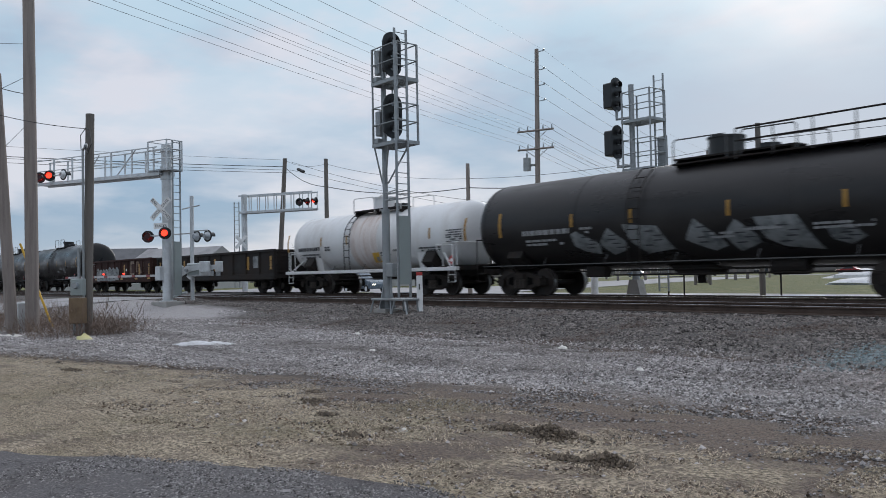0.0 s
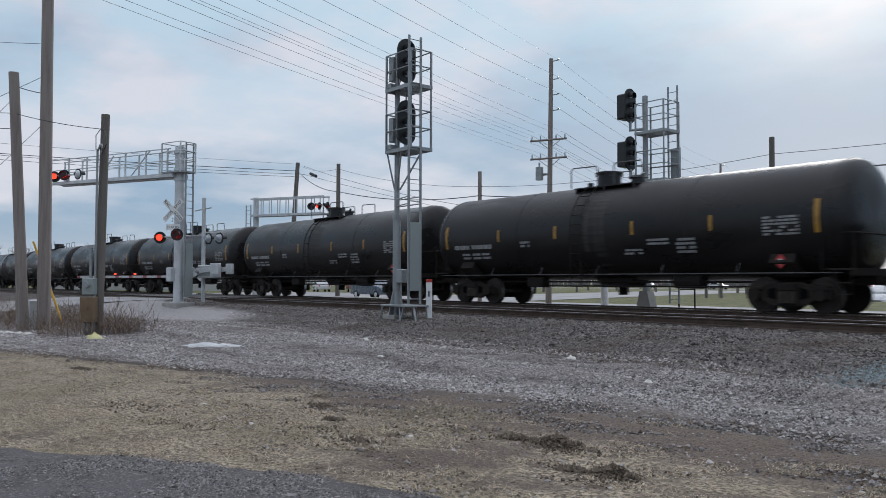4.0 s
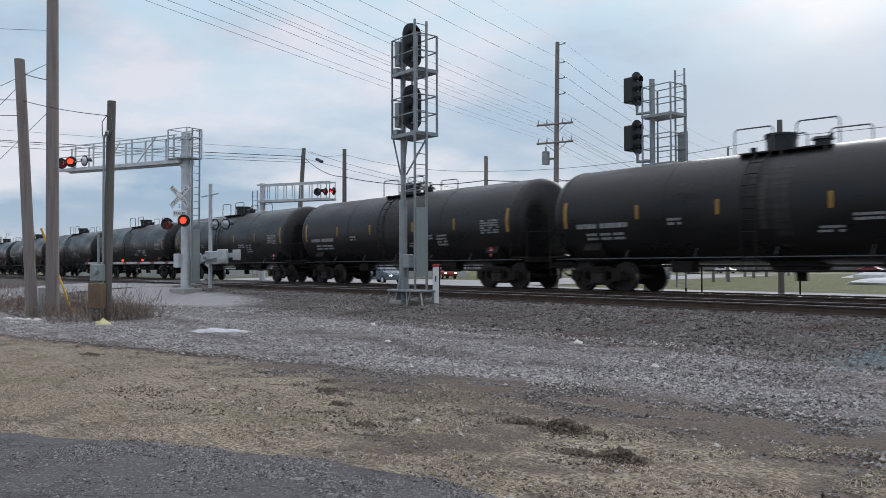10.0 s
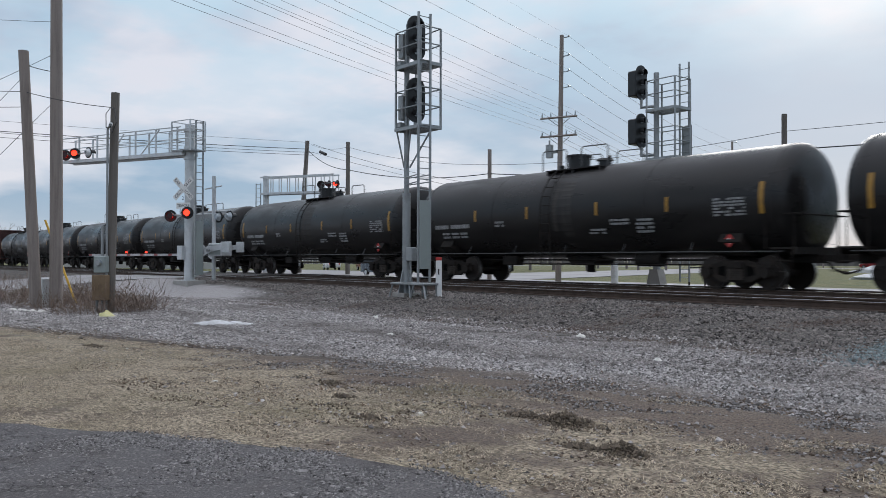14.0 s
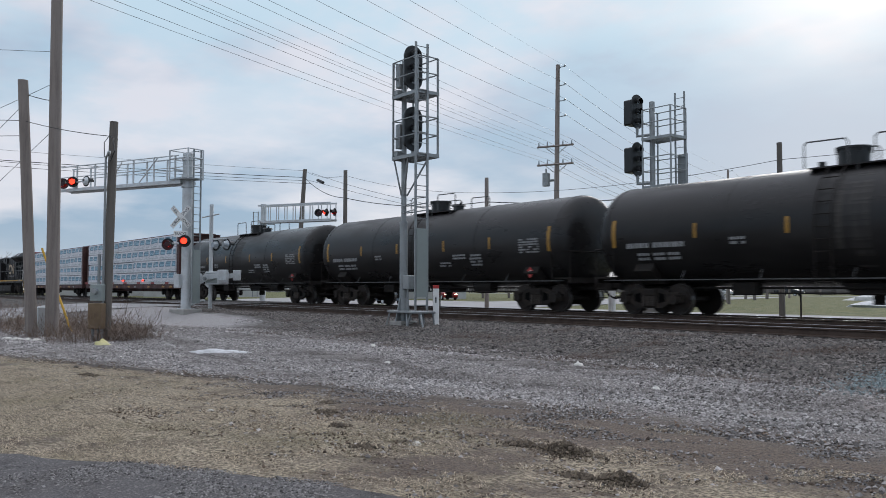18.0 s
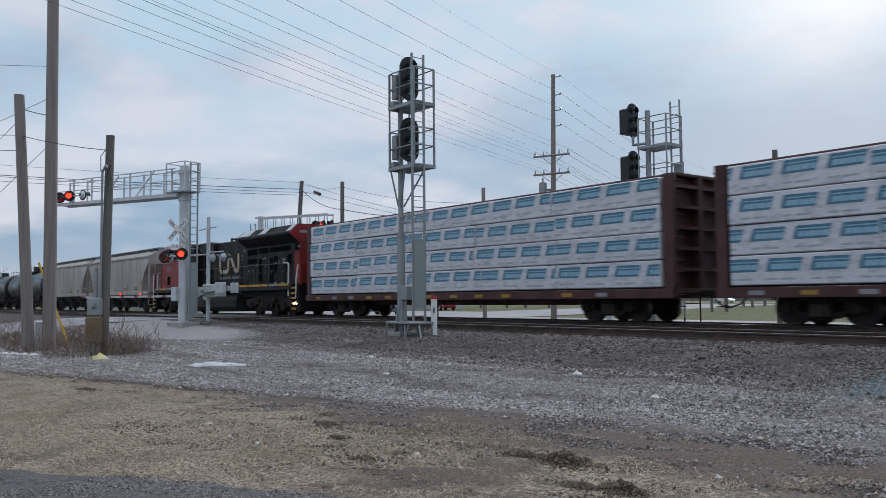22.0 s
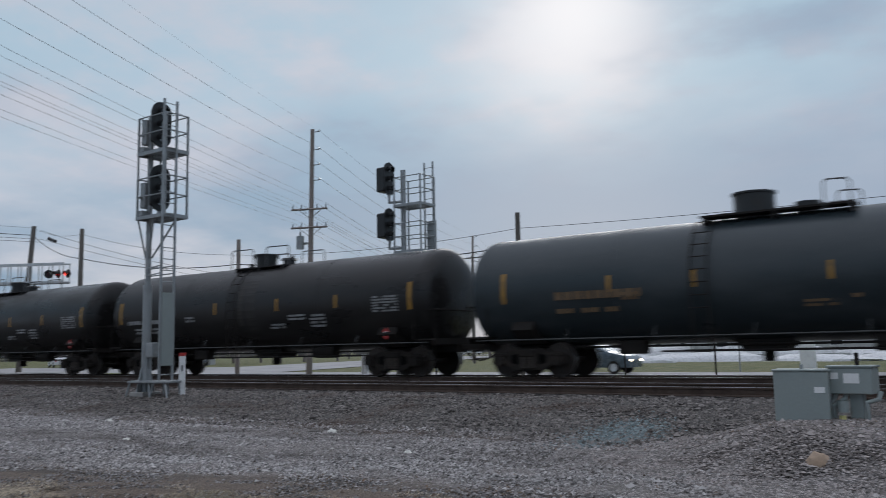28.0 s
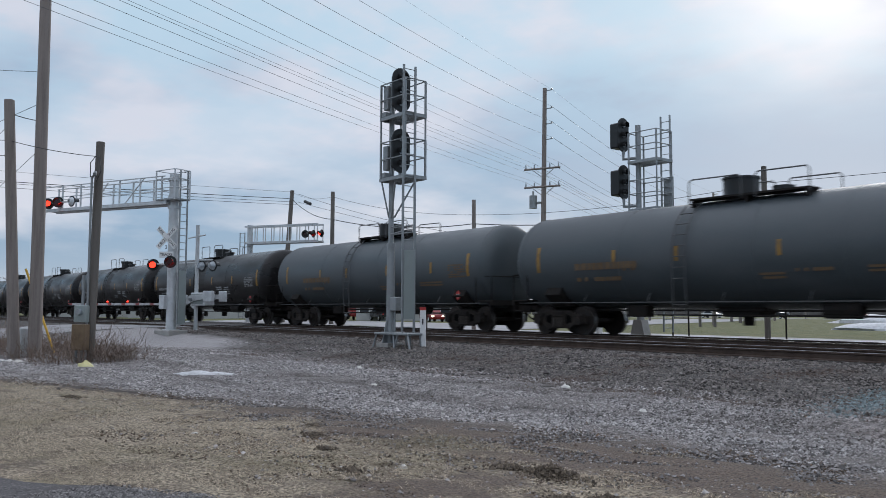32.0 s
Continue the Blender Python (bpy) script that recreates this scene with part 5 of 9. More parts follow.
def locomotive(label, length):
    car = thing("locomotive", label, "locomotive", "cars of the freight train")
    P0, P1 = -9.95, 9.95          # platform ends
    zf = 1.62
    bm = B()
    box(bm, P0, P1, -1.50, 1.50, zf - 0.10, zf, 0.01)
    box(bm, P0 + 1.0, P1 - 1.0, -0.9, 0.9, 1.1, zf - 0.1)
    part("platform", bm, M_LOCO_BLACK, car)
    part("underframe", box(B(), P0 + 0.9, P1 - 0.9, -1.10, 1.10, 0.95, zf - 0.11), M_RUNNING, car)
    for s in (-1, 1):
        part("side_sill", box(B(), P0 + 0.3, P1 - 0.2, s * 1.50 - 0.02, s * 1.50 + 0.02, zf - 0.30, zf - 0.10), M_LOCO_BLACK, car)
        x = P0 + 0.2
        g = random.Random(4)
        i = 0
        while x < P1 - 0.5:
            ln_ = g.uniform(0.75, 1.4)
            end = min(x + ln_, P1 - 0.2)
            part("sill_stripe", box(B(), x, end, s * 1.522, s * 1.528, zf - 0.105, zf + 0.01), M_LETTER if i in (0, 2, 15) else M_LOCO_YELLOW, car, "yellow sill stripe")
            x += ln_ + g.choice((0.03, 0.08, 0.16))
            i += 1
        for x in (-5.55, -4.25, -3.15, -2.5, 8.1, 8.9):
            part("sill_reflector", box(B(), x - 0.12, x + 0.12, s * 1.529, s * 1.535, zf - 0.0, zf + 0.09), M_LETTER, car)
        # lift pads, pipes and boxes hung under the sill
        for x in (-8.6, -2.9, -1.6, 1.1, 3.9, 8.9):
            part("bracket", box(B(), x - 0.09, x + 0.09, s * 1.40 - 0.09, s * 1.40 + 0.09, 1.08, zf - 0.10, 0.02), M_TRUCK, car)
        part("air_line", path_rod(B(), [(-9.0, s * 1.36, 1.22), (-4.2, s * 1.36, 1.22), (-3.9, s * 1.36, 1.30), (9.2, s * 1.36, 1.30)], 0.035), M_RUNNING, car)
    # tapered nose and cab
    bm = B()
    prism(bm, [(-10.0, zf), (-9.98, 2.60), (-9.86, 3.02), (-9.25, 3.34), (-8.0, 3.42), (-8.0, zf)], "y", -1.05, 1.05)
    part("nose", bm, M_LOCO_RED, car)
    part("nose_door", box(B(), -10.03, -9.99, -0.35, 0.35, zf + 0.1, 2.9, 0.01), M_LOCO_RED, car)
    bm = B()
    va = [bm.verts.new(p) for p in ((-9.2, -1.06, zf), (-9.2, -1.06, 3.36), (-8.2, -1.48, 3.2), (-8.35, -1.48, zf))]
    vb = [bm.verts.new((v.co.x, -v.co.y, v.co.z)) for v in va]
    for q in (va, vb[::-1]):
        bm.faces.new(q)
    for i in range(4):
        bm.faces.new((va[(i + 1) % 4], va[i], vb[i], vb[(i + 1) % 4]))
    bmesh.ops.recalc_face_normals(bm, faces=bm.faces[:])
    part("nose_shoulder", bm, M_LOCO_RED, car)
    bm = B()
    prism(bm, [(-8.35, zf), (-8.35, 3.2), (-8.12, 4.22), (-5.83, 4.30), (-5.83, zf)], "y", -1.48, 1.48)
    cab = part("cab", bm, M_LOCO_RED, car, "red cab with sloping windscreen and dirt towards the sill")
    bm = B()
    prism(bm, [(-8.28, 4.20), (-8.20, 4.30), (-7.9, 4.42), (-6.2, 4.46), (-5.86, 4.30)], "y", -1.46, 1.46)
    part("cab_roof", bm, M_LOCO_ROOF_PALE, car, "pale grey cab roof")
    part("roof_vent", box(B(), -7.05, -6.45, -0.35, 0.35, 4.44, 4.55, 0.03), M_LOCO_BLACK, car)
    for s in (-1, 1):
        part("cab_window", box(B(), -8.05, -6.40, s * 1.481, s * 1.486, 3.30, 4.03), M_VOID, cab)
        for x0, x1 in ((-7.98, -7.30), (-7.24, -6.48)):
            part("cab_glass", box(B(), x0, x1, s * 1.487, s * 1.490, 3.34, 3.92), M_CABGLASS, cab)
        bm = B()
        for x0, x1, z0, z1 in ((-8.06, -6.39, 3.27, 3.31), (-7.29, -7.25, 3.3, 3.95), (-6.42, -6.38, 3.3, 4.0), (-8.07, -8.03, 3.3, 4.0)):
            box(bm, x0, x1, s * 1.49, s * 1.505, z0, z1)
        part("window_frame", bm, M_GALV, cab)
        part("side_mirror", box(B(), -6.34, -6.22, s * 1.56 - 0.03, s * 1.56 + 0.03, 3.42, 3.78, 0.01), M_GALV, cab)
        part("cab_awning", box(B(), -8.1, -6.3, s * 1.53 - 0.06, s * 1.53 + 0.05, 4.08, 4.13, 0.01), M_LOCO_BLACK, cab)
        part("door_window", box(B(), -6.22, -5.92, s * 1.482, s * 1.488, 3.50, 4.02), M_VOID, cab)
        part("cab_vent", box(B(), -7.45, -6.95, s * 1.482, s * 1.50, 1.84, 2.40, 0.01), M_VOID, cab)
        part("panel_line", box(B(), -8.3, -5.85, s * 1.482, s * 1.486, 2.48, 2.50), M_LOCO_BLACK, cab)
        # red wedge, cream stripe and pale blaze behind the cab
        part("red_wedge", prism(B(), [(-5.83, 3.52), (-5.70, 3.52), (-4.42, zf + 0.01), (-5.83, zf + 0.01)], "y", s * 1.480, s * 1.4835), M_LOCO_RED, car)
        part("stripe", prism(B(), [(-5.66, 3.16), (-4.62, 3.16), (-3.32, zf + 0.02), (-4.40, zf + 0.02)], "y", s * 1.4845, s * 1.489), M_LOCO_TAN, car, "soiled tan diagonal stripe")
        part("stripe", prism(B(), [(-5.72, 3.50), (-5.10, 3.52), (-5.0, 3.18), (-5.50, 3.18)], "y", s * 1.490, s * 1.494), M_LETTER, car)
        part("stripe", prism(B(), [(-4.98, 3.52), (-4.62, 3.52), (-4.33, 3.18), (-4.80, 3.18)], "y", s * 1.490, s * 1.494), M_LETTER, car)
        m = pose(-7.18, s * 1.488, 2.90, 90, 0, 0) if s < 0 else pose(-7.18, s * 1.488, 2.90, 90, 0, 180)
        words("number", "3069", 0.50, M_LETTER, car, m, "white running number")
    # equipment cabinet behind the cab, full width below, set back above a ledge
    part("equipment_hood", box(B(), -5.83, -2.68, -1.478, 1.478, zf, 3.72, 0.01), M_LOCO_BLACK, car)
    bm = B()
    prism(bm, [(-5.83, 3.72), (-5.83, 4.28), (-0.85, 4.32), (-0.45, 4.22), (-0.45, 3.6), (-2.7, 3.72)], "y", -1.25, 1.25)
    part("equipment_top", bm, M_LOCO_BLACK, car)
    for s in (-1, 1):
        for x0, x1 in ((-5.7, -5.15), (-5.05, -4.65), (-3.75, -3.25), (-3.15, -2.55), (-1.55, -1.12)):
            part("intake", box(B(), x0, x1, s * 1.251, s * 1.256, 3.78, 4.20), M_VOID, car)
        for x in (-4.42, -3.50):
            part("intake_frame", box(B(), x - 0.03, x + 0.03, s * 1.30 - 0.03, s * 1.30 + 0.03, 3.72, 4.30), M_PIPE, car)
        part("roof_rail", path_rod(B(), [(-4.95, s * 1.38, 3.74), (-4.95, s * 1.38, 4.16), (-2.75, s * 1.38, 4.20), (-2.15, s * 1.30, 3.85)], 0.022), M_PIPE, car)
        for x in (-5.0, -4.15, -3.4):
            part("notice_plate", box(B(), x, x + 0.15, s * 1.481, s * 1.486, 3.58, 3.68), M_PLATE, car)
    part("engine_hood", box(B(), -2.7, 3.7, -1.05, 1.05, zf, 4.24, 0.05), M_LOCO_BLACK, car)
    part("engine_hood", box(B(), 3.6, 9.80, -1.05, 1.05, zf, 3.95, 0.03), M_LOCO_BLACK, car)
    part("exhaust_housing", box(B(), 2.45, 3.75, -1.0, 1.0, 4.2, 4.44, 0.06), M_LOCO_BLACK, car)
    # flared radiator roof
    flare = [(-1.05, 3.70), (-1.58, 4.14), (-1.58, 4.27), (-1.15, 4.64), (1.15, 4.64), (1.58, 4.27), (1.58, 4.14), (1.05, 3.70)]
    part("radiator_hood", prism(B(), flare, "x", 3.62, 9.80), M_LOCO_BLACK, car)
    for s in (-1, 1):
        part("eave_strip", box(B(), 3.66, 9.78, s * 1.585 - 0.008, s * 1.585 + 0.008, 4.235, 4.268), M_PIPE, car)
        for x0, x1 in ((3.72, 5.05), (6.15, 6.88), (9.28, 9.72)):
            bm = B()
            vs = [bm.verts.new(p) for p in ((x0, s * 1.55, 4.302), (x1, s * 1.55, 4.302), (x1, s * 1.14, 4.656), (x0, s * 1.14, 4.656))]
            bm.faces.new(vs if s < 0 else vs[::-1])
            bmesh.ops.solidify(bm, geom=bm.faces[:], thickness=-0.012)
            part("roof_panel", bm, M_LOCO_ROOF_PALE, car, "pale grey radiator roof panel")
        # radiator cores between the panels
        for x0, x1 in ((5.1, 6.1), (6.95, 8.1), (8.15, 9.2)):
            bm = B()
            for i in range(6):
                f0, f1 = 0.10 + i * 0.14, 0.16 + i * 0.14
                vs = [bm.verts.new((x, s * (1.56 - 0.42 * f), 4.296 + 0.362 * f)) for x, f in ((x0, f0), (x1, f0), (x1, f1), (x0, f1))]
                bm.faces.new(vs if s < 0 else vs[::-1])
            part("grille", bm, M_RUNNING, car)
    bm = B()
    box(bm, 2.5, 3.65, -0.9, -0.2, 4.442, 4.455)
    part("roof_panel", bm, M_LOCO_ROOF_PALE, car)
    cap = [(u * 1.012, v + (0.012 if v > 4.4 else -0.012)) for u, v in flare]
    part("radiator_end", prism(B(), cap, "x", 9.801, 9.86), M_LOCO_RED, car, "red end of the radiator roof")
    part("end_plate", box(B(), 9.862, 9.868, -0.32, 0.32, 4.22, 4.50), M_LOCO_WHITE, car, "cream plate on the red end")
    for y in (-0.85, 0.85):
        part("end_lettering", box(B(), 9.862, 9.866, y - 0.22, y + 0.22, 4.20, 4.32), M_LETTER, car)
    part("rear_wall", box(B(), 9.80, 9.86, -1.04, 1.04, zf, 3.66), M_LOCO_RED, car, "red rear end wall")
    for s in (-1, 1):
        part("rear_corner", box(B(), 9.32, 9.80, s * 1.052, s * 1.062, zf, 3.30), M_LOCO_RED, car, "red rear corner panel")
        part("rear_opening", box(B(), 9.36, 9.78, s * 1.052, s * 1.058, 3.33, 3.66), M_VOID, car)
        part("number_light", box(B(), 9.70, 9.79, s * 1.0 - 0.09, s * 1.0 + 0.09, 3.44, 3.56, 0.02), M_GLASSY, car)
        g = random.Random(11)
        # hood doors with hinges and latches
        x = -2.55
        while x < 8.9:
            w = g.uniform(0.62, 0.85)
            hi = 3.05 + g.uniform(-0.1, 0.3)
            door = part("hood_door", box(B(), x, x + w - 0.05, s * 1.05, s * 1.075, zf + 0.18, hi, 0.008), M_LOCO_BLACK, car)
            part("latch", box(B(), x + w * 0.76, x + w * 0.82, s * 1.076, s * 1.095, 2.2, 2.34), M_PIPE, door)
            x += w
        for x0, x1, z0, z1 in ((-2.15, -1.72, 2.75, 3.45), (-2.1, -1.6, 1.95, 2.5), (-1.5, -1.0, 1.72, 2.75), (3.85, 5.05, 3.28, 3.60), (3.85, 5.05, 2.80, 3.06), (5.25, 5.65, 1.8, 3.05), (6.6, 7.0, 2.4, 3.05), (6.6, 7.0, 1.75, 2.3),
                               (7.1, 7.45, 2.2, 3.1), (8.55, 9.0, 2.6, 3.15), (5.3, 6.4, 3.32, 3.62), (6.6, 8.9, 3.35, 3.60)):
            part("opening", box(B(), x0, x1, s * 1.077, s * 1.080, z0, z1), M_VOID, car)
        for x0, z0 in ((-1.55, 3.05), (-1.55, 2.9), (-2.2, 2.42), (-1.5, 2.42), (3.1, 3.25), (3.1, 3.05), (3.38, 3.52), (3.95, 2.36), (4.42, 2.36), (5.72, 2.98), (5.95, 3.0), (5.0, 2.66), (6.0, 2.58), (7.2, 2.7), (7.6, 2.75), (3.0, 1.95)):
            part("notice_plate", box(B(), x0, x0 + g.uniform(0.10, 0.2), s * 1.081, s * 1.086, z0, z0 + g.uniform(0.09, 0.16)), M_PLATE, car)
        ring = B()
        for i in range(16):
            a0, a1 = 2 * math.pi * i / 16, 2 * math.pi * (i + 1) / 16
            rod(ring, (8.15 + 0.26 * math.cos(a0), s * 1.10, 2.55 + 0.3 * math.sin(a0)), (8.15 + 0.26 * math.cos(a1), s * 1.10, 2.55 + 0.3 * math.sin(a1)), 0.02, 5)
        part("handbrake_wheel", ring, M_PIPE, car)
        part("gauge_panel", box(B(), 7.98, 8.32, s * 1.077, s * 1.082, 2.72, 2.95), M_LETTER, car)
        # cream emblem, an open bracket and a folded band, drawn with rounded corners; below it a line of small bars
        k = -s
        off = 0.0 if k > 0 else 2.78
        y0, y1 = sorted((s * 1.087, s * 1.093))
        bracket = emblem_band([(1.14, 3.36), (0.26, 3.36), (0.13, 3.23), (0.13, 2.60), (0.26, 2.47), (1.10, 2.47), (1.27, 2.62), (1.27, 3.16), (1.36, 3.34), (1.52, 3.36)], 0.115)
        fold = emblem_band([(1.44, 3.36), (1.62, 3.30), (2.22, 2.56), (2.40, 2.47), (2.58, 2.52), (2.66, 2.66), (2.66, 3.47)], 0.115)
        for quads in (bracket, fold):
            bm = B()
            for q in quads:
                prism(bm, [(u * k + off, v) for u, v in q], "y", y0, y1)
            part("emblem", bm, M_LOCO_WHITE, car, "cream rounded emblem band")
        bm = B()
        bars(bm, 0.10, 2.03, 2.75, 0.26, 1, 11, 1.09, s, g, 1.0)
        part("lettering", bm, M_PLATE, car)
        # walkway handrail
        for x in np.linspace(-2.6, 9.1, 10):
            part("stanchion", rod(B(), (x, s * 1.46, zf), (x, s * 1.46, zf + 1.05), 0.026, 6), M_LOCO_BLACK, car)
        part("handrail", rod(B(), (-2.6, s * 1.46, zf + 1.05), (9.4, s * 1.46, zf + 1.05), 0.022, 6), M_PIPE, car)
        for e, xx in ((-1, P0), (1, P1)):
            part("grab_rail", path_rod(B(), [(xx - e * 0.55, s * 1.47, 1.0), (xx - e * 0.52, s * 1.47, zf + 0.95), (xx - e * 0.62, s * 1.47, zf + 1.06), (xx - e * 1.05, s * 1.47, zf + 1.06)], 0.032), M_WHITE, car, "white corner grab rail")
            part("grab_rail", path_rod(B(), [(xx + e * 0.20, s * 1.46, 0.85), (xx + e * 0.26, s * 1.46, zf + 0.2), (xx + e * 0.34, s * 1.40, zf + 0.95)], 0.032), M_WHITE, car, "white corner grab rail")
            part("end_post", box(B(), min(xx + e * 0.34, xx + e * 0.48), max(xx + e * 0.34, xx + e * 0.48), s * 1.30 - 0.04, s * 1.30 + 0.04, zf - 0.1, zf + 1.0), M_LOCO_RED, car)
            for i in range(5):
                z = 0.36 + i * 0.26
                st = part("step", box(B(), min(xx - e * 0.2, xx + e * 0.26), max(xx - e * 0.2, xx + e * 0.26), s * 1.25 - 0.18, s * 1.25 + 0.22, z, z + 0.04), M_LOCO_BLACK, car)
                ya, yb = sorted((s * 1.471, s * 1.478))
                part("step_edge", box(B(), min(xx - e * 0.2, xx + e * 0.26), max(xx - e * 0.2, xx + e * 0.26), ya, yb, z - 0.05, z + 0.04), M_LOCO_YELLOW, st)
            part("step_side", box(B(), min(xx - e * 0.30, xx - e * 0.24), max(xx - e * 0.30, xx - e * 0.24), s * 1.25 - 0.2, s * 1.25 + 0.22, 0.30, zf), M_LOCO_BLACK, car)
    # pilots, couplers, hoses
    for e, xx in ((-1, P0), (1, P1)):
        bm = B()
        box(bm, min(xx + e * 0.26, xx + e * 0.40), max(xx + e * 0.26, xx + e * 0.40), -1.4, 1.4, 0.30, zf)
        prism(bm, [(-1.45, 0.20), (1.45, 0.20), (1.3, 0.8), (-1.3, 0.8)], "x", min(xx + e * 0.40, xx + e * 0.52), max(xx + e * 0.40, xx + e * 0.52))
        part("pilot", bm, M_LOCO_BLACK, car)
        coupler(car, e * length / 2, e)
        for s in (-1, 1):
            for j, y in enumerate((0.45, 0.62, 0.80, 0.98)):
                part("hose", path_rod(B(), [(xx + e * 0.46, s * y, 1.05), (xx + e * (0.58 + 0.03 * j), s * y, 0.70), (xx + e * (0.62 + 0.05 * j), s * (y - 0.1), 0.42), (xx + e * 0.85, s * (y - 0.2), 0.50)], 0.03), M_RUNNING, car)
            part("end_rail", path_rod(B(), [(xx + e * 0.42, s * 0.3, zf), (xx + e * 0.42, s * 0.3, zf + 1.0), (xx + e * 0.42, s * 1.3, zf + 1.0)], 0.026), M_LOCO_RED, car)
    bm = B()
    prism(bm, [(-1.44, 0.98), (-1.48, 0.80), (-1.48, 0.40), (-1.25, 0.16), (1.25, 0.16), (1.48, 0.40), (1.48, 0.80), (1.44, 0.98), (1.25, 1.12), (-1.25, 1.12)], "x", -3.78, 3.25)
    part("fuel_tank", bm, M_TANKSIDE, car, "dusty dark fuel tank")
    for s in (-1, 1):
        part("air_reservoir", rod(B(), (-3.4, s * 1.22, 1.32), (1.4, s * 1.22, 1.32), 0.13, 12), M_RUNNING, car)
        for x in (-3.4, 0.1, 3.0):
            part("fuel_strap", box(B(), x - 0.03, x + 0.03, s * 1.485 - 0.006, s * 1.485 + 0.006, 0.42, 0.80), M_TRUCK, car)
    for c in (-6.65, 6.70):
        t = truck(car, c, 1.90, 3, 0.52)
        for s in (-1, 1):
            prof = [(c - 2.65, 0.52), (c - 2.2, 0.38), (c - 1.62, 0.38), (c - 1.35, 0.60), (c - 0.55, 0.60), (c - 0.3, 0.36), (c + 0.3, 0.36), (c + 0.55, 0.60), (c + 1.35, 0.60), (c + 1.62, 0.38), (c + 2.2, 0.38),
                    (c + 2.65, 0.52), (c + 2.60, 0.84), (c + 1.2, 0.98), (c - 1.2, 0.98), (c - 2.60, 0.84)]
            ya, yb = sorted((s * 1.12, s * 1.24))
            part("side_frame", prism(B(), prof, "y", ya, yb), M_TRUCK, t, "cast steel truck side frame")
            for dx in (-1.90, 0, 1.90):
                part("axle_box", rod(B(), (c + dx, s * 1.16, 0.5), (c + dx, s * 1.34, 0.5), 0.20, 14), M_TRUCK, t)
            for dx in (-0.95, 0.95):
                part("brake_cylinder", rod(B(), (c + dx - 0.2, s * 1.30, 0.80), (c + dx + 0.2, s * 1.30, 0.80), 0.10, 10), M_TRUCK, t)
                part("damper", rod(B(), (c + dx * 0.55, s * 1.29, 0.42), (c + dx * 0.75, s * 1.29, 1.0), 0.045, 8), M_SPRING, t)
                bm = B()
                for i in range(5):
                    rod(bm, (c + dx, s * 1.18, 0.30 + 0.055 * i), (c + dx, s * 1.18, 0.33 + 0.055 * i), 0.11, 10)
                part("spring_nest", bm, M_SPRING, t)
    # horn, antennas, lamp at the rear steps
    bm = B()
    rod(bm, (0.55, -0.2, 4.22), (0.55, -0.2, 4.42), 0.05, 8)
    for i in range(4):
        d = 1 if i % 2 else -1
        rod(bm, (0.55, -0.35 + 0.12 * i, 4.46), (0.55 + d * 0.38, -0.35 + 0.12 * i, 4.48), 0.03, 10, 0.095)
    part("horn", bm, M_BLACK, car)
    part("exhaust_pipe", rod(B(), (-1.35, 0.3, 4.26), (-1.35, 0.3, 4.56), 0.07, 10), M_PIPE, car)
    for s in (-1, 1):
        part("step_light", rod(B(), (9.98, s * 1.3, 0.62), (10.0, s * 1.48, 0.62), 0.06, 12), M_LAMP_WHITE, car, "lit white step light")
    return car


KEEP_ROUND = ("truck", "wheelset", "coupler", "manway_housing", "hatch", "brake_rigging", "number", "horn", "step_light")


def squeeze(car, k):
    """Brings a car to its length: sheets and frames shrink along x, round parts only shift."""
    for ob in car.children_recursive:
        if ob.type != "MESH" or "squeezed" in ob.data:
            continue
        ob.data["squeezed"] = True
        xs = [v.co.x for v in ob.data.vertices]
        mid = (min(xs) + max(xs)) / 2
        if ob.name.split(".")[0] == "number":
            ob.location.x *= k
        elif ob.name.split(".")[0] in KEEP_ROUND:
            for v in ob.data.vertices:
                v.co.x += mid * (k - 1)
        else:
            for v in ob.data.vertices:
                v.co.x *= k


def car_between(car, a, b, built=None):
    """Stands a car between two coupling points given along x at the start."""
    x = (a + b) / 2
    if built:
        squeeze(car, abs(a - b) / built)
    car.matrix_world = pose(x, TRACK_FAR, RZ)
    CARS.append((car, x))


SPEED = 15.30
TANK_L, TANK_D = 17.2, 18.27         # length over couplers, drawn length
BLACK_LABEL = "glossy black tank car with yellow reflective strips and white stencils"
tank_a = tank_car(BLACK_LABEL, M_TANK, seed=1, placard=False, man=-0.69, plain=True)
tank_b = tank_car("black tank car with a dull central band and white stencils", M_TANK, seed=2, placard=False, band=M_TANK, man=-0.69, plain=True)
first = tank_car("black tank car with pale graffiti along its flank", M_TANK, seed=3, graffiti=True, placard=False, man=0.95)
squeeze(tank_a, TANK_L / TANK_D)
car_between(first, -22.9 + 17.9, -22.9, TANK_D)
car_between(copy_thing(tank_a, pose(0, 0, 0)), -5.0 + TANK_L, -5.0)
white = tank_car("white tank car with a rust-stained centre and dark stencils", M_TANK_WHITE, 15.0, 1.32, 2.34, seed=4, band=M_BAND_RUST, placard=True, side_sill=True)
car_between(white, -22.9, -36.7, 15.0)
car_between(gondola("dark low-sided gondola car with ribbed sides", M_GOND_DARK, 17.0, 2.22, 5, True), -36.7, -53.75, 17.0)
car_between(gondola("rusty oxide-red gondola car with silver graffiti", M_GOND_RED, 16.05, 2.29, 6, False, True), -53.75, -69.75, 16.05)
for k in range(15):
    src = tank_b if k in (3, 7, 11) else tank_a
    c = src if (k == 0 or k == 3) else copy_thing(src, pose(0, 0, 0))
    car_between(c, -69.85 - TANK_L * k, -69.85 - TANK_L * (k + 1), TANK_D)
beam = centerbeam("brown centre-beam car loaded with white-wrapped lumber", 22.5, 7)
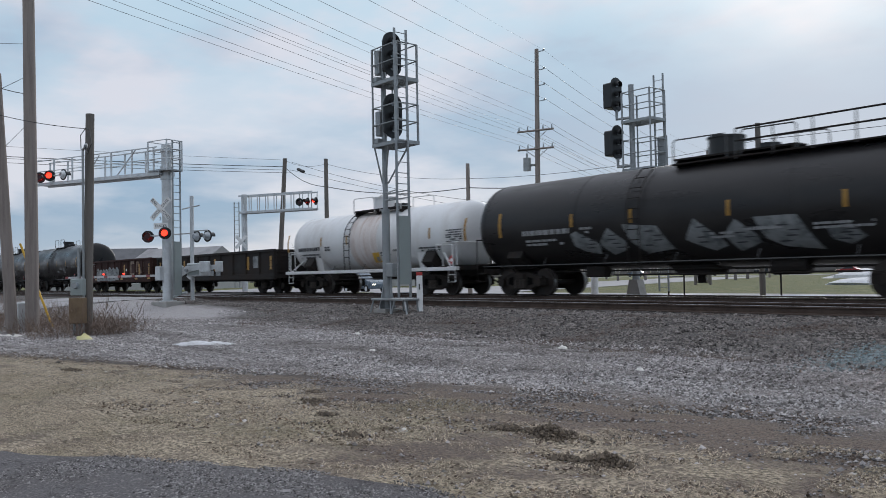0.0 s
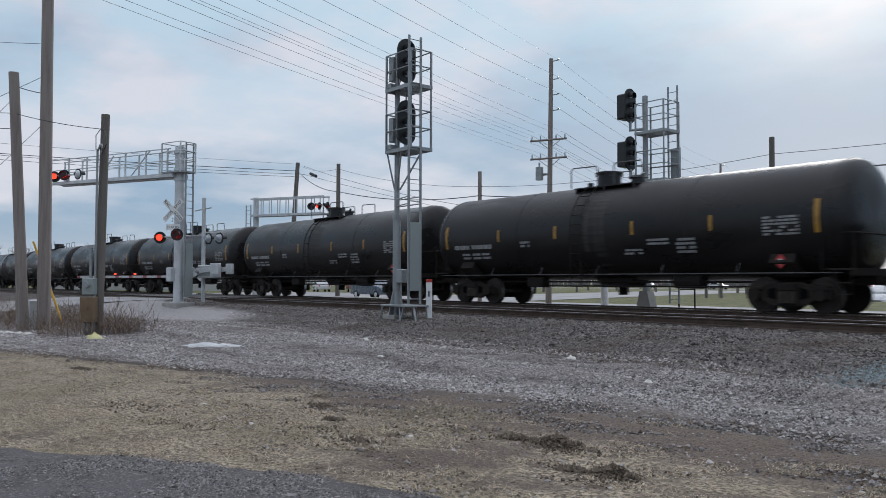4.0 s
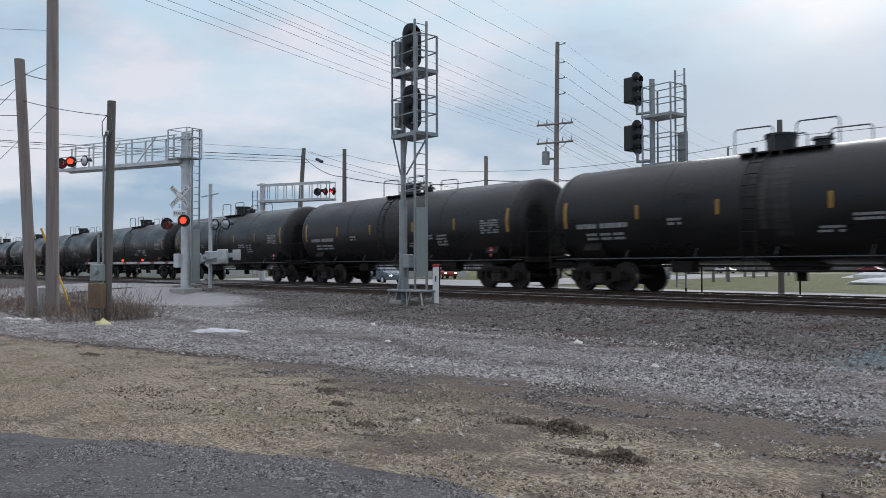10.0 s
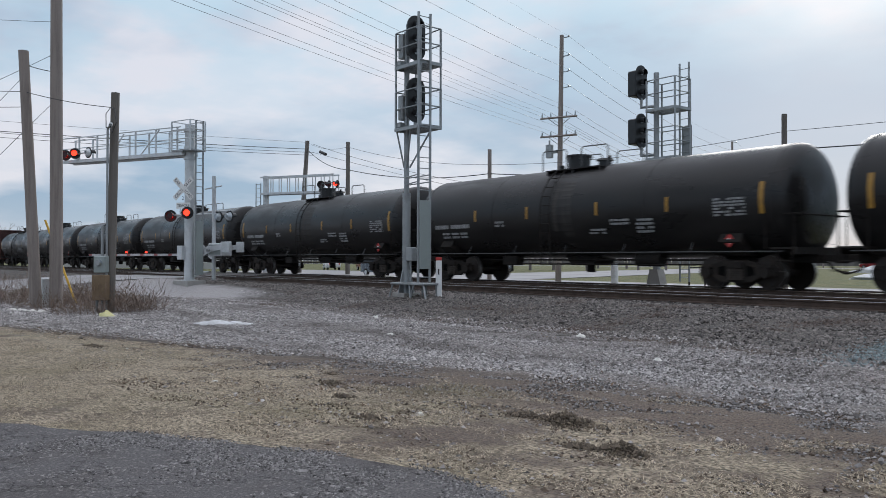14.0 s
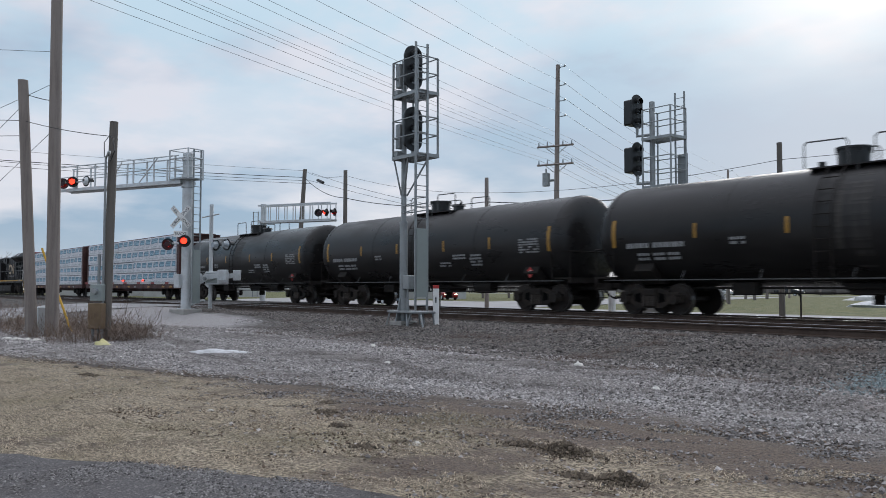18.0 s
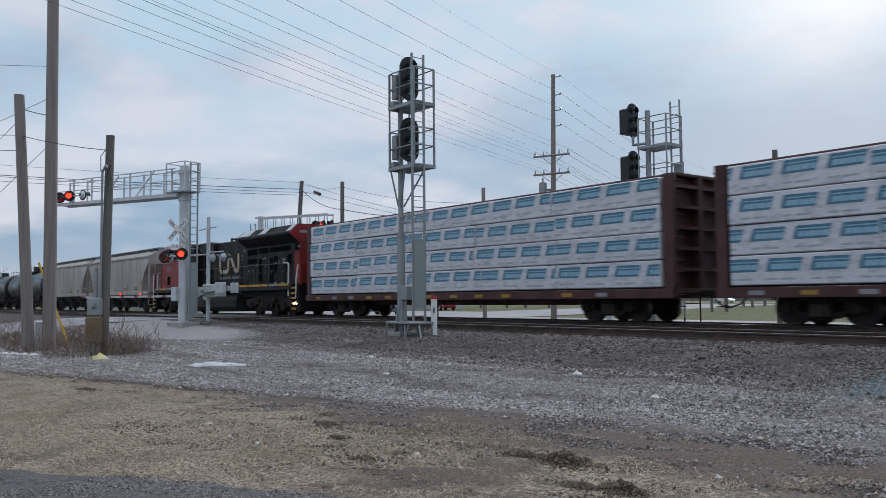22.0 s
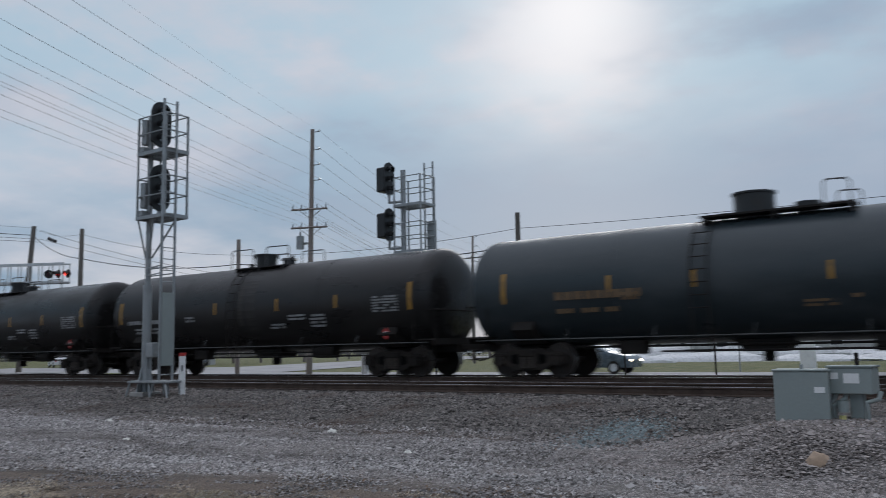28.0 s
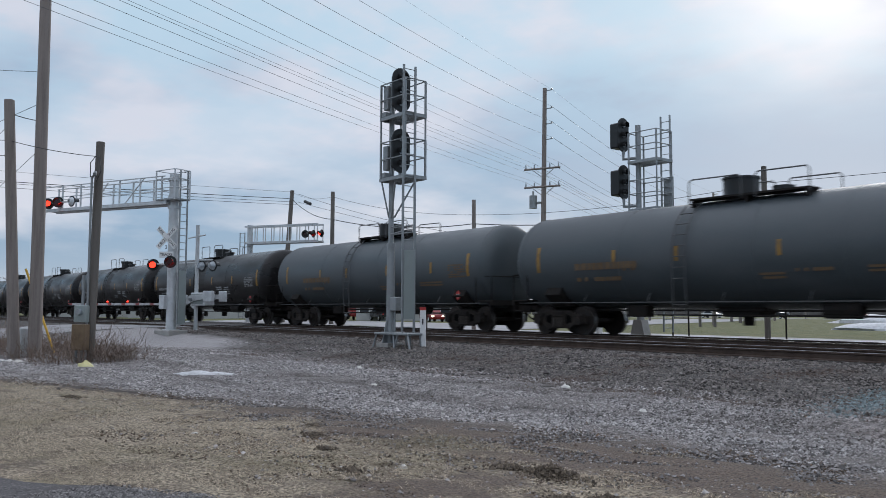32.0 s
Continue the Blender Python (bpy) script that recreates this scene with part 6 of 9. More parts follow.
car_between(beam, -327.85, -350.35)
car_between(centerbeam("brown centre-beam car stacked with wrapped lumber packs", 22.75, 8), -350.35, -373.1)
car_between(locomotive("red-nosed black diesel locomotive with cream markings", 21.3), -373.0, -394.3)
hop = hopper("weathered grey covered hopper car", 16.2, 9)
car_between(hop, -394.3, -409.4, 16.2)
car_between(hopper("weathered grey covered hopper car with short body", 16.2, 19), -409.4, -424.95, 16.2)
car_between(tank_car("blue-black tank car with orange stencils", M_TANK_BLUE, TANK_D, seed=10, orange=True, placard=False, hoops=True), -424.95, -442.0, TANK_D)
grey = tank_car("faded blue-grey tank car with orange stencils", M_TANK_GREY, seed=12, orange=True, placard=False, band=M_TANK_GREY)
squeeze(grey, TANK_L / TANK_D)
for k in range(10):
    c = grey if k == 3 else copy_thing(grey if k == 4 else tank_a, pose(0, 0, 0))
    car_between(c, -442.0 - TANK_L * k, -442.0 - TANK_L * (k + 1))

# ---------------------------------------------------------------- railway signals
def color_light(parent, at, facing, name="signal_head", deep=0.20, wide=0.22):
    """A tall black three-lamp head with a rounded target; facing: the turn of its front about z (degrees)."""
    m = pose(*at, 0, 0, facing)
    bm = B()
    n = 20
    out = []
    w, hh = 0.31, 0.65
    for i in range(n + 1):
        a = math.pi * i / n
        out.append((w * math.cos(a), hh - w + w * math.sin(a)))
    out += [(-w * math.cos(math.pi * i / n), -hh + w - w * math.sin(math.pi * i / n)) for i in range(n + 1)]
    prism(bm, out, "y", -0.02, 0.02)
    head = part(name, bm, M_SIGNAL, parent, "black three-aspect signal head", m)
    bm = B()
    box(bm, -wide, wide, 0.02, 0.02 + deep, -0.50, 0.45, 0.04)
    part("lamp_case", bm, M_SIGNAL, head)
    for z in (0.38, 0.0, -0.38):
        bm = B()
        seg = 14
        for i in range(seg):
            a0, a1 = math.radians(-30 + 240 * i / seg), math.radians(-30 + 240 * (i + 1) / seg)
            r = 0.13
            vs = [bm.verts.new(p) for p in ((r * math.cos(a0), -0.02, z + r * math.sin(a0)), (r * math.cos(a1), -0.02, z + r * math.sin(a1)),
                                            (r * math.cos(a1), -0.20, z - 0.02 + r * math.sin(a1)), (r * math.cos(a0), -0.20, z - 0.02 + r * math.sin(a0)))]
            bm.faces.new(vs)
        bmesh.ops.remove_doubles(bm, verts=bm.verts[:], dist=0.0005)
        bmesh.ops.solidify(bm, geom=bm.faces[:], thickness=0.006)
        part("hood", bm, M_SIGNAL, head)
        part("lens", rod(B(), (0, -0.025, z), (0, -0.045, z), 0.10, 18), M_GLASSY, head)
    return head


def cage(parent, z0, half, hgt, mx, face):
    """Work platform with its rails; the platform is a grating on a frame."""
    bm = B()
    x0, x1, y0, y1 = half
    for i in range(9):
        y = y0 + (y1 - y0) * i / 8
        box(bm, x0, x1, y - 0.012, y + 0.012, z0 - 0.03, z0)
    for i in range(9):
        x = x0 + (x1 - x0) * i / 8
        box(bm, x - 0.012, x + 0.012, y0, y1, z0 - 0.03, z0 - 0.004)
    for e in ((x0 - 0.03, x1 + 0.03, y0 - 0.03, y0 + 0.03), (x0 - 0.03, x1 + 0.03, y1 - 0.03, y1 + 0.03), (x0 - 0.03, x0 + 0.03, y0 + 0.03, y1 - 0.03), (x1 - 0.03, x1 + 0.03, y0 + 0.03, y1 - 0.03)):
        part("platform_edge", box(B(), *e, z0 - 0.10, z0), M_GALV, parent)
    grating = part("grating", bm, M_GALV, parent, "steel grating platform")
    grating["kind"] = "stuff"
    for sx, sy in ((x0, y0), (x1, y0), (x0, y1), (x1, y1)):
        part("rail_post", box(B(), sx - 0.025, sx + 0.025, sy - 0.025, sy + 0.025, z0, z0 + hgt), M_GALV, parent)
    for z in (z0 + hgt * 0.52, z0 + hgt):
        for a, b in (((x0, y0), (x1, y0)), ((x0, y1), (x1, y1)), ((x0, y0), (x0, y1)), ((x1, y0), (x1, y1))):
            part("guard_rail", rod(B(), (*a, z), (*b, z), 0.02, 6), M_GALV, parent)


def ladder(parent, x, y0, y1, z0, z1, along="y", rung=0.305, name="ladder"):
    bm = B()
    ends = ((x, y0), (x, y1)) if along == "y" else ((y0, x), (y1, x))
    for ex, ey in ends:
        box(bm, ex - 0.022, ex + 0.022, ey - 0.03, ey + 0.03, z0, z1)
    z = z0 + 0.15
    while z < z1 - 0.05:
        rod(bm, (*ends[0], z), (*ends[1], z), 0.013, 6)
        z += rung
    return part(name, bm, M_GALV, parent)


def signal_mast_near():
    bx, by = -19.67, 14.09
    z = gz(bx, by)
    # local frame: -y towards the lot, x along the rails
    t = thing("signal_mast", "grey steel signal mast with two signal heads, platforms and ladder", "railway signal", m=pose(bx, by, z))
    part("footing", box(B(), -0.3, 0.3, -0.3, 0.3, -0.2, 0.10, 0.02), M_CONCRETE, t)
    bm = B()
    rod(bm, (0, 0, 0.05), (0, 0, 2.95), 0.118, 20)
    rod(bm, (0, 0, 2.95), (0, 0, 7.75), 0.078, 20)
    rod(bm, (0, 0, 2.90), (0, 0, 3.00), 0.125, 20)
    prism(bm, [(-0.30, 0.05), (0.30, 0.05), (0.14, 0.75), (-0.14, 0.75)], "y", -0.02, 0.02)
    prism(bm, [(-0.30, 0.05), (0.30, 0.05), (0.14, 0.75), (-0.14, 0.75)], "x", -0.02, 0.02)
    part("mast", bm, M_GALV, t, smooth=True)
    # the cage sits on the mast's right-hand side
    c = (-0.10, 1.10, -0.32, 0.40)
    for z0, hh in ((4.88, 1.05), (6.68, 0.98)):
        cage(t, z0, c, hh, 0, 0)
    for sx, sy in ((c[0], c[2]), (c[1], c[2]), (c[0], c[3]), (c[1], c[3])):
        part("corner_post", box(B(), sx - 0.02, sx + 0.02, sy - 0.02, sy + 0.02, 5.9, 6.68), M_GALV, t)
    bm = B()
    rod(bm, (-0.08, -0.30, 4.80), (-0.05, -0.05, 3.75), 0.028, 6)
    rod(bm, (0.62, -0.30, 4.80), (0.08, -0.05, 3.75), 0.028, 6)
    rod(bm, (0.62, 0.40, 4.80), (0.08, 0.05, 3.75), 0.028, 6)
    part("brace", bm, M_GALV, t)
    ladder(t, 1.16, -0.43, -0.02, 0.42, 8.00, "y")
    bm = B()
    for zz in (3.25, 3.45):
        rod(bm, (0.08, -0.08, zz), (1.15, -0.42, zz), 0.018, 6)
        rod(bm, (0.08, 0.05, zz), (1.15, -0.03, zz), 0.018, 6)
    part("ladder_bracket", bm, M_GALV, t)
    part("climb_guard", box(B(), 1.185, 1.205, -0.41, -0.04, 0.80, 2.72, 0.004), M_CASE, t, "grey-green sheet locked over the ladder")
    # step frame at the foot
    bm = B()
    box(bm, -0.34, 1.28, -0.34, 0.20, 0.34, 0.40, 0.01)
    for x, dx in ((-0.3, 0.06), (0.55, -0.06), (1.22, -0.10), (0.75, 0.06)):
        part("platform_leg", rod(B(), (x, -0.28, 0.34), (x - dx * 2, -0.34, -0.12), 0.03, 6), M_GALV, t)
        part("platform_leg", rod(B(), (x, 0.15, 0.34), (x, 0.2, -0.12), 0.025, 6), M_GALV, t)
    part("foot_platform", bm, M_GALV, t)
    part("junction_box", box(B(), 0.12, 0.42, -0.12, 0.08, 1.02, 1.42, 0.02), M_GALV, t)
    bm = B()
    rod(bm, (0.22, 0.0, 0.1), (0.22, 0.0, 1.02), 0.025, 8)
    part("conduit", bm, M_GALV, t)
    for zz in (5.55, 7.35):
        part("relay_case", box(B(), -0.20, 0.02, -0.18, 0.14, zz - 0.40, zz + 0.32, 0.02), M_GALV, t)
        part("head_bracket", rod(B(), (0.08, 0, zz - 0.62), (0.42, 0.0, zz - 0.62), 0.04, 8), M_GALV, t)
        part("head_stem", rod(B(), (0.42, 0.0, zz - 0.65), (0.42, 0.0, zz - 0.4), 0.05, 8), M_GALV, t)
        color_light(t, (0.45, 0.0, zz + 0.12), 88)
        part("cable_box", box(B(), -0.16, 0.10, -0.32, -0.10, zz - 0.66, zz - 0.50, 0.02), M_GALV, t)
    return t


signal_mast_near()


def signal_mast_far():
    bx, by = -19.05, 24.96
    z = 0.18
    t = thing("signal_mast", "grey steel signal mast with two bracketed black heads", "railway signal", m=pose(bx, by, z))
    bm = B()
    prism(bm, [(-0.46, -0.2), (0.46, -0.2), (0.17, 0.95), (-0.17, 0.95)], "y", -0.2, 0.2)
    part("footing", bm, M_CONCRETE, t, "tapered concrete footing")
    bm = B()
    rod(bm, (0, 0, 0.9), (0, 0, 3.0), 0.14, 18)
    rod(bm, (0, 0, 3.0), (0, 0, 8.2), 0.10, 18)
    part("mast", bm, M_GALV, t, smooth=True)
    c = (-0.12, 1.12, -0.42, 0.48)
    for z0, hh in ((5.02, 1.05), (6.80, 1.05)):
        cage(t, z0, c, hh, 0, 0)
    for sx, sy in ((c[0], c[2]), (c[1], c[2]), (c[0], c[3]), (c[1], c[3])):
        part("corner_post", box(B(), sx - 0.02, sx + 0.02, sy - 0.02, sy + 0.02, 6.05, 6.8), M_GALV, t)
    ladder(t, 0.55, 0.62, 1.02, 0.5, 8.50, "x")
    bm = B()
    rod(bm, (0.45, 0.5, 4.95), (0.05, 0.05, 3.9), 0.03, 6)
    rod(bm, (0.0, 0.05, 3.3), (0.9, 0.6, 3.3), 0.022, 6)
    rod(bm, (0.0, 0.05, 1.8), (0.9, 0.6, 1.8), 0.022, 6)
    part("brace", bm, M_GALV, t)
    part("climb_guard", box(B(), 0.68, 1.12, 0.58, 0.60, 5.1, 6.2, 0.01), M_GALV, t)
    for zz in (5.95, 7.75):
        bm = B()
        path_rod(bm, [(0, 0, zz - 0.78), (-0.55, -0.18, zz - 0.78), (-0.55, -0.18, zz - 0.45)], 0.06, 10)
        part("head_bracket", bm, M_GALV, t)
        color_light(t, (-0.55, -0.18, zz + 0.15), 90, deep=0.42, wide=0.27)
    return t


signal_mast_far()


# ---------------------------------------------------------------- level crossing warning gear
BLINKERS = []
NEAR_A, NEAR_B, FAR_A, FAR_B = (6.42, 1), (6.42, 0), (6.15, 1), (6.15, 0)      # start of the lit half, side


def flasher(parent, at, turn, lit, name="flasher", blink=None):
    """Round red lamp with a black backboard and hood. Its front looks along -y before the turn."""
    m = pose(*at, 0, 0, turn)
    bm = B()
    rod(bm, (0, 0.0, 0), (0, 0.025, 0), 0.26, 28)
    f = part(name, bm, M_SIGNAL, parent, "lit red flasher" if lit else "dark flasher lamp", m)
    part("lamp_body", rod(B(), (0, 0.025, 0), (0, 0.16, 0), 0.15, 18, 0.08), M_SIGNAL, f)
    bm = B()
    seg = 12
    for i in range(seg):
        a0, a1 = math.radians(-10 + 200 * i / seg), math.radians(-10 + 200 * (i + 1) / seg)
        r = 0.165
        vs = [bm.verts.new(p) for p in ((r * math.cos(a0), 0, r * math.sin(a0)), (r * math.cos(a1), 0, r * math.sin(a1)),
                                        (r * math.cos(a1), -0.28, r * math.sin(a1)), (r * math.cos(a0), -0.28, r * math.sin(a0)))]
        bm.faces.new(vs)
    bmesh.ops.remove_doubles(bm, verts=bm.verts[:], dist=0.0005)
    bmesh.ops.solidify(bm, geom=bm.faces[:], thickness=0.006)
    part("hood", bm, M_SIGNAL, f)
    part("lens", rod(B(), (0, -0.004, 0), (0, -0.02, 0), 0.15, 24), M_LENS_DARK, f)
    if not blink:
        return f
    # turning disc: red lamp on one face, dark on the other
    bm = B()
    rod(bm, (0, -0.006, 0), (0, 0.0, 0), 0.135, 24)
    rod(bm, (0, 0.001, 0), (0, 0.007, 0), 0.135, 24, mi=1)
    disc = part("lamp_disc", bm, (M_RED_GLOW, M_LENS_DARK), f, "glowing red lamp disc", pose(0, -0.15, 0))
    BLINKERS.append((disc, blink[0], blink[1]))
    return f


def crossbuck(parent, at, turn, lettered=True):
    m = pose(*at, 0, 0, turn)
    frame_ob = part("crossbuck", rod(B(), (0, 0.0, 0), (0, 0.05, 0), 0.06, 10), M_GALV, parent, "white crossbuck sign", m)
    for a, y, txt in ((45, 0.0, "RAIL     ROAD"), (-45, -0.012, "CROS   SING")):
        mm = pose(0, y, 0, 0, a, 0)
        part("board", box(B(), -0.61, 0.61, -0.01, 0.0, -0.115, 0.115), M_WHITE, frame_ob, m=mm)
        if lettered:
            words("lettering", txt, 0.19, M_LETTER_DARK, frame_ob, mm @ pose(0, -0.014, 0, 90, 0, 0))
    if lettered:
        part("plate", box(B(), -0.34, 0.34, -0.01, 0.0, -0.86, -0.60), M_WHITE, frame_ob)
        words("lettering", "2", 0.22, M_LETTER_DARK, frame_ob, pose(0, -0.03, -0.42, 90, 0, 0))
        words("lettering", "TRACKS", 0.16, M_LETTER_DARK, frame_ob, pose(0, -0.014, -0.73, 90, 0, 0))


def cantilever_near():
    bx, by, z = -35.0, 13.5, 0.50
    turn = 17.7            # local -x runs along the arm, -y looks down the approach
    t = thing("crossing_cantilever", "grey cantilever level-crossing signal with walkway, crossbuck and lit flashers", "crossing signal", m=pose(bx, by, z, 0, 0, turn))
    part("footing", box(B(), -0.5, 0.5, -0.5, 0.5, -0.4, 0.05, 0.03), M_CONCRETE, t)
    bm = B()
    rod(bm, (0, 0, 0), (0, 0, 6.8), 0.22, 24)
    rod(bm, (0, 0, 0), (0, 0, 0.08), 0.36, 24)
    for zz in (5.3, 5.72, 6.5):
        rod(bm, (0, 0, zz), (0, 0, zz + 0.12), 0.27, 24)
    part("mast", bm, M_SILVER, t, smooth=True)
    L = 9.3
    bm = prism(B(), [(-L, 5.66), (0, 5.46), (0, 5.62), (-L, 5.80)], "y", -0.42, -0.30)
    part("arm_chord", bm, M_SILVER, t)
    part("arm_chord", prism(B(), [(-L, 5.66), (0, 5.46), (0, 5.62), (-L, 5.80)], "y", 0.30, 0.42), M_SILVER, t)
    for y in (-0.36, 0.36):
        part("hand_rail", rod(B(), (-L, y, 6.88), (-0.2, y, 6.70), 0.028, 6), M_SILVER, t)
        part("hand_rail", rod(B(), (-L, y, 6.36), (-0.2, y, 6.18), 0.022, 6), M_SILVER, t)
    for i in range(7):
        x = -L + 0.1 + i * (L - 0.5) / 6
        z0 = 5.78 - 0.20 * (x + L) / L
        for y in (-0.36, 0.36):
            part("rail_post", box(B(), x - 0.03, x + 0.03, y - 0.03, y + 0.03, z0, z0 + 1.10), M_SILVER, t)
        part("cross_tie", box(B(), x - 0.03, x + 0.03, -0.36, 0.36, z0 - 0.08, z0 - 0.02), M_SILVER, t)
    for x0, x1 in ((-5.4, -4.2), (-3.0, -1.6)):
        part("diagonal", rod(B(), (x0, -0.36, 5.62), (x1, -0.36, 6.72), 0.03, 6), M_SILVER, t)
    part("walkway", prism(B(), [(-L, 5.72), (-0.2, 5.52), (-0.2, 5.55), (-L, 5.75)], "y", -0.28, 0.28), M_GALV, t)
    # basket round the mast's head, ladder
    for z0 in (6.15, 6.55, 6.93):
        bm = B()
        for a, b in (((-0.6, -0.5), (0.62, -0.5)), ((0.62, -0.5), (0.62, 0.3)), ((-0.6, 0.3), (0.62, 0.3)), ((-0.6, -0.5), (-0.6, 0.3))):
            rod(bm, (*a, z0), (*b, z0), 0.022, 6)
        part("guard_rail", bm, M_SILVER, t)
    for sx, sy in ((-0.6, -0.5), (0.62, -0.5), (-0.6, 0.3), (0.62, 0.3)):
        part("rail_post", box(B(), sx - 0.025, sx + 0.025, sy - 0.025, sy + 0.025, 5.62, 6.93), M_SILVER, t)
    part("platform", box(B(), -0.6, 0.62, -0.5, 0.3, 5.63, 5.69), M_GALV, t)
    ladder(t, 0.50, -0.10, 0.29, 0.3, 6.95, "y")
    part("climb_guard", box(B(), 0.53, 0.55, -0.08, 0.27, 0.3, 2.6), M_CASE, t)
    crossbuck(t, (0.10, -0.42, 4.0), 18)
    bm = B()
    rod(bm, (-0.75, -0.3, 2.88), (0.4, -0.3, 2.88), 0.04, 8)
    rod(bm, (0, 0, 2.88), (0, -0.3, 2.88), 0.05, 8)
    part("lamp_bracket", bm, M_SILVER, t)
    flasher(t, (-0.75, -0.42, 2.85), 40, True, blink=NEAR_A)
    flasher(t, (0.40, -0.45, 2.95), 40, False, blink=NEAR_B)
    bm = B()
    rod(bm, (-8.7, -0.45, 6.05), (-6.9, -0.45, 6.05), 0.04, 8)
    rod(bm, (-7.8, -0.45, 6.05), (-7.8, -0.4, 5.7), 0.04, 8)
    part("lamp_bracket", bm, M_SILVER, t)
    flasher(t, (-8.55, -0.58, 6.02), 45, True, blink=NEAR_A)
    flasher(t, (-7.75, -0.58, 6.05), 45, False, blink=NEAR_B)
    fb = flasher(t, (-6.9, -0.40, 6.05), 180, False)
    bm = rod(B(), (-6.9, -0.56, 6.05), (-6.9, -0.40, 6.05), 0.12, 18, 0.22)
    part("lamp_back", bm, M_SILVER, t, "pale back of a flasher")
    part("control_box", box(B(), -0.32, 0.0, -0.42, -0.2, 0.95, 1.55, 0.02), M_SILVER, t)
    return t


cantilever_near()


def gate_near():
    """Gate mechanism on its own post, with the lowered arm and the back of a second flasher pair."""
    bx, by, z = -35.05, 14.62, 0.55
    t = thing("crossing_gate", "lowered red and white level-crossing gate arm with red tip lights", "crossing gate", m=pose(bx, by, z, 0, 0, 17.7))
    bm = B()
    rod(bm, (0, 0, 0), (0, 0, 4.6), 0.085, 16)
    rod(bm, (-0.6, 0, 4.05), (0.5, 0, 4.15), 0.03, 8)
    rod(bm, (-1.5, 0, 2.95), (0.0, 0, 2.95), 0.03, 8)
    part("post", bm, M_SILVER, t, smooth=True)
    part("mechanism", box(B(), 0.02, 0.92, -0.35, 0.25, 1.05, 1.62, 0.04), M_SILVER, t)
    bm = B()
    prism(bm, [(-0.75, 0.85), (-0.2, 1.05), (-0.1, 1.5), (-0.3, 1.55), (-0.8, 1.05)], "y", -0.5, -0.38)
    part("counterweight", box(B(), 1.02, 1.55, -0.52, -0.34, 1.22, 1.68, 0.02), M_SILVER, t, "grey gate counterweight")
    part("counterweight", box(B(), 1.10, 1.50, 0.28, 0.42, 1.22, 1.68, 0.02), M_SILVER, t, "grey gate counterweight")
    part("counterweight_arm", bm, M_SILVER, t)
    for y in (-0.42, 0.32):
        part("counterweight_arm", prism(B(), [(1.45, 1.56), (1.45, 1.40), (0.3, 1.25), (-0.55, 0.92), (-0.75, 1.06), (0.1, 1.50)], "y", y - 0.03, y + 0.03), M_SILVER, t)
    part("mechanism_door", box(B(), 0.10, 0.84, -0.365, -0.35, 1.12, 1.55, 0.006), M_CASE, t)
    part("hinge_shaft", rod(B(), (0.2, -0.55, 1.32), (0.2, 0.45, 1.32), 0.07, 12), M_GALV, t)
    n = 16
    L = 8.2
    for i in range(n):
        x0, x1 = -0.6 - L * (i + (0.25 if i % 2 else 0)) / n, -0.6 - L * (i + (0.75 if i % 2 else 1.25)) / n
        x0 = x0 if i % 2 or i == 0 else x0 + L * 0.25 / n
        part("arm_band", box(B(), x1, x0, -0.48, -0.44, 1.07, 1.17), M_GATE_RED if i % 2 else M_GATE_WHITE, t)
    for x in (-5.6, -4.1):
        part("tip_light", rod(B(), (x, -0.46, 1.24), (x, -0.54, 1.24), 0.036, 14), M_RED_GLOW, t, "small lit red gate light")
        part("tip_light", rod(B(), (x, -0.46, 1.24), (x, -0.40, 1.24), 0.045, 14), M_SIGNAL, t)
    for x in (0.15, 0.85):
        flasher(t, (x, 0.15, 2.8), 180, False)
        part("lamp_back", rod(B(), (x, -0.06, 2.8), (x, 0.12, 2.8), 0.10, 18, 0.20), M_GLASSY, t, "pale back of a flasher")
    part("lamp_bracket", rod(B(), (-0.1, 0.08, 3.05), (0.9, 0.08, 3.05), 0.03, 8), M_SILVER, t)
    bm = B()
    path_rod(bm, [(-0.3, -0.3, 0.35), (-1.1, -0.5, 0.0)], 0.05)
    path_rod(bm, [(0.0, -0.3, 0.35), (-0.9, -0.5, 0.3)], 0.05)
    part("strut", bm, M_SILVER, t)
    return t


gate_near()


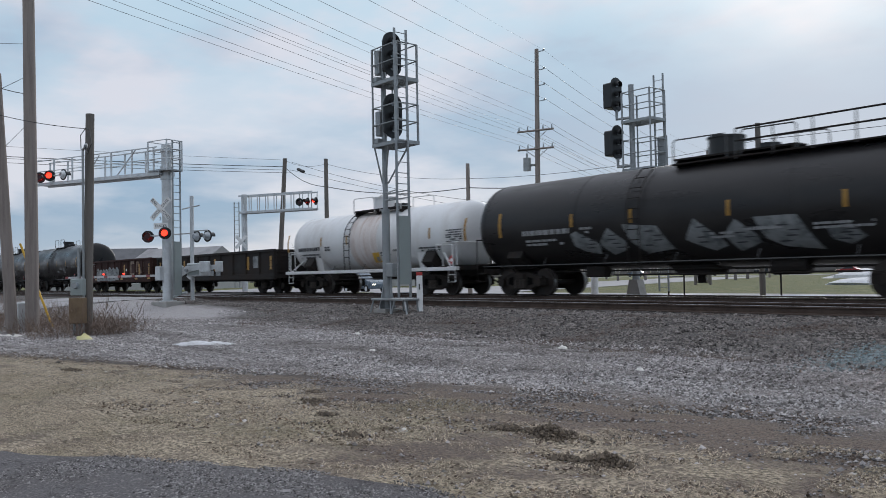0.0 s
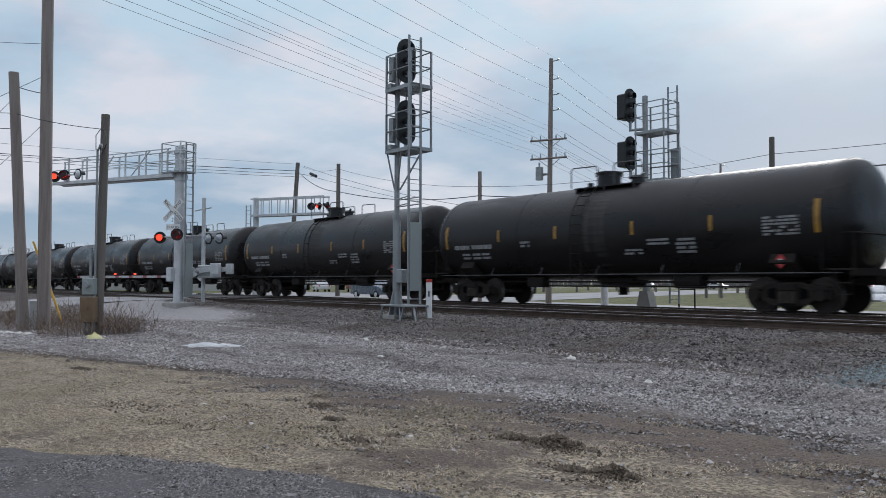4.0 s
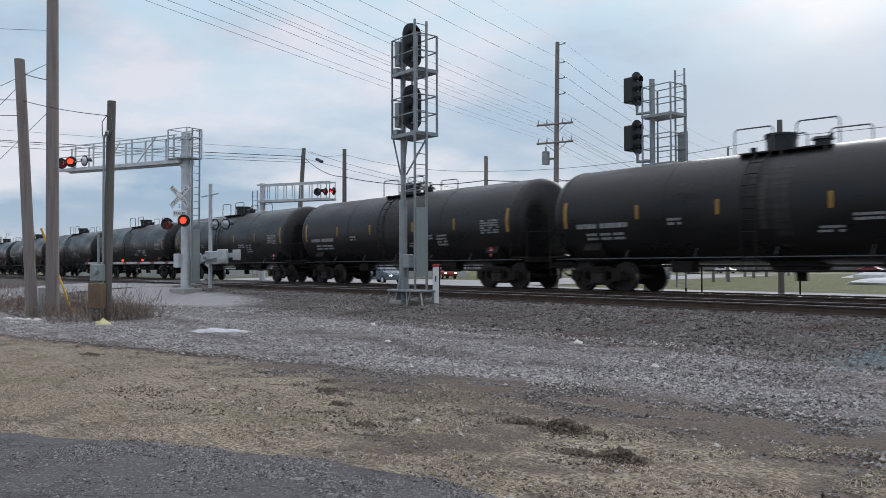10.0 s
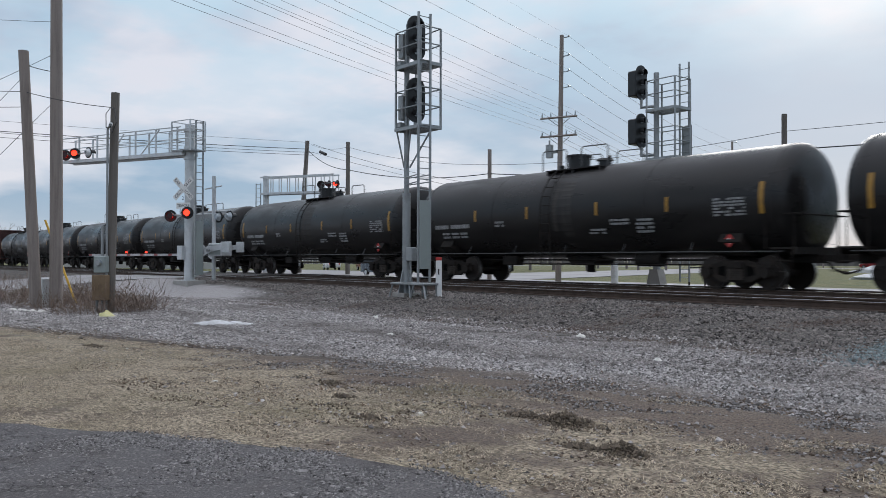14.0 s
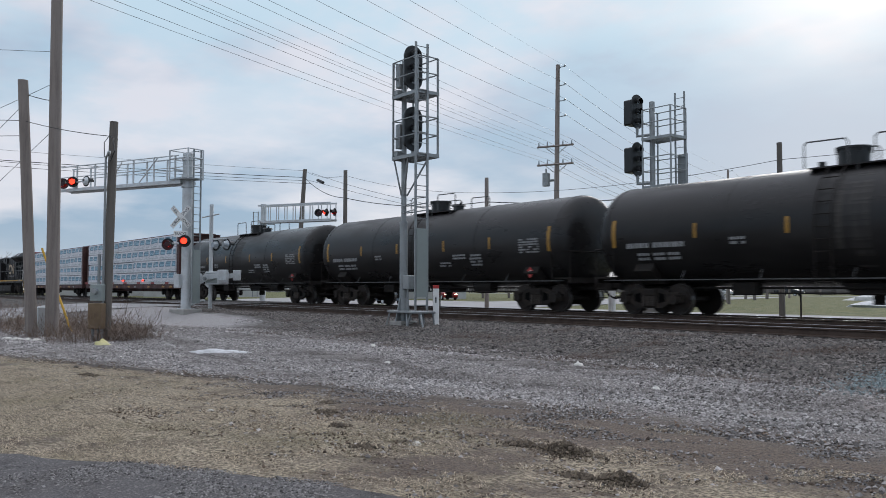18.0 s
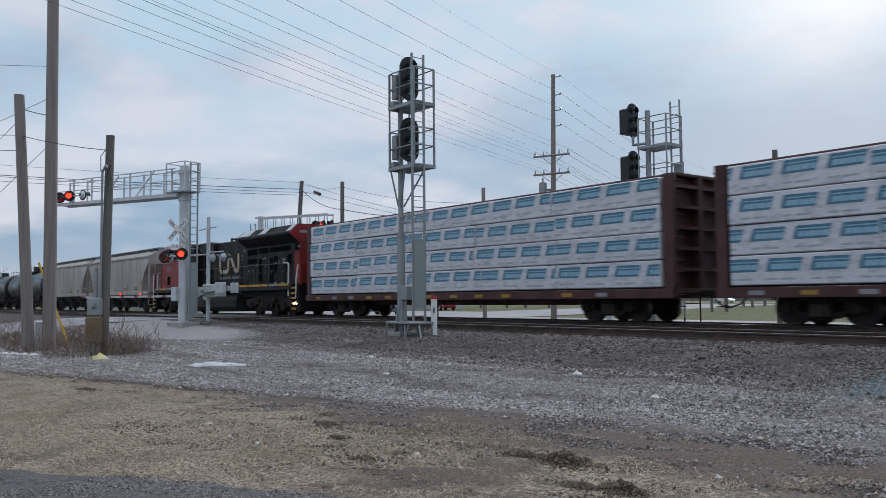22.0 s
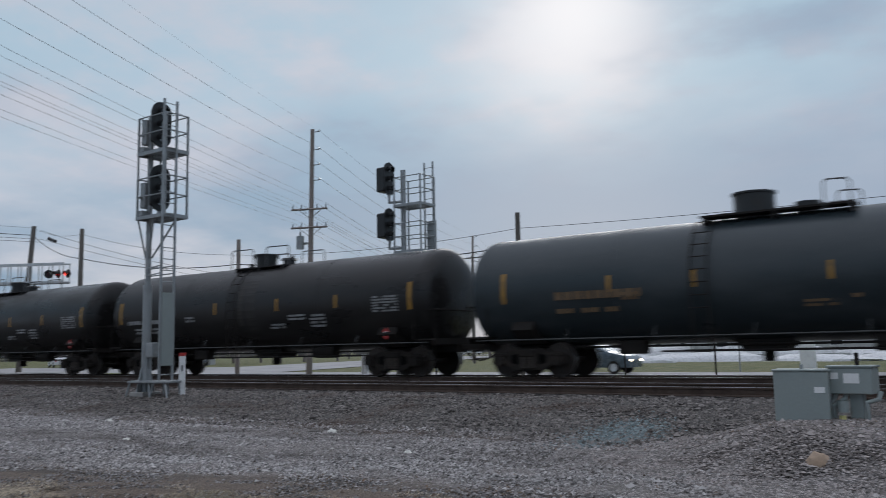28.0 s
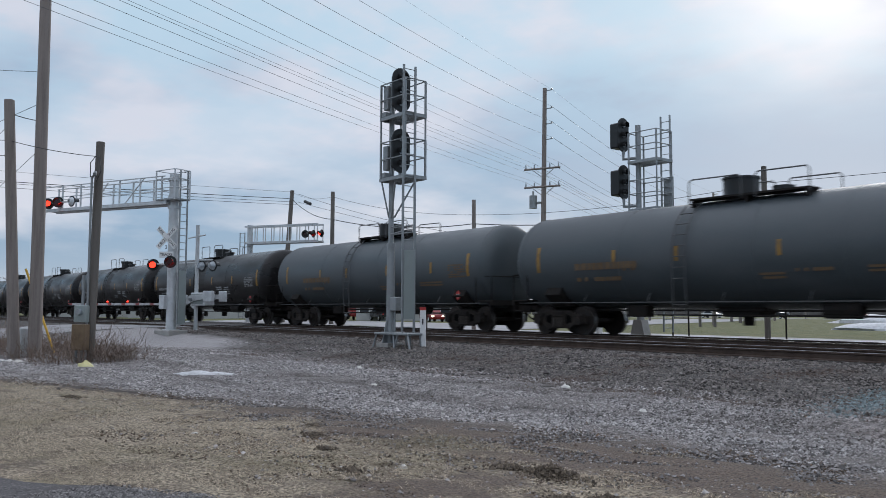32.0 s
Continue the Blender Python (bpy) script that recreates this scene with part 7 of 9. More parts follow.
def cantilever_far():
    bx, by, z = -53.0, 25.9, 0.4
    t = thing("crossing_cantilever", "grey cantilever crossing signal on the far side with lit red lamps", "crossing signal", m=pose(bx, by, z, 0, 0, 208))
    bm = B()
    rod(bm, (0, 0, 0), (0, 0, 6.9), 0.2, 20)
    rod(bm, (0, 0, 0), (0, 0, 0.08), 0.34, 20)
    part("mast", bm, M_SILVER, t, smooth=True)
    L = 5.7
    for y in (-0.36, 0.36):
        part("arm_chord", box(B(), -L, 0.2, y - 0.05, y + 0.05, 5.55, 5.7), M_SILVER, t)
        part("arm_chord", box(B(), -L, 0.2, y - 0.04, y + 0.04, 6.72, 6.82), M_SILVER, t)
        for i in range(9):
            x = -L + 0.05 + i * (L - 0.2) / 8
            part("rail_post", box(B(), x - 0.025, x + 0.025, y - 0.025, y + 0.025, 5.7, 6.72), M_SILVER, t)
    part("walkway", box(B(), -L, 0.2, -0.3, 0.3, 5.6, 5.64), M_GALV, t)
    ladder(t, 0.0, 0.45, 0.85, 0.4, 6.4, "x")
    for i, x in enumerate((-L - 0.35, -L + 0.28, -L + 0.91)):
        flasher(t, (x, 0.5, 6.1), 180 - (30 if i < 2 else -20), i == 1, blink=(FAR_A, FAR_B, None)[1 - i] if i < 2 else None)
    crossbuck(t, (0.0, 0.4, 3.6), 180, False)
    for i, x in enumerate((-0.45, 0.35)):
        flasher(t, (x, 0.45, 2.4), 150, i == 0, blink=(FAR_B, FAR_A)[i])
        flasher(t, (x, -0.45, 2.2), 0, False)
    return t


cantilever_far()

# ---------------------------------------------------------------- poles and lines
def pole(name, label, x, y, top, r0, r1, lean=(0, 0), material=None, z=None, group=""):
    z = gz(x, y) if z is None else z
    t = thing(name, label, "utility pole", group, m=pose(x, y, z))
    bm = B()
    n, h = 14, top - z
    rings = []
    rng = random.Random(int(x * 7 + y))
    for k in range(9):
        f = k / 8
        r = r0 + (r1 - r0) * f
        rings.append([bm.verts.new((lean[0] * f + r * math.cos(2 * math.pi * i / n) * rng.uniform(0.97, 1.03), lean[1] * f + r * math.sin(2 * math.pi * i / n),
                                    -0.3 + (h + 0.3) * f)) for i in range(n)])
    for a, b in zip(rings[:-1], rings[1:]):
        for i in range(n):
            bm.faces.new((a[i], a[(i + 1) % n], b[(i + 1) % n], b[i]))
    bm.faces.new(rings[-1])
    part("shaft", bm, material or M_WOOD, t, smooth=True)
    return t


def sag(a, b, drop, n=14):
    a, b = Vector(a), Vector(b)
    return [a.lerp(b, i / n) - Vector((0, 0, drop * 4 * (i / n) * (1 - i / n))) for i in range(n + 1)]


def wire(a, b, drop, r=0.012, material=None, label="thin bare overhead power line wire", name="overhead_wire"):
    bm = B()
    pts = sag(a, b, drop)
    rings = []
    way = (Vector(b) - Vector(a)).normalized()
    side = way.cross(Vector((0, 0, 1))).normalized()
    up = side.cross(way)
    for p in pts:
        rings.append([bm.verts.new(p + side * r * math.cos(math.pi * 2 * i / 5) + up * r * math.sin(math.pi * 2 * i / 5)) for i in range(5)])
    for p, q in zip(rings[:-1], rings[1:]):
        for i in range(5):
            bm.faces.new((p[i], p[(i + 1) % 5], q[(i + 1) % 5], q[i]))
    ob = part(name, bm, material or M_WIRE_ALU)
    tagged(ob, label, "cable", "overhead wires")
    return ob


LINE = [Vector((-12.2, -10.1, 0)), Vector((-31.2, 32.4, 0)), Vector((-48.1, 75.0, 0)), Vector((-65.0, 117.5, 0)), Vector((-82.0, 160.0, 0))]
ARM_WAY = Vector((0.93, 0.37, 0))


def line_pole(p, transformer=False):
    t = pole("utility_pole", "tall wooden pole with two crossarms and a grey transformer" if transformer else "tall wooden pole with crossarms", p.x, p.y, 13.6, 0.17, 0.11,
             (0.22, 0.05), M_WOOD, 0.0, "power line poles")
    for z in (8.15, 9.15):
        bm = B()
        a, b = -ARM_WAY * 1.05, ARM_WAY * 1.05
        rod(bm, (a.x + 0.13, a.y - 0.1, z), (b.x + 0.13, b.y - 0.1, z), 0.055, 4)
        arm = part("crossarm", bm, M_WOOD, t)
        bm = B()
        for s in (-1, 1):
            rod(bm, (0.1, 0, z - 0.5), (s * 0.6 * ARM_WAY.x + 0.1, s * 0.6 * ARM_WAY.y, z - 0.05), 0.02, 5)
        part("brace", bm, M_GALV, t)
        for f in (-0.95, -0.45, 0.45, 0.95):
            q = ARM_WAY * f
            part("insulator", rod(B(), (q.x + 0.13, q.y - 0.1, z + 0.05), (q.x + 0.13, q.y - 0.1, z + 0.25), 0.045, 8, 0.03), M_GLASSY, t)
    for z in (10.75, 11.6, 12.45, 13.45):
        bm = B()
        rod(bm, (0.2, 0.05, z), (0.55, 0.2, z + 0.02), 0.03, 6)
        rod(bm, (0.55, 0.2, z + 0.02), (0.62, 0.22, z + 0.1), 0.05, 8)
        part("standoff", bm, M_GLASSY, t)
    if transformer:
        bm = B()
        rod(bm, (-0.40, -0.25, 7.0), (-0.40, -0.25, 7.7), 0.21, 16)
        rod(bm, (-0.40, -0.25, 7.7), (-0.40, -0.25, 7.95), 0.05, 8)
        box(bm, -0.35, 0.0, -0.2, 0.0, 7.25, 7.35)
        part("transformer", bm, M_GALV, t, "grey drum transformer", smooth=True)


for i, p in enumerate(LINE):
    line_pole(p, i == 1)
for i in range(len(LINE) - 1):
    a, b = LINE[i], LINE[i + 1]
    for z in (8.45, 9.45):
        for f in (-0.95, -0.45, 0.45, 0.95):
            o = ARM_WAY * f + Vector((0.13, -0.1, z))
            wire(a + o, b + o, 0.9 if i else 0.3, 0.009 if i else 0.0055)
    for z in (10.85, 11.7, 12.55):
        wire(a + Vector((0.6, 0.2, z)), b + Vector((0.6, 0.2, z)), 0.8, 0.010 if i else 0.0065)
    wire(a + Vector((0.6, 0.2, 13.5)), b + Vector((0.6, 0.2, 13.5)), 0.7, 0.005 if i else 0.003)

pole("utility_pole", "weathered wooden pole beside brush", -26.3, 6.12, 13.0, 0.19, 0.15, (0.1, -0.12), M_WOOD)
pole("utility_pole", "leaning weathered wooden pole", -26.44, 5.62, 7.55, 0.165, 0.14, (-0.1, -0.40), M_WOOD)
pole("utility_pole", "leaning dark wooden pole behind the track", -54.6, 29.3, 10.2, 0.2, 0.15, (0.75, 0.3), M_WOOD_DARK, 0.0)
pole("utility_pole", "plain dark wooden pole behind the track", -43.46, 26.7, 8.7, 0.15, 0.12, (0, 0), M_WOOD_DARK, 0.0)
pole("utility_pole", "short plain wooden pole behind the track", -30.77, 27.1, 6.95, 0.11, 0.095, (0, 0), M_WOOD, 0.0)
pole("utility_pole", "short wooden pole at the field's edge", -15.2, 27.0, 6.55, 0.105, 0.09, (0, 0), M_WOOD_DARK, 0.0)
pole("utility_pole", "short wooden pole at the field's edge", 14.0, 27.0, 6.6, 0.105, 0.09, (0, 0), M_WOOD_DARK, 0.0)
for x, y, top in ((-44.2, 66.7, 8.7), (-43.1, 67.4, 10.5)):
    far = pole("utility_pole", "distant wooden pole with a crossarm", x, y, top, 0.14, 0.10, (0, 0), M_WOOD_DARK, 0.0)
    part("crossarm", box(B(), -1.1, 1.1, -0.06, 0.06, top - 0.35, top - 0.22), M_WOOD_DARK, far)
# lines that hang between them
chain = [(-61, -12, 9.9), (-53.9, 29.6, 9.6), (-43.5, 26.7, 7.0), (-30.8, 27.1, 5.75), (-15.2, 27, 5.3), (14, 27, 5.4), (60, 27, 5.4)]
for p, q in zip(chain[:-1], chain[1:]):
    wire(p, q, 0.35, 0.022, M_WIRE, "thick black overhead cable between poles")
chain = [(-61, -12, 10.6), (-53.9, 29.6, 10.1), (-43.5, 26.7, 8.4), (-30.8, 27.1, 6.2), (-15.2, 27, 5.95), (14, 27, 6.0), (60, 27, 6.0)]
for p, q in zip(chain[:-1], chain[1:]):
    wire(p, q, 0.3, 0.010)
wire((-53.3, 29.8, 9.9), (-31.0, 32.4, 5.0), 0.5, 0.012, M_WIRE)
wire((-31.0, 32.4, 6.2), (-30, 62, 2.5), 0.3, 0.012, M_WIRE)
wire((-53.3, 29.8, 9.3), (-34.0, 45, 4.0), 0.4, 0.012, M_WIRE)
wire((-60.6, -12, 10.2), (-53.3, 29.8, 9.3), 0.5, 0.014, M_WIRE)
wire((-60.4, -12, 9.6), (-53.3, 29.8, 9.1), 0.4, 0.014, M_WIRE)
splice = part("cable_splice", rod(B(), (-52.5, 29.9, 9.28), (-51.7, 29.9, 9.02), 0.11, 10), M_WIRE)
tagged(splice, "black splice case on the overhead cable", "splice case")
wire((-26.3, 6.1, 8.5), (-36.0, -4.0, 10.4), 0.3, 0.007, M_WIRE)
wire((-26.5, 5.25, 6.35), (-23.0, 6.72, 5.55), 0.06, 0.010, M_WIRE, "black service cable to the meter post")
wire((-26.5, 5.25, 6.35), (-36.0, -2.5, 8.2), 0.3, 0.010, M_WIRE, "black service cable between poles")
wire((-26.3, 6.1, 7.0), (-26.5, 5.25, 7.15), 0.03, 0.012, M_WIRE)
wire((-26.5, 5.25, 5.9), (-36.0, -2.5, 7.4), 0.3, 0.010, M_WIRE)
wire((-26.3, 6.1, 7.6), (-31.5, 1.0, 4.9), 0.1, 0.008, M_WIRE_ALU, "thin bare steel guy wire")
wire((-26.5, 5.3, 6.9), (-28.5, 2.6, 3.6), 0.1, 0.008, M_WIRE_ALU, "thin bare steel guy wire")
wire((-26.4, 6.0, 6.1), (-30.0, 1.5, 0.4), 0.0, 0.008, M_WIRE_ALU, "steel guy wire to the ground")


def meter_post():
    x, y = -23.05, 6.7
    t = pole("meter_post", "dark wooden post with an electric meter and a brown box", x, y, 5.95, 0.125, 0.11, (0.06, 0.09), M_WOOD_DARK)
    # conduit, meter can, brown enclosure on the side that faces the lot
    face = Vector((0.95, -0.31, 0))
    m = pose(0, 0, 0, 0, 0, 72)
    bm = B()
    path_rod(bm, [(-0.08, -0.16, 0.1), (-0.08, -0.16, 4.9), (0.02, -0.30, 5.05), (0.02, -0.38, 4.95)], 0.03, 8)
    part("conduit", bm, M_GALV, t, m=m)
    bm = B()
    rod(bm, (0.0, -0.42, 4.97), (0.0, -0.15, 5.05), 0.05, 8)
    part("weatherhead", bm, M_GALV, t, m=m)
    bm = B()
    path_rod(bm, [(0.0, -0.40, 4.95), (0.05, -0.62, 4.75), (0.15, -0.75, 5.0), (0.1, -0.5, 5.4), (0.0, -0.2, 5.5)], 0.012, 5)
    path_rod(bm, [(0.0, -0.40, 4.95), (-0.1, -0.70, 4.85), (-0.1, -0.85, 5.2), (0.0, -0.2, 5.5)], 0.012, 5)
    part("service_loop", bm, M_WIRE, t, m=m)
    mm = pose(0, 0, 0, 0, 0, 40)
    part("meter_can", box(B(), -0.30, 0.06, -0.30, -0.12, 1.05, 1.50, 0.02), M_CASE, t, "grey meter can", mm)
    part("meter_glass", rod(B(), (-0.12, -0.30, 1.32), (-0.12, -0.40, 1.32), 0.09, 20, 0.08), M_GLASSY, t, "round glass meter", mm)
    part("brown_box", box(B(), -0.32, 0.08, -0.34, -0.12, 0.32, 1.0, 0.015), M_BOXBROWN, t, "brown steel box", mm)
    for dx in (-0.25, -0.10, 0.02):
        part("conduit", rod(B(), (dx, -0.2, -0.1), (dx, -0.2, 0.35), 0.035, 8), M_GALV, t, m=mm)
    part("conduit", rod(B(), (-0.1, -0.2, 1.5), (-0.1, -0.2, 2.3), 0.04, 8), M_GALV, t, m=mm)


meter_post()
guard = rod(B(), (-27.6, 7.0, gz(-27.6, 7)), (-28.6, 6.3, 2.7), 0.035, 8)
tagged(part("guy_guard", guard, M_YELLOW), "yellow plastic guy-wire guard", "guy guard")


def marker_post():
    x, y = -18.42, 14.32
    t = thing("cable_marker_post", "white marker post with a red cap", "marker post", m=pose(x, y, gz(x, y)))
    part("post", box(B(), -0.085, 0.085, -0.02, 0.02, -0.1, 1.02, 0.008), M_WHITE, t, m=pose(0, 0, 0, 0, 0, 40))
    part("cap", box(B(), -0.087, 0.087, -0.022, 0.022, 1.02, 1.11, 0.008), M_RED, t, m=pose(0, 0, 0, 0, 0, 40))
    part("mark", box(B(), -0.02, 0.02, -0.024, -0.021, 0.62, 0.78), M_LETTER_DARK, t, m=pose(0, 0, 0, 0, 0, 40))


marker_post()
ped = part("cable_pedestal", box(B(), -0.12, 0.12, -0.12, 0.12, -0.1, 0.85, 0.02), M_SILVER, m=pose(-26.9, 5.95, gz(-26.9, 5.95)))
tagged(ped, "small grey-green telephone pedestal in the brush", "pedestal")

# ---------------------------------------------------------------- beyond the tracks
M_ASPHALT = surface("asphalt", (0.100, 0.092, 0.088), 0.9, 0, (0.055, 0.050, 0.048), 0.5, 0.8, 60, 0.5)


def tarmac_material():
    """Worn tarmac: exposed grit, tar-dark blotches, a web of fine cracks."""
    m, nd, ln, b = shader("worn_tarmac")
    P = nd.new("ShaderNodeNewGeometry").outputs["Position"]
    blot = noise_node(nd, ln, 1.3, 6, 0.6, P).outputs[0]
    fine = noise_node(nd, ln, 55, 4, 0.7, P).outputs[0]
    grit = nd.new("ShaderNodeTexVoronoi")
    grit.inputs["Scale"].default_value = 55
    ln.new(P, grit.inputs["Vector"])
    vein = noise_node(nd, ln, 0.7, 7, 0.62, P).outputs[0]
    vein = math_node(nd, ln, "ABSOLUTE", math_node(nd, ln, "SUBTRACT", vein, 0.5))
    col = mix_node(nd, ln, ramp_node(nd, ln, fine, 0.3, 0.72), (0.060, 0.056, 0.058), (0.165, 0.152, 0.154))
    col = mix_node(nd, ln, ramp_node(nd, ln, blot, 0.45, 0.62, 0, 0.5), col, (0.075, 0.064, 0.062))
    sep = nd.new("ShaderNodeSeparateColor")
    ln.new(grit.outputs["Color"], sep.inputs[0])
    col = mix_node(nd, ln, ramp_node(nd, ln, sep.outputs[0], 0.88, 0.95, 0, 0.6), col, (0.26, 0.24, 0.225))
    col = mix_node(nd, ln, ramp_node(nd, ln, vein, 0.001, 0.005, 0.45, 0.0), col, (0.022, 0.020, 0.018))
    ln.new(col, b.inputs["Base Color"])
    b.inputs["Roughness"].default_value = 0.93
    h = math_node(nd, ln, "ADD", fine, math_node(nd, ln, "MULTIPLY", ramp_node(nd, ln, vein, 0.0, 0.008), 1.0))
    bump_node(nd, ln, h, 0.9, 0.02, b)
    return m


M_TARMAC = tarmac_material()
M_ROAD_PALE = surface("salted_road", (0.31, 0.30, 0.30), 0.9, 0, (0.15, 0.145, 0.145), 0.5, 0.3, 40, 0.4)
M_SIDING = surface("pale_siding", (0.42, 0.42, 0.41), 0.7, 0, (0.3, 0.3, 0.29), 0.3, 0.5, 10, 0.1)
M_GREENROOF = surface("green_metal_roof", (0.030, 0.135, 0.090), 0.5, 0.1, (0.04, 0.10, 0.075), 0.4, 0.2, 6, 0.05)
M_GREENFASCIA = surface("dark_green_fascia", (0.016, 0.070, 0.048), 0.6, 0.0, (0.02, 0.05, 0.04), 0.4, 0.5, 6, 0.05)
M_GREYROOF = surface("grey_shingle_roof", (0.13, 0.13, 0.135), 0.9, 0, (0.09, 0.09, 0.09), 0.5, 0.5, 10, 0.2)
M_WINDOW = surface("dark_window_glass", (0.03, 0.035, 0.04), 0.1, 0, bump=0)
# twig colour is lightened to put distance haze into it
M_TWIG = surface("bare_twigs", (0.17, 0.150, 0.140), 0.95, 0, (0.11, 0.097, 0.09), 0.5, 1, 20, 0)
# pale grey paints the haze over the horizon woods
M_FARWOOD = surface("hazy_far_woods", (0.15, 0.14, 0.14), 0.95, 0, (0.10, 0.095, 0.095), 0.5, 0.1, 2, 0)
M_BRUSH = surface("dead_brush", (0.15, 0.105, 0.08), 0.95, 0, (0.22, 0.17, 0.13), 0.5, 3, 20, 0)


def sheet(name, pts, z_off, material, label, category, step=1.0):
    """A thin slab draped on the ground between four corners."""
    a, b, c, d = [Vector((*p, 0)) for p in pts]
    n = max(2, int((b - a).length / step))
    m = max(2, int((d - a).length / step))
    bm = B()
    grid = []
    for i in range(n + 1):
        row = []
        for j in range(m + 1):
            p = a.lerp(b, i / n).lerp(d.lerp(c, i / n), j / m)
            row.append(bm.verts.new((p.x, p.y, gz(p.x, p.y) + z_off)))
        grid.append(row)
    for i in range(n):
        for j in range(m):
            bm.faces.new((grid[i][j], grid[i + 1][j], grid[i + 1][j + 1], grid[i][j + 1]))
    bmesh.ops.recalc_face_normals(bm, faces=bm.faces[:])
    ob = part(name, bm, material, smooth=True)
    tagged(ob, label, category, kind="structure")
    return ob


def along_road(s, off):
    p = ROAD_AT - ROAD_WAY * s + ROAD_ACROSS * off
    return (p.x, p.y)


sheet("road_crossing", [along_road(-40, -5.5), along_road(-0.2, -5.5), along_road(-0.2, 5.5), along_road(-40, 5.5)], 0.03, M_ROAD_PALE, "salt-pale road up to the level crossing", "road")
sheet("road_beyond", [along_road(8.6, -7), along_road(120, -7), along_road(120, 9), along_road(8.6, 9)], 0.04, M_ROAD_PALE, "salt-pale road beyond the level crossing", "road", 4)
for y0, y1 in ((TRACK_NEAR - 0.68, TRACK_NEAR + 0.68), (TRACK_FAR - 0.68, TRACK_FAR + 0.68), (TRACK_NEAR + 0.83, TRACK_FAR - 0.83)):
    bm = B()
    def xat(y, off):
        s = (y - ROAD_AT.y - ROAD_ACROSS.y * off) / (-ROAD_WAY.y)
        return ROAD_AT.x - ROAD_WAY.x * s + ROAD_ACROSS.x * off
    prism(bm, [(xat(y0, -5.6), y0), (xat(y0, 5.6), y0), (xat(y1, 5.6), y1), (xat(y1, -5.6), y1)], "z", RZ - 0.2, RZ - 0.012)
    ob = part("crossing_panel", bm, M_ASPHALT)
    tagged(ob, "dark crossing panel between the rails", "crossing panel", "crossing panels", "structure")
sheet("forecourt", [(-29.5, 26.8), (-58, 58), (-110, 58), (-84, 26.8)], 0.02, M_ROAD_PALE, "salt-pale open lot beyond the far track", "lot", 2)
sheet("road_far", [(-400, 150), (-400, 158), (400, 158), (400, 150)], 0.04, M_ROAD_PALE, "pale road far across the field", "road", 20)
sheet("road_field", [(-62, 38.8), (-62, 42.6), (220, 42.6), (220, 38.8)], 0.03, M_ROAD_PALE, "pale road across the field", "road", 6)


def asphalt_apron():
    """Cracked tarmac where the camera's car stands, with a ragged edge."""
    edge = [(-60.0, -16.0), (-14.0, -2.6), (-8.0, 1.32), (-6.8, 2.12), (-4.8, 3.22), (-3.9, 3.30), (-1.5, 3.0), (1.5, 2.2), (8.0, 1.0), (40, -6)]
    rng = random.Random(5)
    pts = []
    for p, q in zip(edge[:-1], edge[1:]):
        n = max(1, int(math.hypot(q[0] - p[0], q[1] - p[1]) / 0.35)) if -16 < p[0] < 8 else 6
        for i in range(n):
            f = i / n
            pts.append((p[0] + (q[0] - p[0]) * f, p[1] + (q[1] - p[1]) * f + rng.uniform(-0.07, 0.07)))
    pts.append(edge[-1])
    bm = B()
    top = [bm.verts.new((x, y, gz(x, y) + 0.035)) for x, y in pts]
    low = [bm.verts.new((x, y + 0.05, gz(x, y) - 0.05)) for x, y in pts]
    back = [bm.verts.new((x, min(y - 3, -20.0), gz(x, -20) + 0.035)) for x, y in pts]
    for i in range(len(pts) - 1):
        bm.faces.new((top[i], top[i + 1], low[i + 1], low[i]))
        bm.faces.new((back[i], back[i + 1], top[i + 1], top[i]))
    bmesh.ops.recalc_face_normals(bm, faces=bm.faces[:])
    ob = part("tarmac_apron", bm, M_TARMAC)
    tagged(ob, "worn dark tarmac with a crumbling edge", "tarmac", kind="structure")


asphalt_apron()


def house(name, label, x, y, w, d, eave, ridge, turn, wall, roof, windows=6, flat=False, hip=0.0):
    t = thing(name, label, "building", m=pose(x, y, 0, 0, 0, turn))
    part("wall", box(B(), -w / 2, w / 2, -d / 2, d / 2, -0.2, eave), wall, t)
    bm = B()
    if flat:
        box(bm, -w / 2 - 0.2, w / 2 + 0.2, -d / 2 - 0.2, d / 2 + 0.2, eave, eave + 0.5)
    elif hip:
        a, b = w / 2 + 0.6, d / 2 + 0.6
        vs = [bm.verts.new(p) for p in ((-a, -b, eave), (a, -b, eave), (a, b, eave), (-a, b, eave), (-w / 2 + hip, 0, ridge), (w / 2 - hip, 0, ridge))]
        for q in ((0, 1, 5, 4), (2, 3, 4, 5), (1, 2, 5), (3, 0, 4), (3, 2, 1, 0)):
            bm.faces.new([vs[k] for k in q])
        bmesh.ops.recalc_face_normals(bm, faces=bm.faces[:])
        fascia = box(B(), -a, a, -b, b, eave - 0.75, eave - 0.004)
        part("fascia", fascia, M_GREENFASCIA, t, "dark green eaves band")
    else:
        prism(bm, [(-d / 2 - 0.5, eave - 0.1), (d / 2 + 0.5, eave - 0.1), (0, ridge)], "x", -w / 2 - 0.5, w / 2 + 0.5)
    part("roof", bm, roof, t)
    for i in range(windows):
        xx = -w / 2 + w * (i + 0.5) / windows
        win = part("window", box(B(), xx - 0.7, xx + 0.7, -d / 2 - 0.05, -d / 2 + 0.02, 1.0, 2.4), M_WHITE, t)
        part("pane", box(B(), xx - 0.6, xx + 0.6, -d / 2 - 0.06, -d / 2 - 0.03, 1.1, 2.3), M_WINDOW, win)
    return t


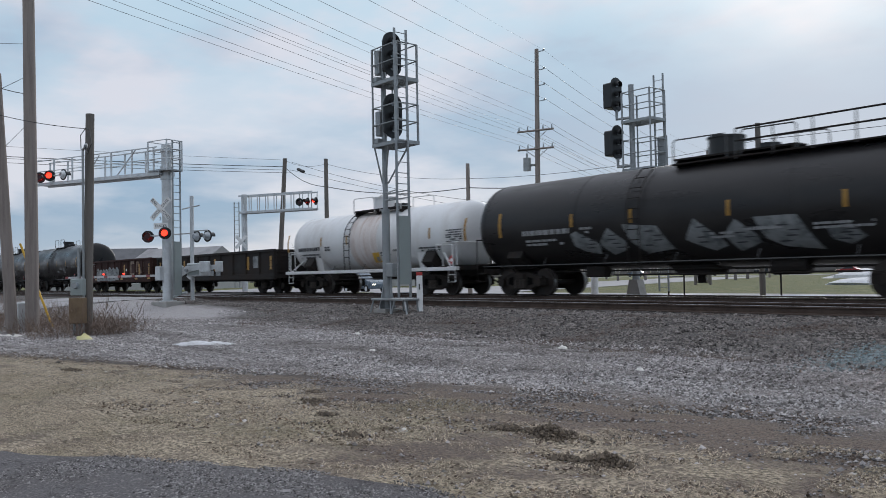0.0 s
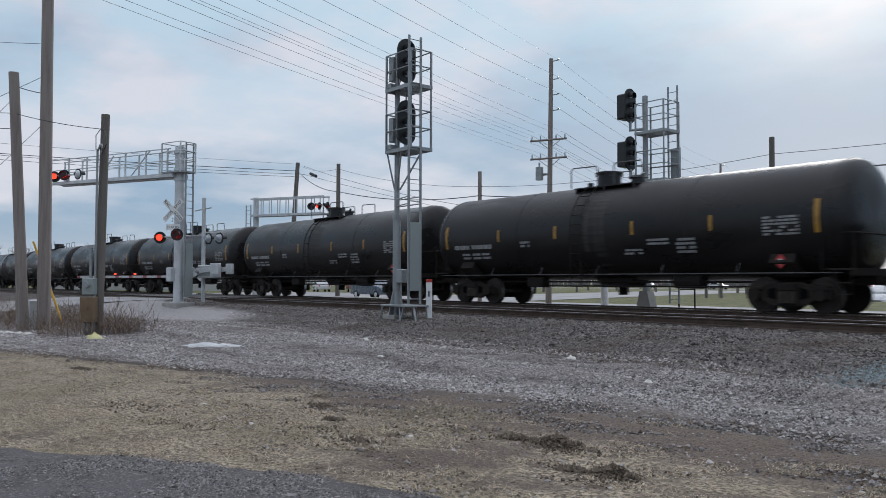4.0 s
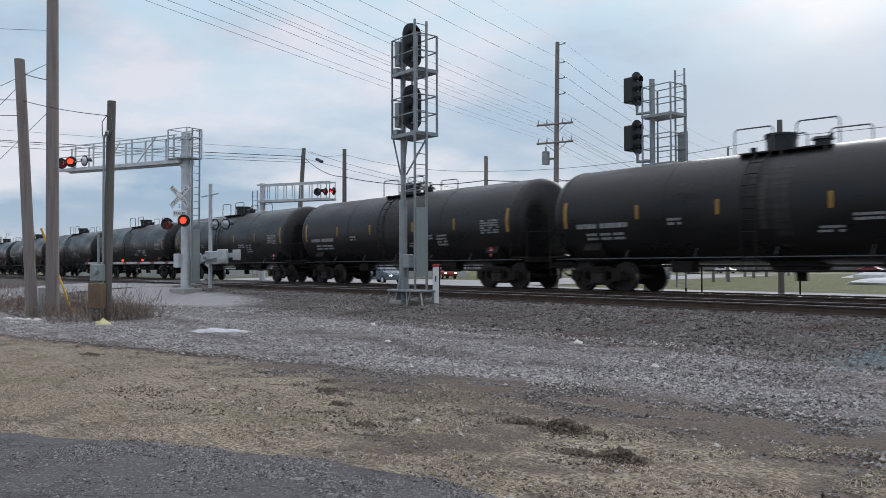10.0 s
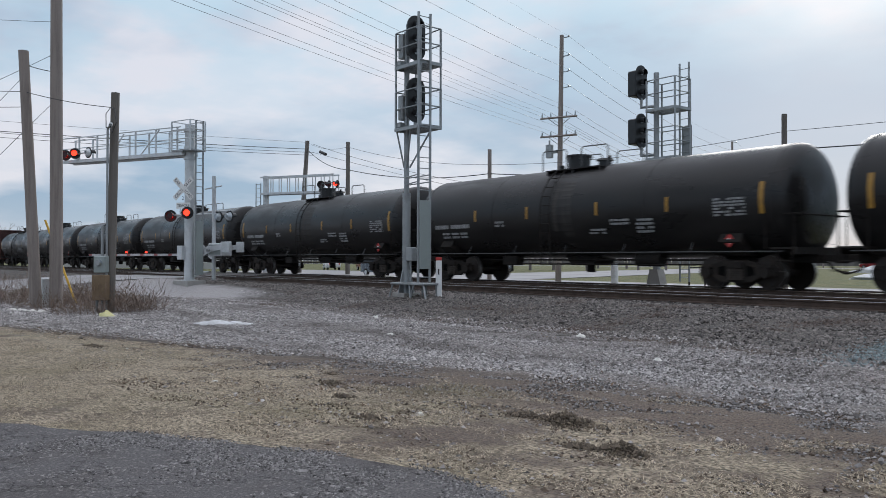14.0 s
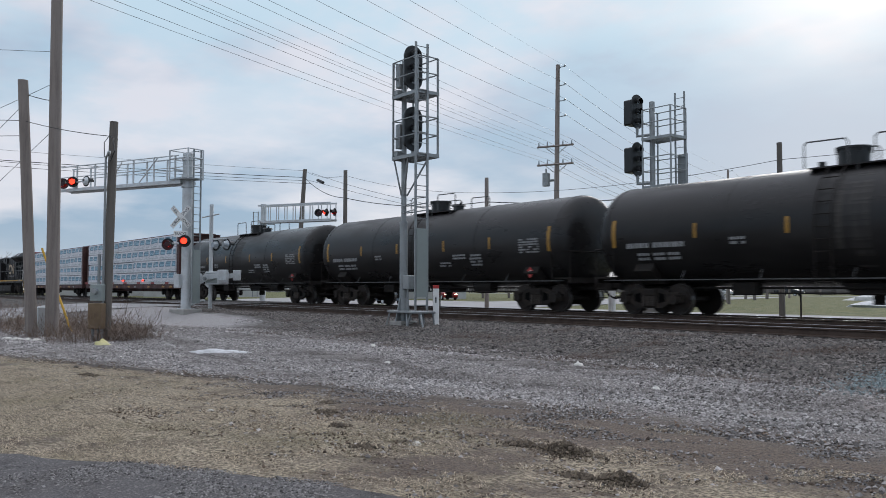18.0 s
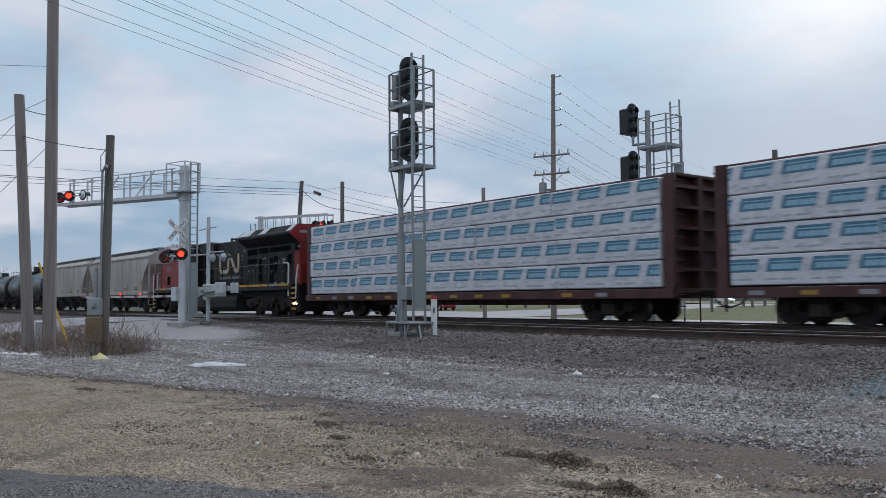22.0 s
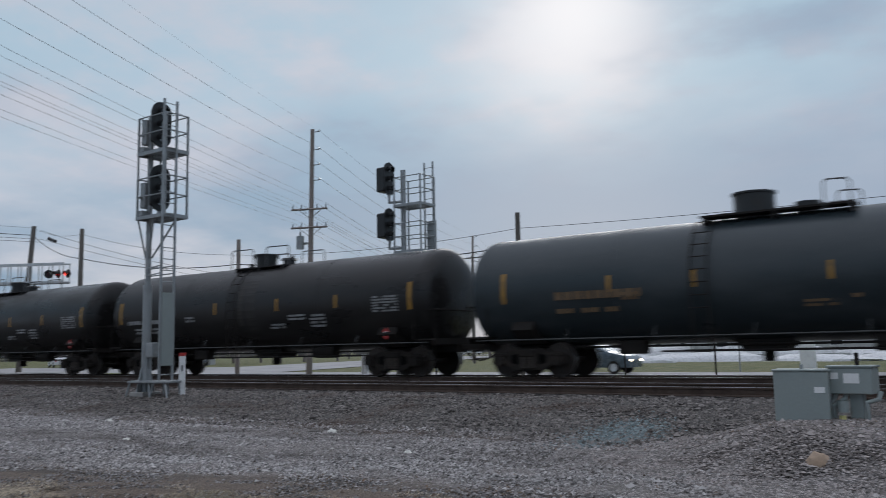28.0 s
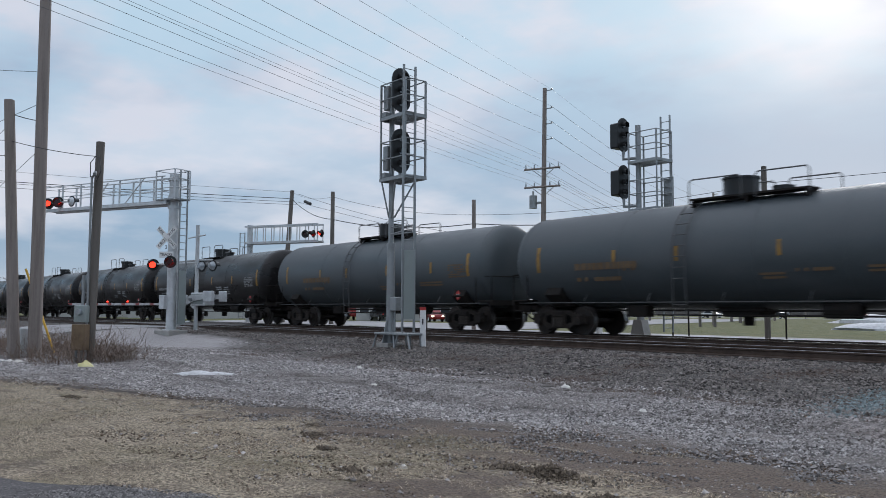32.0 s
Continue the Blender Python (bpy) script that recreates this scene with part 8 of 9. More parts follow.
house("green_roofed_hall", "long pale hall with a hipped green metal roof", 5, 119, 84, 20, 5.0, 9.8, 21, M_SIDING, M_GREENROOF, 14, hip=7.5)
house("flat_roofed_building", "low grey flat-roofed building behind the tracks", -94, 70, 13, 12, 7.0, 7.5, 52, M_SIDING, M_GREYROOF, 6, True)
house("house", "small house with a grey gable roof", -150, 46, 18, 11, 3.6, 7.2, 60, M_SIDING, M_GREYROOF, 3)
house("house", "small house with a pale gable roof", -128, 52, 16, 10, 3.4, 6.6, 20, M_SIDING, M_ROAD_PALE, 3)
house("store", "distant low store across the field", -60, 215, 50, 20, 5.5, 6.1, 0, M_SIDING, M_GREYROOF, 8, True)
house("store", "distant low store across the field", 60, 210, 60, 20, 5.5, 6.1, 0, M_SIDING, M_GREYROOF, 8, True)


def bare_tree(x, y, h, seed, group="bare trees"):
    t = thing("bare_tree", "leafless winter tree with fine branches", "tree", group, m=pose(x, y, gz(x, y)))
    rng = random.Random(seed)
    trunk, crown = B(), B()

    def grow(bm, p, d, length, r, depth):
        q = p + d * length
        rod(bm, p, q, r, 5 if depth < 2 else 3, r * 0.65, caps=False)
        if depth >= 4:
            return
        for _ in range(rng.randint(3, 4) if depth else 5):
            f = rng.uniform(0.45, 1.0)
            a = Vector((rng.gauss(0, 1), rng.gauss(0, 1), rng.gauss(0.3, 0.6))).normalized()
            nd = (d * 0.75 + a * 0.62).normalized()
            grow(crown, p + d * length * f, nd, length * rng.uniform(0.5, 0.72), r * 0.5, depth + 1)

    grow(trunk, Vector((0, 0, -0.2)), Vector((rng.uniform(-0.05, 0.05), 0, 1)).normalized(), h * 0.38, h * 0.018, 0)
    part("trunk", trunk, M_TWIG, t)
    part("crown", crown, M_TWIG, t)
    return t


trees = [bare_tree(-90.4, 78.9, 12, 1), bare_tree(-86.5, 84.0, 13, 2), bare_tree(-94.0, 76.0, 11, 3)]
rng = random.Random(8)
for i, (x, y) in enumerate(((-88.2, 82.0), (-84.2, 86.5), (-81.0, 90.0), (-63.0, 102.5), (-61.0, 104.5), (-76.5, 96.0), (-73.5, 98.5), (-140, 92), (-146, 98), (-152, 88), (-95, 116), (-99, 113),
                            (-56.5, 94), (-190, 40), (-196, 46), (-202, 36), (-186, 52), (-210, 44), (-200, 60), (-184, 30))):
    copy_thing(trees[i % 3], pose(x, y, 0, 0, 0, rng.uniform(0, 360)))


def far_woods():
    """A ragged band of bare woodland along the horizon."""
    rng = random.Random(21)
    vs, fs = [], []
    for i in range(9000):
        a = radians(rng.uniform(-32, 100))
        d = rng.uniform(260, 420)
        x, y = -math.sin(a) * d, math.cos(a) * d
        env = (6 if a > 0.6 else 4.2) + (5 if a > 0.6 else 2) * noise.noise(Vector((a * 9, 0, 0))) + 3 * noise.noise(Vector((a * 40, 3, 0)))
        h = max(2.0, env * rng.uniform(0.5, 1.1))
        w = rng.uniform(0.06, 0.35) * (1 if a > 0.6 else 5)
        k = len(vs)
        lean = rng.uniform(-1.2, 1.2)
        vs += [(x - w, y, -0.5), (x + w, y, -0.5), (x + lean + w * 0.2, y, h), (x + lean - w * 0.2, y + 0.3, h * 0.97)]
        fs.append((k, k + 1, k + 2, k + 3))
    me = bpy.data.meshes.new("far_woods")
    me.from_pydata(vs, [], fs)
    me.materials.append(M_FARWOOD)
    tagged(new("far_woods", me), "bare woodland along the horizon, greyed for haze", "woods", kind="stuff")


far_woods()


def brush(x0, x1, y0, y1, n, h, seed, label):
    rng = random.Random(seed)
    bm = B()
    vs, fs = [], []
    for _ in range(n):
        x, y = rng.uniform(x0, x1), rng.uniform(y0, y1)
        z = gz(x, y)
        hh = h * rng.uniform(0.3, 1.0)
        p = Vector((x, y, z))
        d = Vector((rng.gauss(0, 0.8), rng.gauss(0, 0.8), 1)).normalized()
        w = 0.006
        for s in range(3):
            q = p + d * hh / 3
            k = len(vs)
            o = Vector((rng.uniform(-1, 1), rng.uniform(-1, 1), 0)).normalized() * w
            vs += [p - o, p + o, q + o * 0.6, q - o * 0.6]
            fs.append((k, k + 1, k + 2, k + 3))
            d = (d + Vector((rng.gauss(0, 0.5), rng.gauss(0, 0.5), rng.gauss(-0.1, 0.3)))).normalized()
            p = q
            if rng.random() < 0.7:
                e = (d + Vector((rng.gauss(0, 0.7), rng.gauss(0, 0.7), 0))).normalized()
                q2 = p + e * hh * 0.35
                k = len(vs)
                vs += [p - o * 0.6, p + o * 0.6, q2 + o * 0.3, q2 - o * 0.3]
                fs.append((k, k + 1, k + 2, k + 3))
    me = bpy.data.meshes.new("dead_brush")
    me.from_pydata([tuple(v) for v in vs], [], fs)
    me.materials.append(M_BRUSH)
    tagged(new("dead_brush", me), label, "brush", kind="stuff")


brush(-34, -22.0, 5.2, 8.2, 1900, 0.8, 1, "tangled brown dead brush round the poles")
brush(-23.4, -22.2, 6.3, 7.8, 220, 1.3, 2, "tall dead weeds round the meter post")
brush(-60, -30, 2.0, 9.0, 1500, 0.9, 3, "brown dead weeds beside the road")

# ---------------------------------------------------------------- loose stone, grass, litter
def island_material(name, lo, hi, rough=0.9, mid=None, swath=None):
    m, nd, ln, b = shader(name)
    geo = nd.new("ShaderNodeNewGeometry")
    col = mix_node(nd, ln, geo.outputs["Random Per Island"], lo, hi)
    if mid:
        n = noise_node(nd, ln, 0.6, 3, 0.5, geo.outputs["Position"])
        col = mix_node(nd, ln, ramp_node(nd, ln, n.outputs[0], 0.5, 0.7, 0, 0.7), col, mid)
    if swath:
        # wheel-swept and dusty stretches run along the lot
        mp = nd.new("ShaderNodeMapping")
        mp.inputs["Scale"].default_value = (0.16, 0.75, 1)
        mp.inputs["Rotation"].default_value = (0, 0, radians(-14))
        ln.new(geo.outputs["Position"], mp.inputs[0])
        n = noise_node(nd, ln, 1.0, 5, 0.6, mp.outputs[0])
        col = mix_node(nd, ln, ramp_node(nd, ln, n.outputs[0], 0.42, 0.66, 0, 0.75), col, swath)
        sep = nd.new("ShaderNodeSeparateXYZ")
        ln.new(geo.outputs["Position"], sep.inputs[0])
        far = math_node(nd, ln, "MULTIPLY", ramp_node(nd, ln, sep.outputs[0], -8.0, -1.0, 0, 0.7), ramp_node(nd, ln, sep.outputs[1], 7.4, 9.4))
        col = mix_node(nd, ln, far, col, (0.105, 0.086, 0.074))
    ln.new(col, b.inputs["Base Color"])
    b.inputs["Roughness"].default_value = rough
    return m


def scatter_stones(name, label, n, place, size, material, seed, flat=0.65, lift=0.0):
    """Thousands of small angular stones in one mesh; place(rng, n) gives x and y."""
    rng = np.random.default_rng(seed)
    x, y = place(rng, n)
    n = len(x)
    s = rng.lognormal(0, 0.35, n) * size
    z = ground_z(x, y) + s * flat * 0.25 + lift
    base = np.array([(1, 0, 0), (0, 1, 0), (-1, 0, 0), (0, -1, 0), (0, 0, 1), (0, 0, -1)], float)
    v = base[None] * rng.uniform(0.6, 1.35, (n, 6, 1)) + rng.normal(0, 0.16, (n, 6, 3))
    a = rng.uniform(0, 2 * np.pi, n)
    c, sn = np.cos(a), np.sin(a)
    vx = v[..., 0] * c[:, None] - v[..., 1] * sn[:, None]
    vy = v[..., 0] * sn[:, None] + v[..., 1] * c[:, None]
    vz = v[..., 2] * flat
    P = np.stack([vx * s[:, None] + x[:, None], vy * s[:, None] + y[:, None], vz * s[:, None] + z[:, None]], -1).reshape(-1, 3)
    f = np.array([(0, 1, 4), (1, 2, 4), (2, 3, 4), (3, 0, 4), (1, 0, 5), (2, 1, 5), (3, 2, 5), (0, 3, 5)])
    F = (f[None] + (np.arange(n) * 6)[:, None, None]).reshape(-1, 3)
    me = bpy.data.meshes.new(name)
    me.from_pydata(P.tolist(), [], F.tolist())
    me.materials.append(material)
    tagged(new(name, me), label, name.replace("_", " "), kind="stuff")


def zone(x0, x1, y0, y1, skip_road=True, near=True, lot=""):
    def place(rng, n):
        # denser towards the camera's foot
        x = rng.uniform(x0, x1, n * 2)
        y = rng.uniform(y0, y1, n * 2)
        d = np.hypot(x, y)
        keep = rng.uniform(0, 1, n * 2) < np.clip(13.0 / np.maximum(d, 1), 0.12, 1.0) if near else np.ones(n * 2, bool)
        if skip_road:
            off = (x - ROAD_AT.x) * ROAD_ACROSS.x + (y - ROAD_AT.y) * ROAD_ACROSS.y
            keep &= np.abs(off) > 5.8
        if lot:
            edge = grass_edge(x) + rng.normal(0, 0.14, n * 2)
            keep &= (y > edge) if lot == "stone" else (y < edge - 0.32)
        return x[keep][:n], y[keep][:n]
    return place


def off_apron(place):
    def inner(rng, n):
        x, y = place(rng, n)
        k = np.hypot((x + 34.0) / 9.0, (y - 11.9) / 2.3) > rng.uniform(0.72, 1.0, len(x))
        return x[k], y[k]
    return inner


def off_heap(place):
    def inner(rng, n):
        x, y = place(rng, n)
        k = (np.hypot((x + 1.4) / 3.4, (y - 10.7) / 2.3) > 0.93) & (np.hypot((x + 32.5) / 9.0, (y - 11.9) / 2.3) > 0.95)
        return x[k], y[k]
    return inner


def on_heap(rng, n):
    a, r = rng.uniform(0, 2 * np.pi, n), np.sqrt(rng.uniform(0, 1, n)) * 1.02
    return -1.4 + 3.3 * r * np.cos(a), 10.6 + 2.3 * r * np.sin(a)


M_STONES_PALE = island_material("pale_crushed_stone", (0.060, 0.055, 0.052), (0.62, 0.575, 0.555), 0.9, swath=(0.125, 0.108, 0.098))
M_STONES_HEAP = island_material("dusty_tan_pebbles", (0.11, 0.093, 0.084), (0.45, 0.395, 0.37), 0.9)
M_STONES_GRIT = island_material("tar_stained_grit", (0.035, 0.032, 0.031), (0.34, 0.32, 0.31), 0.9)
M_STONES_DARK = island_material("dark_ballast_stone", (0.028, 0.024, 0.022), (0.27, 0.238, 0.218), 0.9, (0.090, 0.060, 0.045))
M_STRAW = island_material("dry_grass_blades", (0.050, 0.039, 0.026), (0.70, 0.575, 0.420), 0.85, (0.215, 0.182, 0.105))
M_LEAF = island_material("dead_leaves", (0.055, 0.035, 0.025), (0.17, 0.105, 0.06), 0.9)
scatter_stones("gravel", "loose pale crushed stone over the lot", 135000, off_apron(zone(-26, 8, 3.4, 11.8, lot="stone")), 0.0150, M_STONES_PALE, 1)
scatter_stones("gravel", "loose pale crushed stone beside the brush", 20000, off_apron(zone(-40, -20, 4.0, 13.2, near=False)), 0.020, M_STONES_PALE, 11)
scatter_stones("gravel", "coarser pale stone on the gravel heap", 26000, on_heap, 0.0155, M_STONES_HEAP, 2)
scatter_stones("ballast", "dark track ballast stone along the shoulder", 105000, off_heap(zone(-46, 14, 10.8, 16.0)), 0.0215, M_STONES_DARK, 3)
scatter_stones("ballast", "dark ballast stone between the sleepers", 16000, zone(-46, 14, 15.6, 19.8, near=False), 0.032, M_STONES_DARK, 4)
scatter_stones("gravel", "stray pebbles in the thin grass and dirt", 9000, zone(-22, 8, 3.2, 7.6), 0.012, M_STONES_PALE, 5)


def broken_edge(rng, n):
    """The outer strip of the tarmac, where it has gone to grit, and thinner further in."""
    x = rng.uniform(-6.9, 2.0, n * 3)
    edge = np.interp(x, [-8.0, -6.8, -4.8, -3.9, -1.5, 1.5, 8.0], [1.32, 2.12, 3.22, 3.30, 3.0, 2.2, 1.0])
    y = edge + 0.12 - np.abs(rng.normal(0, 0.75, n * 3))
    k = (y > 1.2) & (noise_grid(x, y) > rng.uniform(-0.35, 0.25, n * 3))
    return x[k][:n], y[k][:n]


def noise_grid(x, y):
    return np.array([noise.noise(Vector((a * 1.6, b * 2.4, 4.0))) for a, b in zip(x, y)])


scatter_stones("gravel", "loose grit on the crumbling tarmac", 24000, broken_edge, 0.0075, M_STONES_GRIT, 6, lift=0.034)
scatter_stones("gravel", "grey pebbles pressed into the bare dirt", 22000, lambda rng, n: (lambda x: (x, grass_edge(x) - np.abs(rng.normal(0, 0.8, n))))(rng.uniform(-12, 4, n)), 0.0105, M_STONES_GRIT, 15)


M_STONES_BRIGHT = island_material("freshly_broken_pale_stone", (0.045, 0.041, 0.039), (0.56, 0.525, 0.505), 0.9)
scatter_stones("gravel", "coarse bright stone in the middle of the lot", 9000, lambda rng, n: (lambda x: (x, grass_edge(x) + 0.2 + np.clip(np.abs(rng.normal(0.7, 0.6, n)), 0, 1.7)))(rng.uniform(-10, -2.6, n)), 0.014, M_STONES_BRIGHT, 16)
M_CRUMB = island_material("soil_crumbs", (0.050, 0.035, 0.027), (0.20, 0.148, 0.108), 0.95)
scatter_stones("soil_crumbs", "crumbled brown soil through the thin grass", 14000, zone(-12, 4, 2.9, 7.4, lot="grass"), 0.010, M_CRUMB, 12)
scatter_stones("soil_crumbs", "brown soil along the edge of the gravel", 8000, lambda rng, n: (lambda x: (x, grass_edge(x) + rng.normal(0.0, 0.28, n)))(rng.uniform(-20, 4, n)), 0.011, M_CRUMB, 13)


TEAL_AT = (-5.1, 11.95)
M_TEAL_GRIT = island_material("blue_green_grit", (0.075, 0.098, 0.100), (0.26, 0.31, 0.315), 0.9)
scatter_stones("grit_spill", "spill of blue-green grit beside the heap", 5200, lambda rng, n: (rng.normal(TEAL_AT[0], 0.30, n), rng.normal(TEAL_AT[1], 0.55, n)), 0.018, M_TEAL_GRIT, 14)


def scatter_blades(name, label, n, place, length, width, material, seed, lie=0.35):
    rng = np.random.default_rng(seed)
    x, y = place(rng, n)
    n = len(x)
    L = rng.uniform(0.5, 1.3, n) * length
    a = rng.uniform(0, 2 * np.pi, n)
    up = np.abs(rng.normal(0, lie, n))
    z = ground_z(x, y) + 0.004
    dx, dy, dz = np.cos(a) * L, np.sin(a) * L, up * L
    wx, wy = -np.sin(a) * width, np.cos(a) * width
    P = np.stack([np.stack([x - wx, y - wy, z], -1), np.stack([x + wx, y + wy, z], -1), np.stack([x + dx, y + dy, z + dz], -1)], 1).reshape(-1, 3)
    F = np.arange(n * 3).reshape(-1, 3)
    me = bpy.data.meshes.new(name)
    me.from_pydata(P.tolist(), [], F.tolist())
    me.materials.append(material)
    tagged(new(name, me), label, "grass" if "grass" in name else "litter", kind="stuff")


def patchy(place, cut):
    def inner(rng, n):
        x, y = place(rng, n * 2)
        v = np.array([noise.noise(Vector((a * 0.8, b * 1.1, 2.0))) + 0.7 * noise.noise(Vector((a * 2.6, b * 3.2, 7.0))) for a, b in zip(x, y)])
        v = v - 0.30 * np.clip((x + 11) / 6, 0, 1) - 0.75 * np.clip((y - grass_edge(x) + 1.9 * np.clip((x + 15) / 6, 0.25, 1)) / 1.5, 0, 1)
        k = v > cut
        return x[k][:n], y[k][:n]
    return inner


scatter_blades("dry_grass", "matted straw-coloured winter grass", 340000, patchy(zone(-24, 8, 1.2, 7.2, lot="grass"), -0.45), 0.048, 0.0030, M_STRAW, 7, 0.22)
scatter_blades("dry_grass", "thin straw-coloured grass along the gravel", 7000, patchy(zone(-36, 8, 4.0, 7.0), 0.0), 0.07, 0.003, M_STRAW, 8)
scatter_blades("dead_leaves", "scattered dead leaves and bark scraps", 2600, zone(-34, 8, 3.5, 9.0), 0.05, 0.016, M_LEAF, 9, 0.25)
scatter_blades("dead_leaves", "dead leaves caught at the foot of the ballast", 2200, zone(-30, 4, 10.2, 11.6), 0.05, 0.018, M_LEAF, 10, 0.3)


def clump(x, y, r, h, seed, material, name, label, category, squash=0.7):
    """A low uneven mound: soil, snow or a crumpled bag."""
    rng = random.Random(seed)
    bm = B()
    n, rings = 18, 6
    rows = []
    for k in range(rings):
        f = k / (rings - 1)
        row = []
        for i in range(n):
            a = 2 * math.pi * i / n
            q = r * math.cos(f * math.pi / 2) * (1 + 0.35 * noise.noise(Vector((math.cos(a) * 1.5 + seed, math.sin(a) * 1.5, f * 2))))
            zz = h * math.sin(f * math.pi / 2) * (1 + 0.6 * noise.noise(Vector((math.cos(a) * 3 * (1 - f), math.sin(a) * 3 * (1 - f) + seed, 5)))) - 0.02
            px, py = q * math.cos(a), q * math.sin(a) * squash
            row.append(bm.verts.new((px, py, gz(x + px, y + py) - gz(x, y) + zz)))
        rows.append(row)
    for a, b in zip(rows[:-1], rows[1:]):
        for i in range(n):
            bm.faces.new((a[i], a[(i + 1) % n], b[(i + 1) % n], b[i]))
    ob = part(name, bm, material, m=pose(x, y, gz(x, y), 0, 0, rng.uniform(-30, 30)), smooth=True)
    tagged(ob, label, category)
    return ob


M_BAG_YELLOW = surface("yellow_plastic_bag", (0.55, 0.50, 0.20), 0.4, 0, (0.6, 0.58, 0.4), 0.5, 8, 30, 0.5)
M_BAG_WHITE = surface("white_plastic_scrap", (0.62, 0.60, 0.55), 0.5, 0, (0.4, 0.38, 0.35), 0.5, 8, 30, 0.5)
for i, (x, y, r, h) in enumerate(((-17.3, 7.25, 0.42, 0.08), (-16.95, 7.55, 0.36, 0.06), (-17.6, 7.1, 0.26, 0.05), (-16.6, 7.7, 0.24, 0.04), (-17.1, 7.75, 0.18, 0.03))):
    clump(x, y, r, h, 3 + 7 * i, M_SNOW, "snow_patch", "leftover patch of crusted snow on gravel", "snow", 0.9)
clump(-21.4, 6.15, 0.26, 0.13, 5, M_BAG_YELLOW, "plastic_bag", "crumpled pale yellow plastic bag on gravel", "litter")
for i, (x, y) in enumerate(((-25.3, 5.0), (-24.9, 5.15), (-24.5, 5.3), (-25.8, 4.85))):
    clump(x, y, 0.2, 0.07, 6 + i, M_BAG_WHITE, "plastic_scrap", "dirty white scrap beside the brush", "litter")


def turned_soil(x, y, r, h, n, seed):
    """A scuffed heap of crumbs round a low uneven core."""
    rng = np.random.default_rng(seed)
    a, q = rng.uniform(0, 2 * np.pi, n), np.abs(rng.normal(0, 0.5, n))
    px, py = x + r * q * np.cos(a), y + 0.55 * r * q * np.sin(a)
    lift = h * np.exp(-(q / 0.55) ** 2) * rng.uniform(0.3, 1.25, n)
    size = rng.lognormal(0, 0.5, n) * 0.0085
    base = np.array([(1, 0, 0), (0, 1, 0), (-1, 0, 0), (0, -1, 0), (0, 0, 1), (0, 0, -1)], float)
    v = (base[None] * rng.uniform(0.6, 1.35, (n, 6, 1)) + rng.normal(0, 0.2, (n, 6, 3))) * size[:, None, None]
    P = (v + np.stack([px, py, ground_z(px, py) + lift], -1)[:, None, :]).reshape(-1, 3)
    f = np.array([(0, 1, 4), (1, 2, 4), (2, 3, 4), (3, 0, 4), (1, 0, 5), (2, 1, 5), (3, 2, 5), (0, 3, 5)])
    F = (f[None] + (np.arange(n) * 6)[:, None, None]).reshape(-1, 3)
    me = bpy.data.meshes.new("turned_soil")
    me.from_pydata(P.tolist(), [], F.tolist())
    me.materials.append(M_CLOD)
    tagged(new("turned_soil", me), "crumbled heap of turned dark soil in the grass", "soil", kind="stuff")


M_CLOD = island_material("dark_turned_soil", (0.055, 0.043, 0.033), (0.215, 0.170, 0.125), 0.95)
for i, (x, y, r, h, n) in enumerate(((-5.05, 5.35, 0.42, 0.075, 1500), (-5.5, 5.3, 0.3, 0.03, 500), (-4.0, 4.85, 0.28, 0.07, 900), (-4.3, 4.75, 0.25, 0.03, 400), (-8.3, 4.9, 0.35, 0.02, 260),
                                     (-7.4, 4.5, 0.3, 0.02, 260), (-9.0, 5.3, 0.25, 0.02, 200), (-14.2, 3.9, 0.4, 0.02, 220), (-6.3, 4.1, 0.35, 0.02, 260))):
    turned_soil(x, y, r, h, n, 20 + i)
for i, (x, y, r) in enumerate(((-1.8, 9.25, 0.13), (-9.8, 10.75, 0.11), (-12.5, 8.6, 0.08), (-16.0, 10.6, 0.09), (-7.0, 9.2, 0.07), (-6.2, 4.6, 0.05), (-9.3, 3.9, 0.05), (-13.5, 4.2, 0.05))):
    clump(x, y, r, r * 0.7, 40 + i, M_BAG_WHITE if i else surface("tan_stone", (0.33, 0.24, 0.17), 0.9), "stone", "single pale stone lying on the ground", "stone", 0.8)


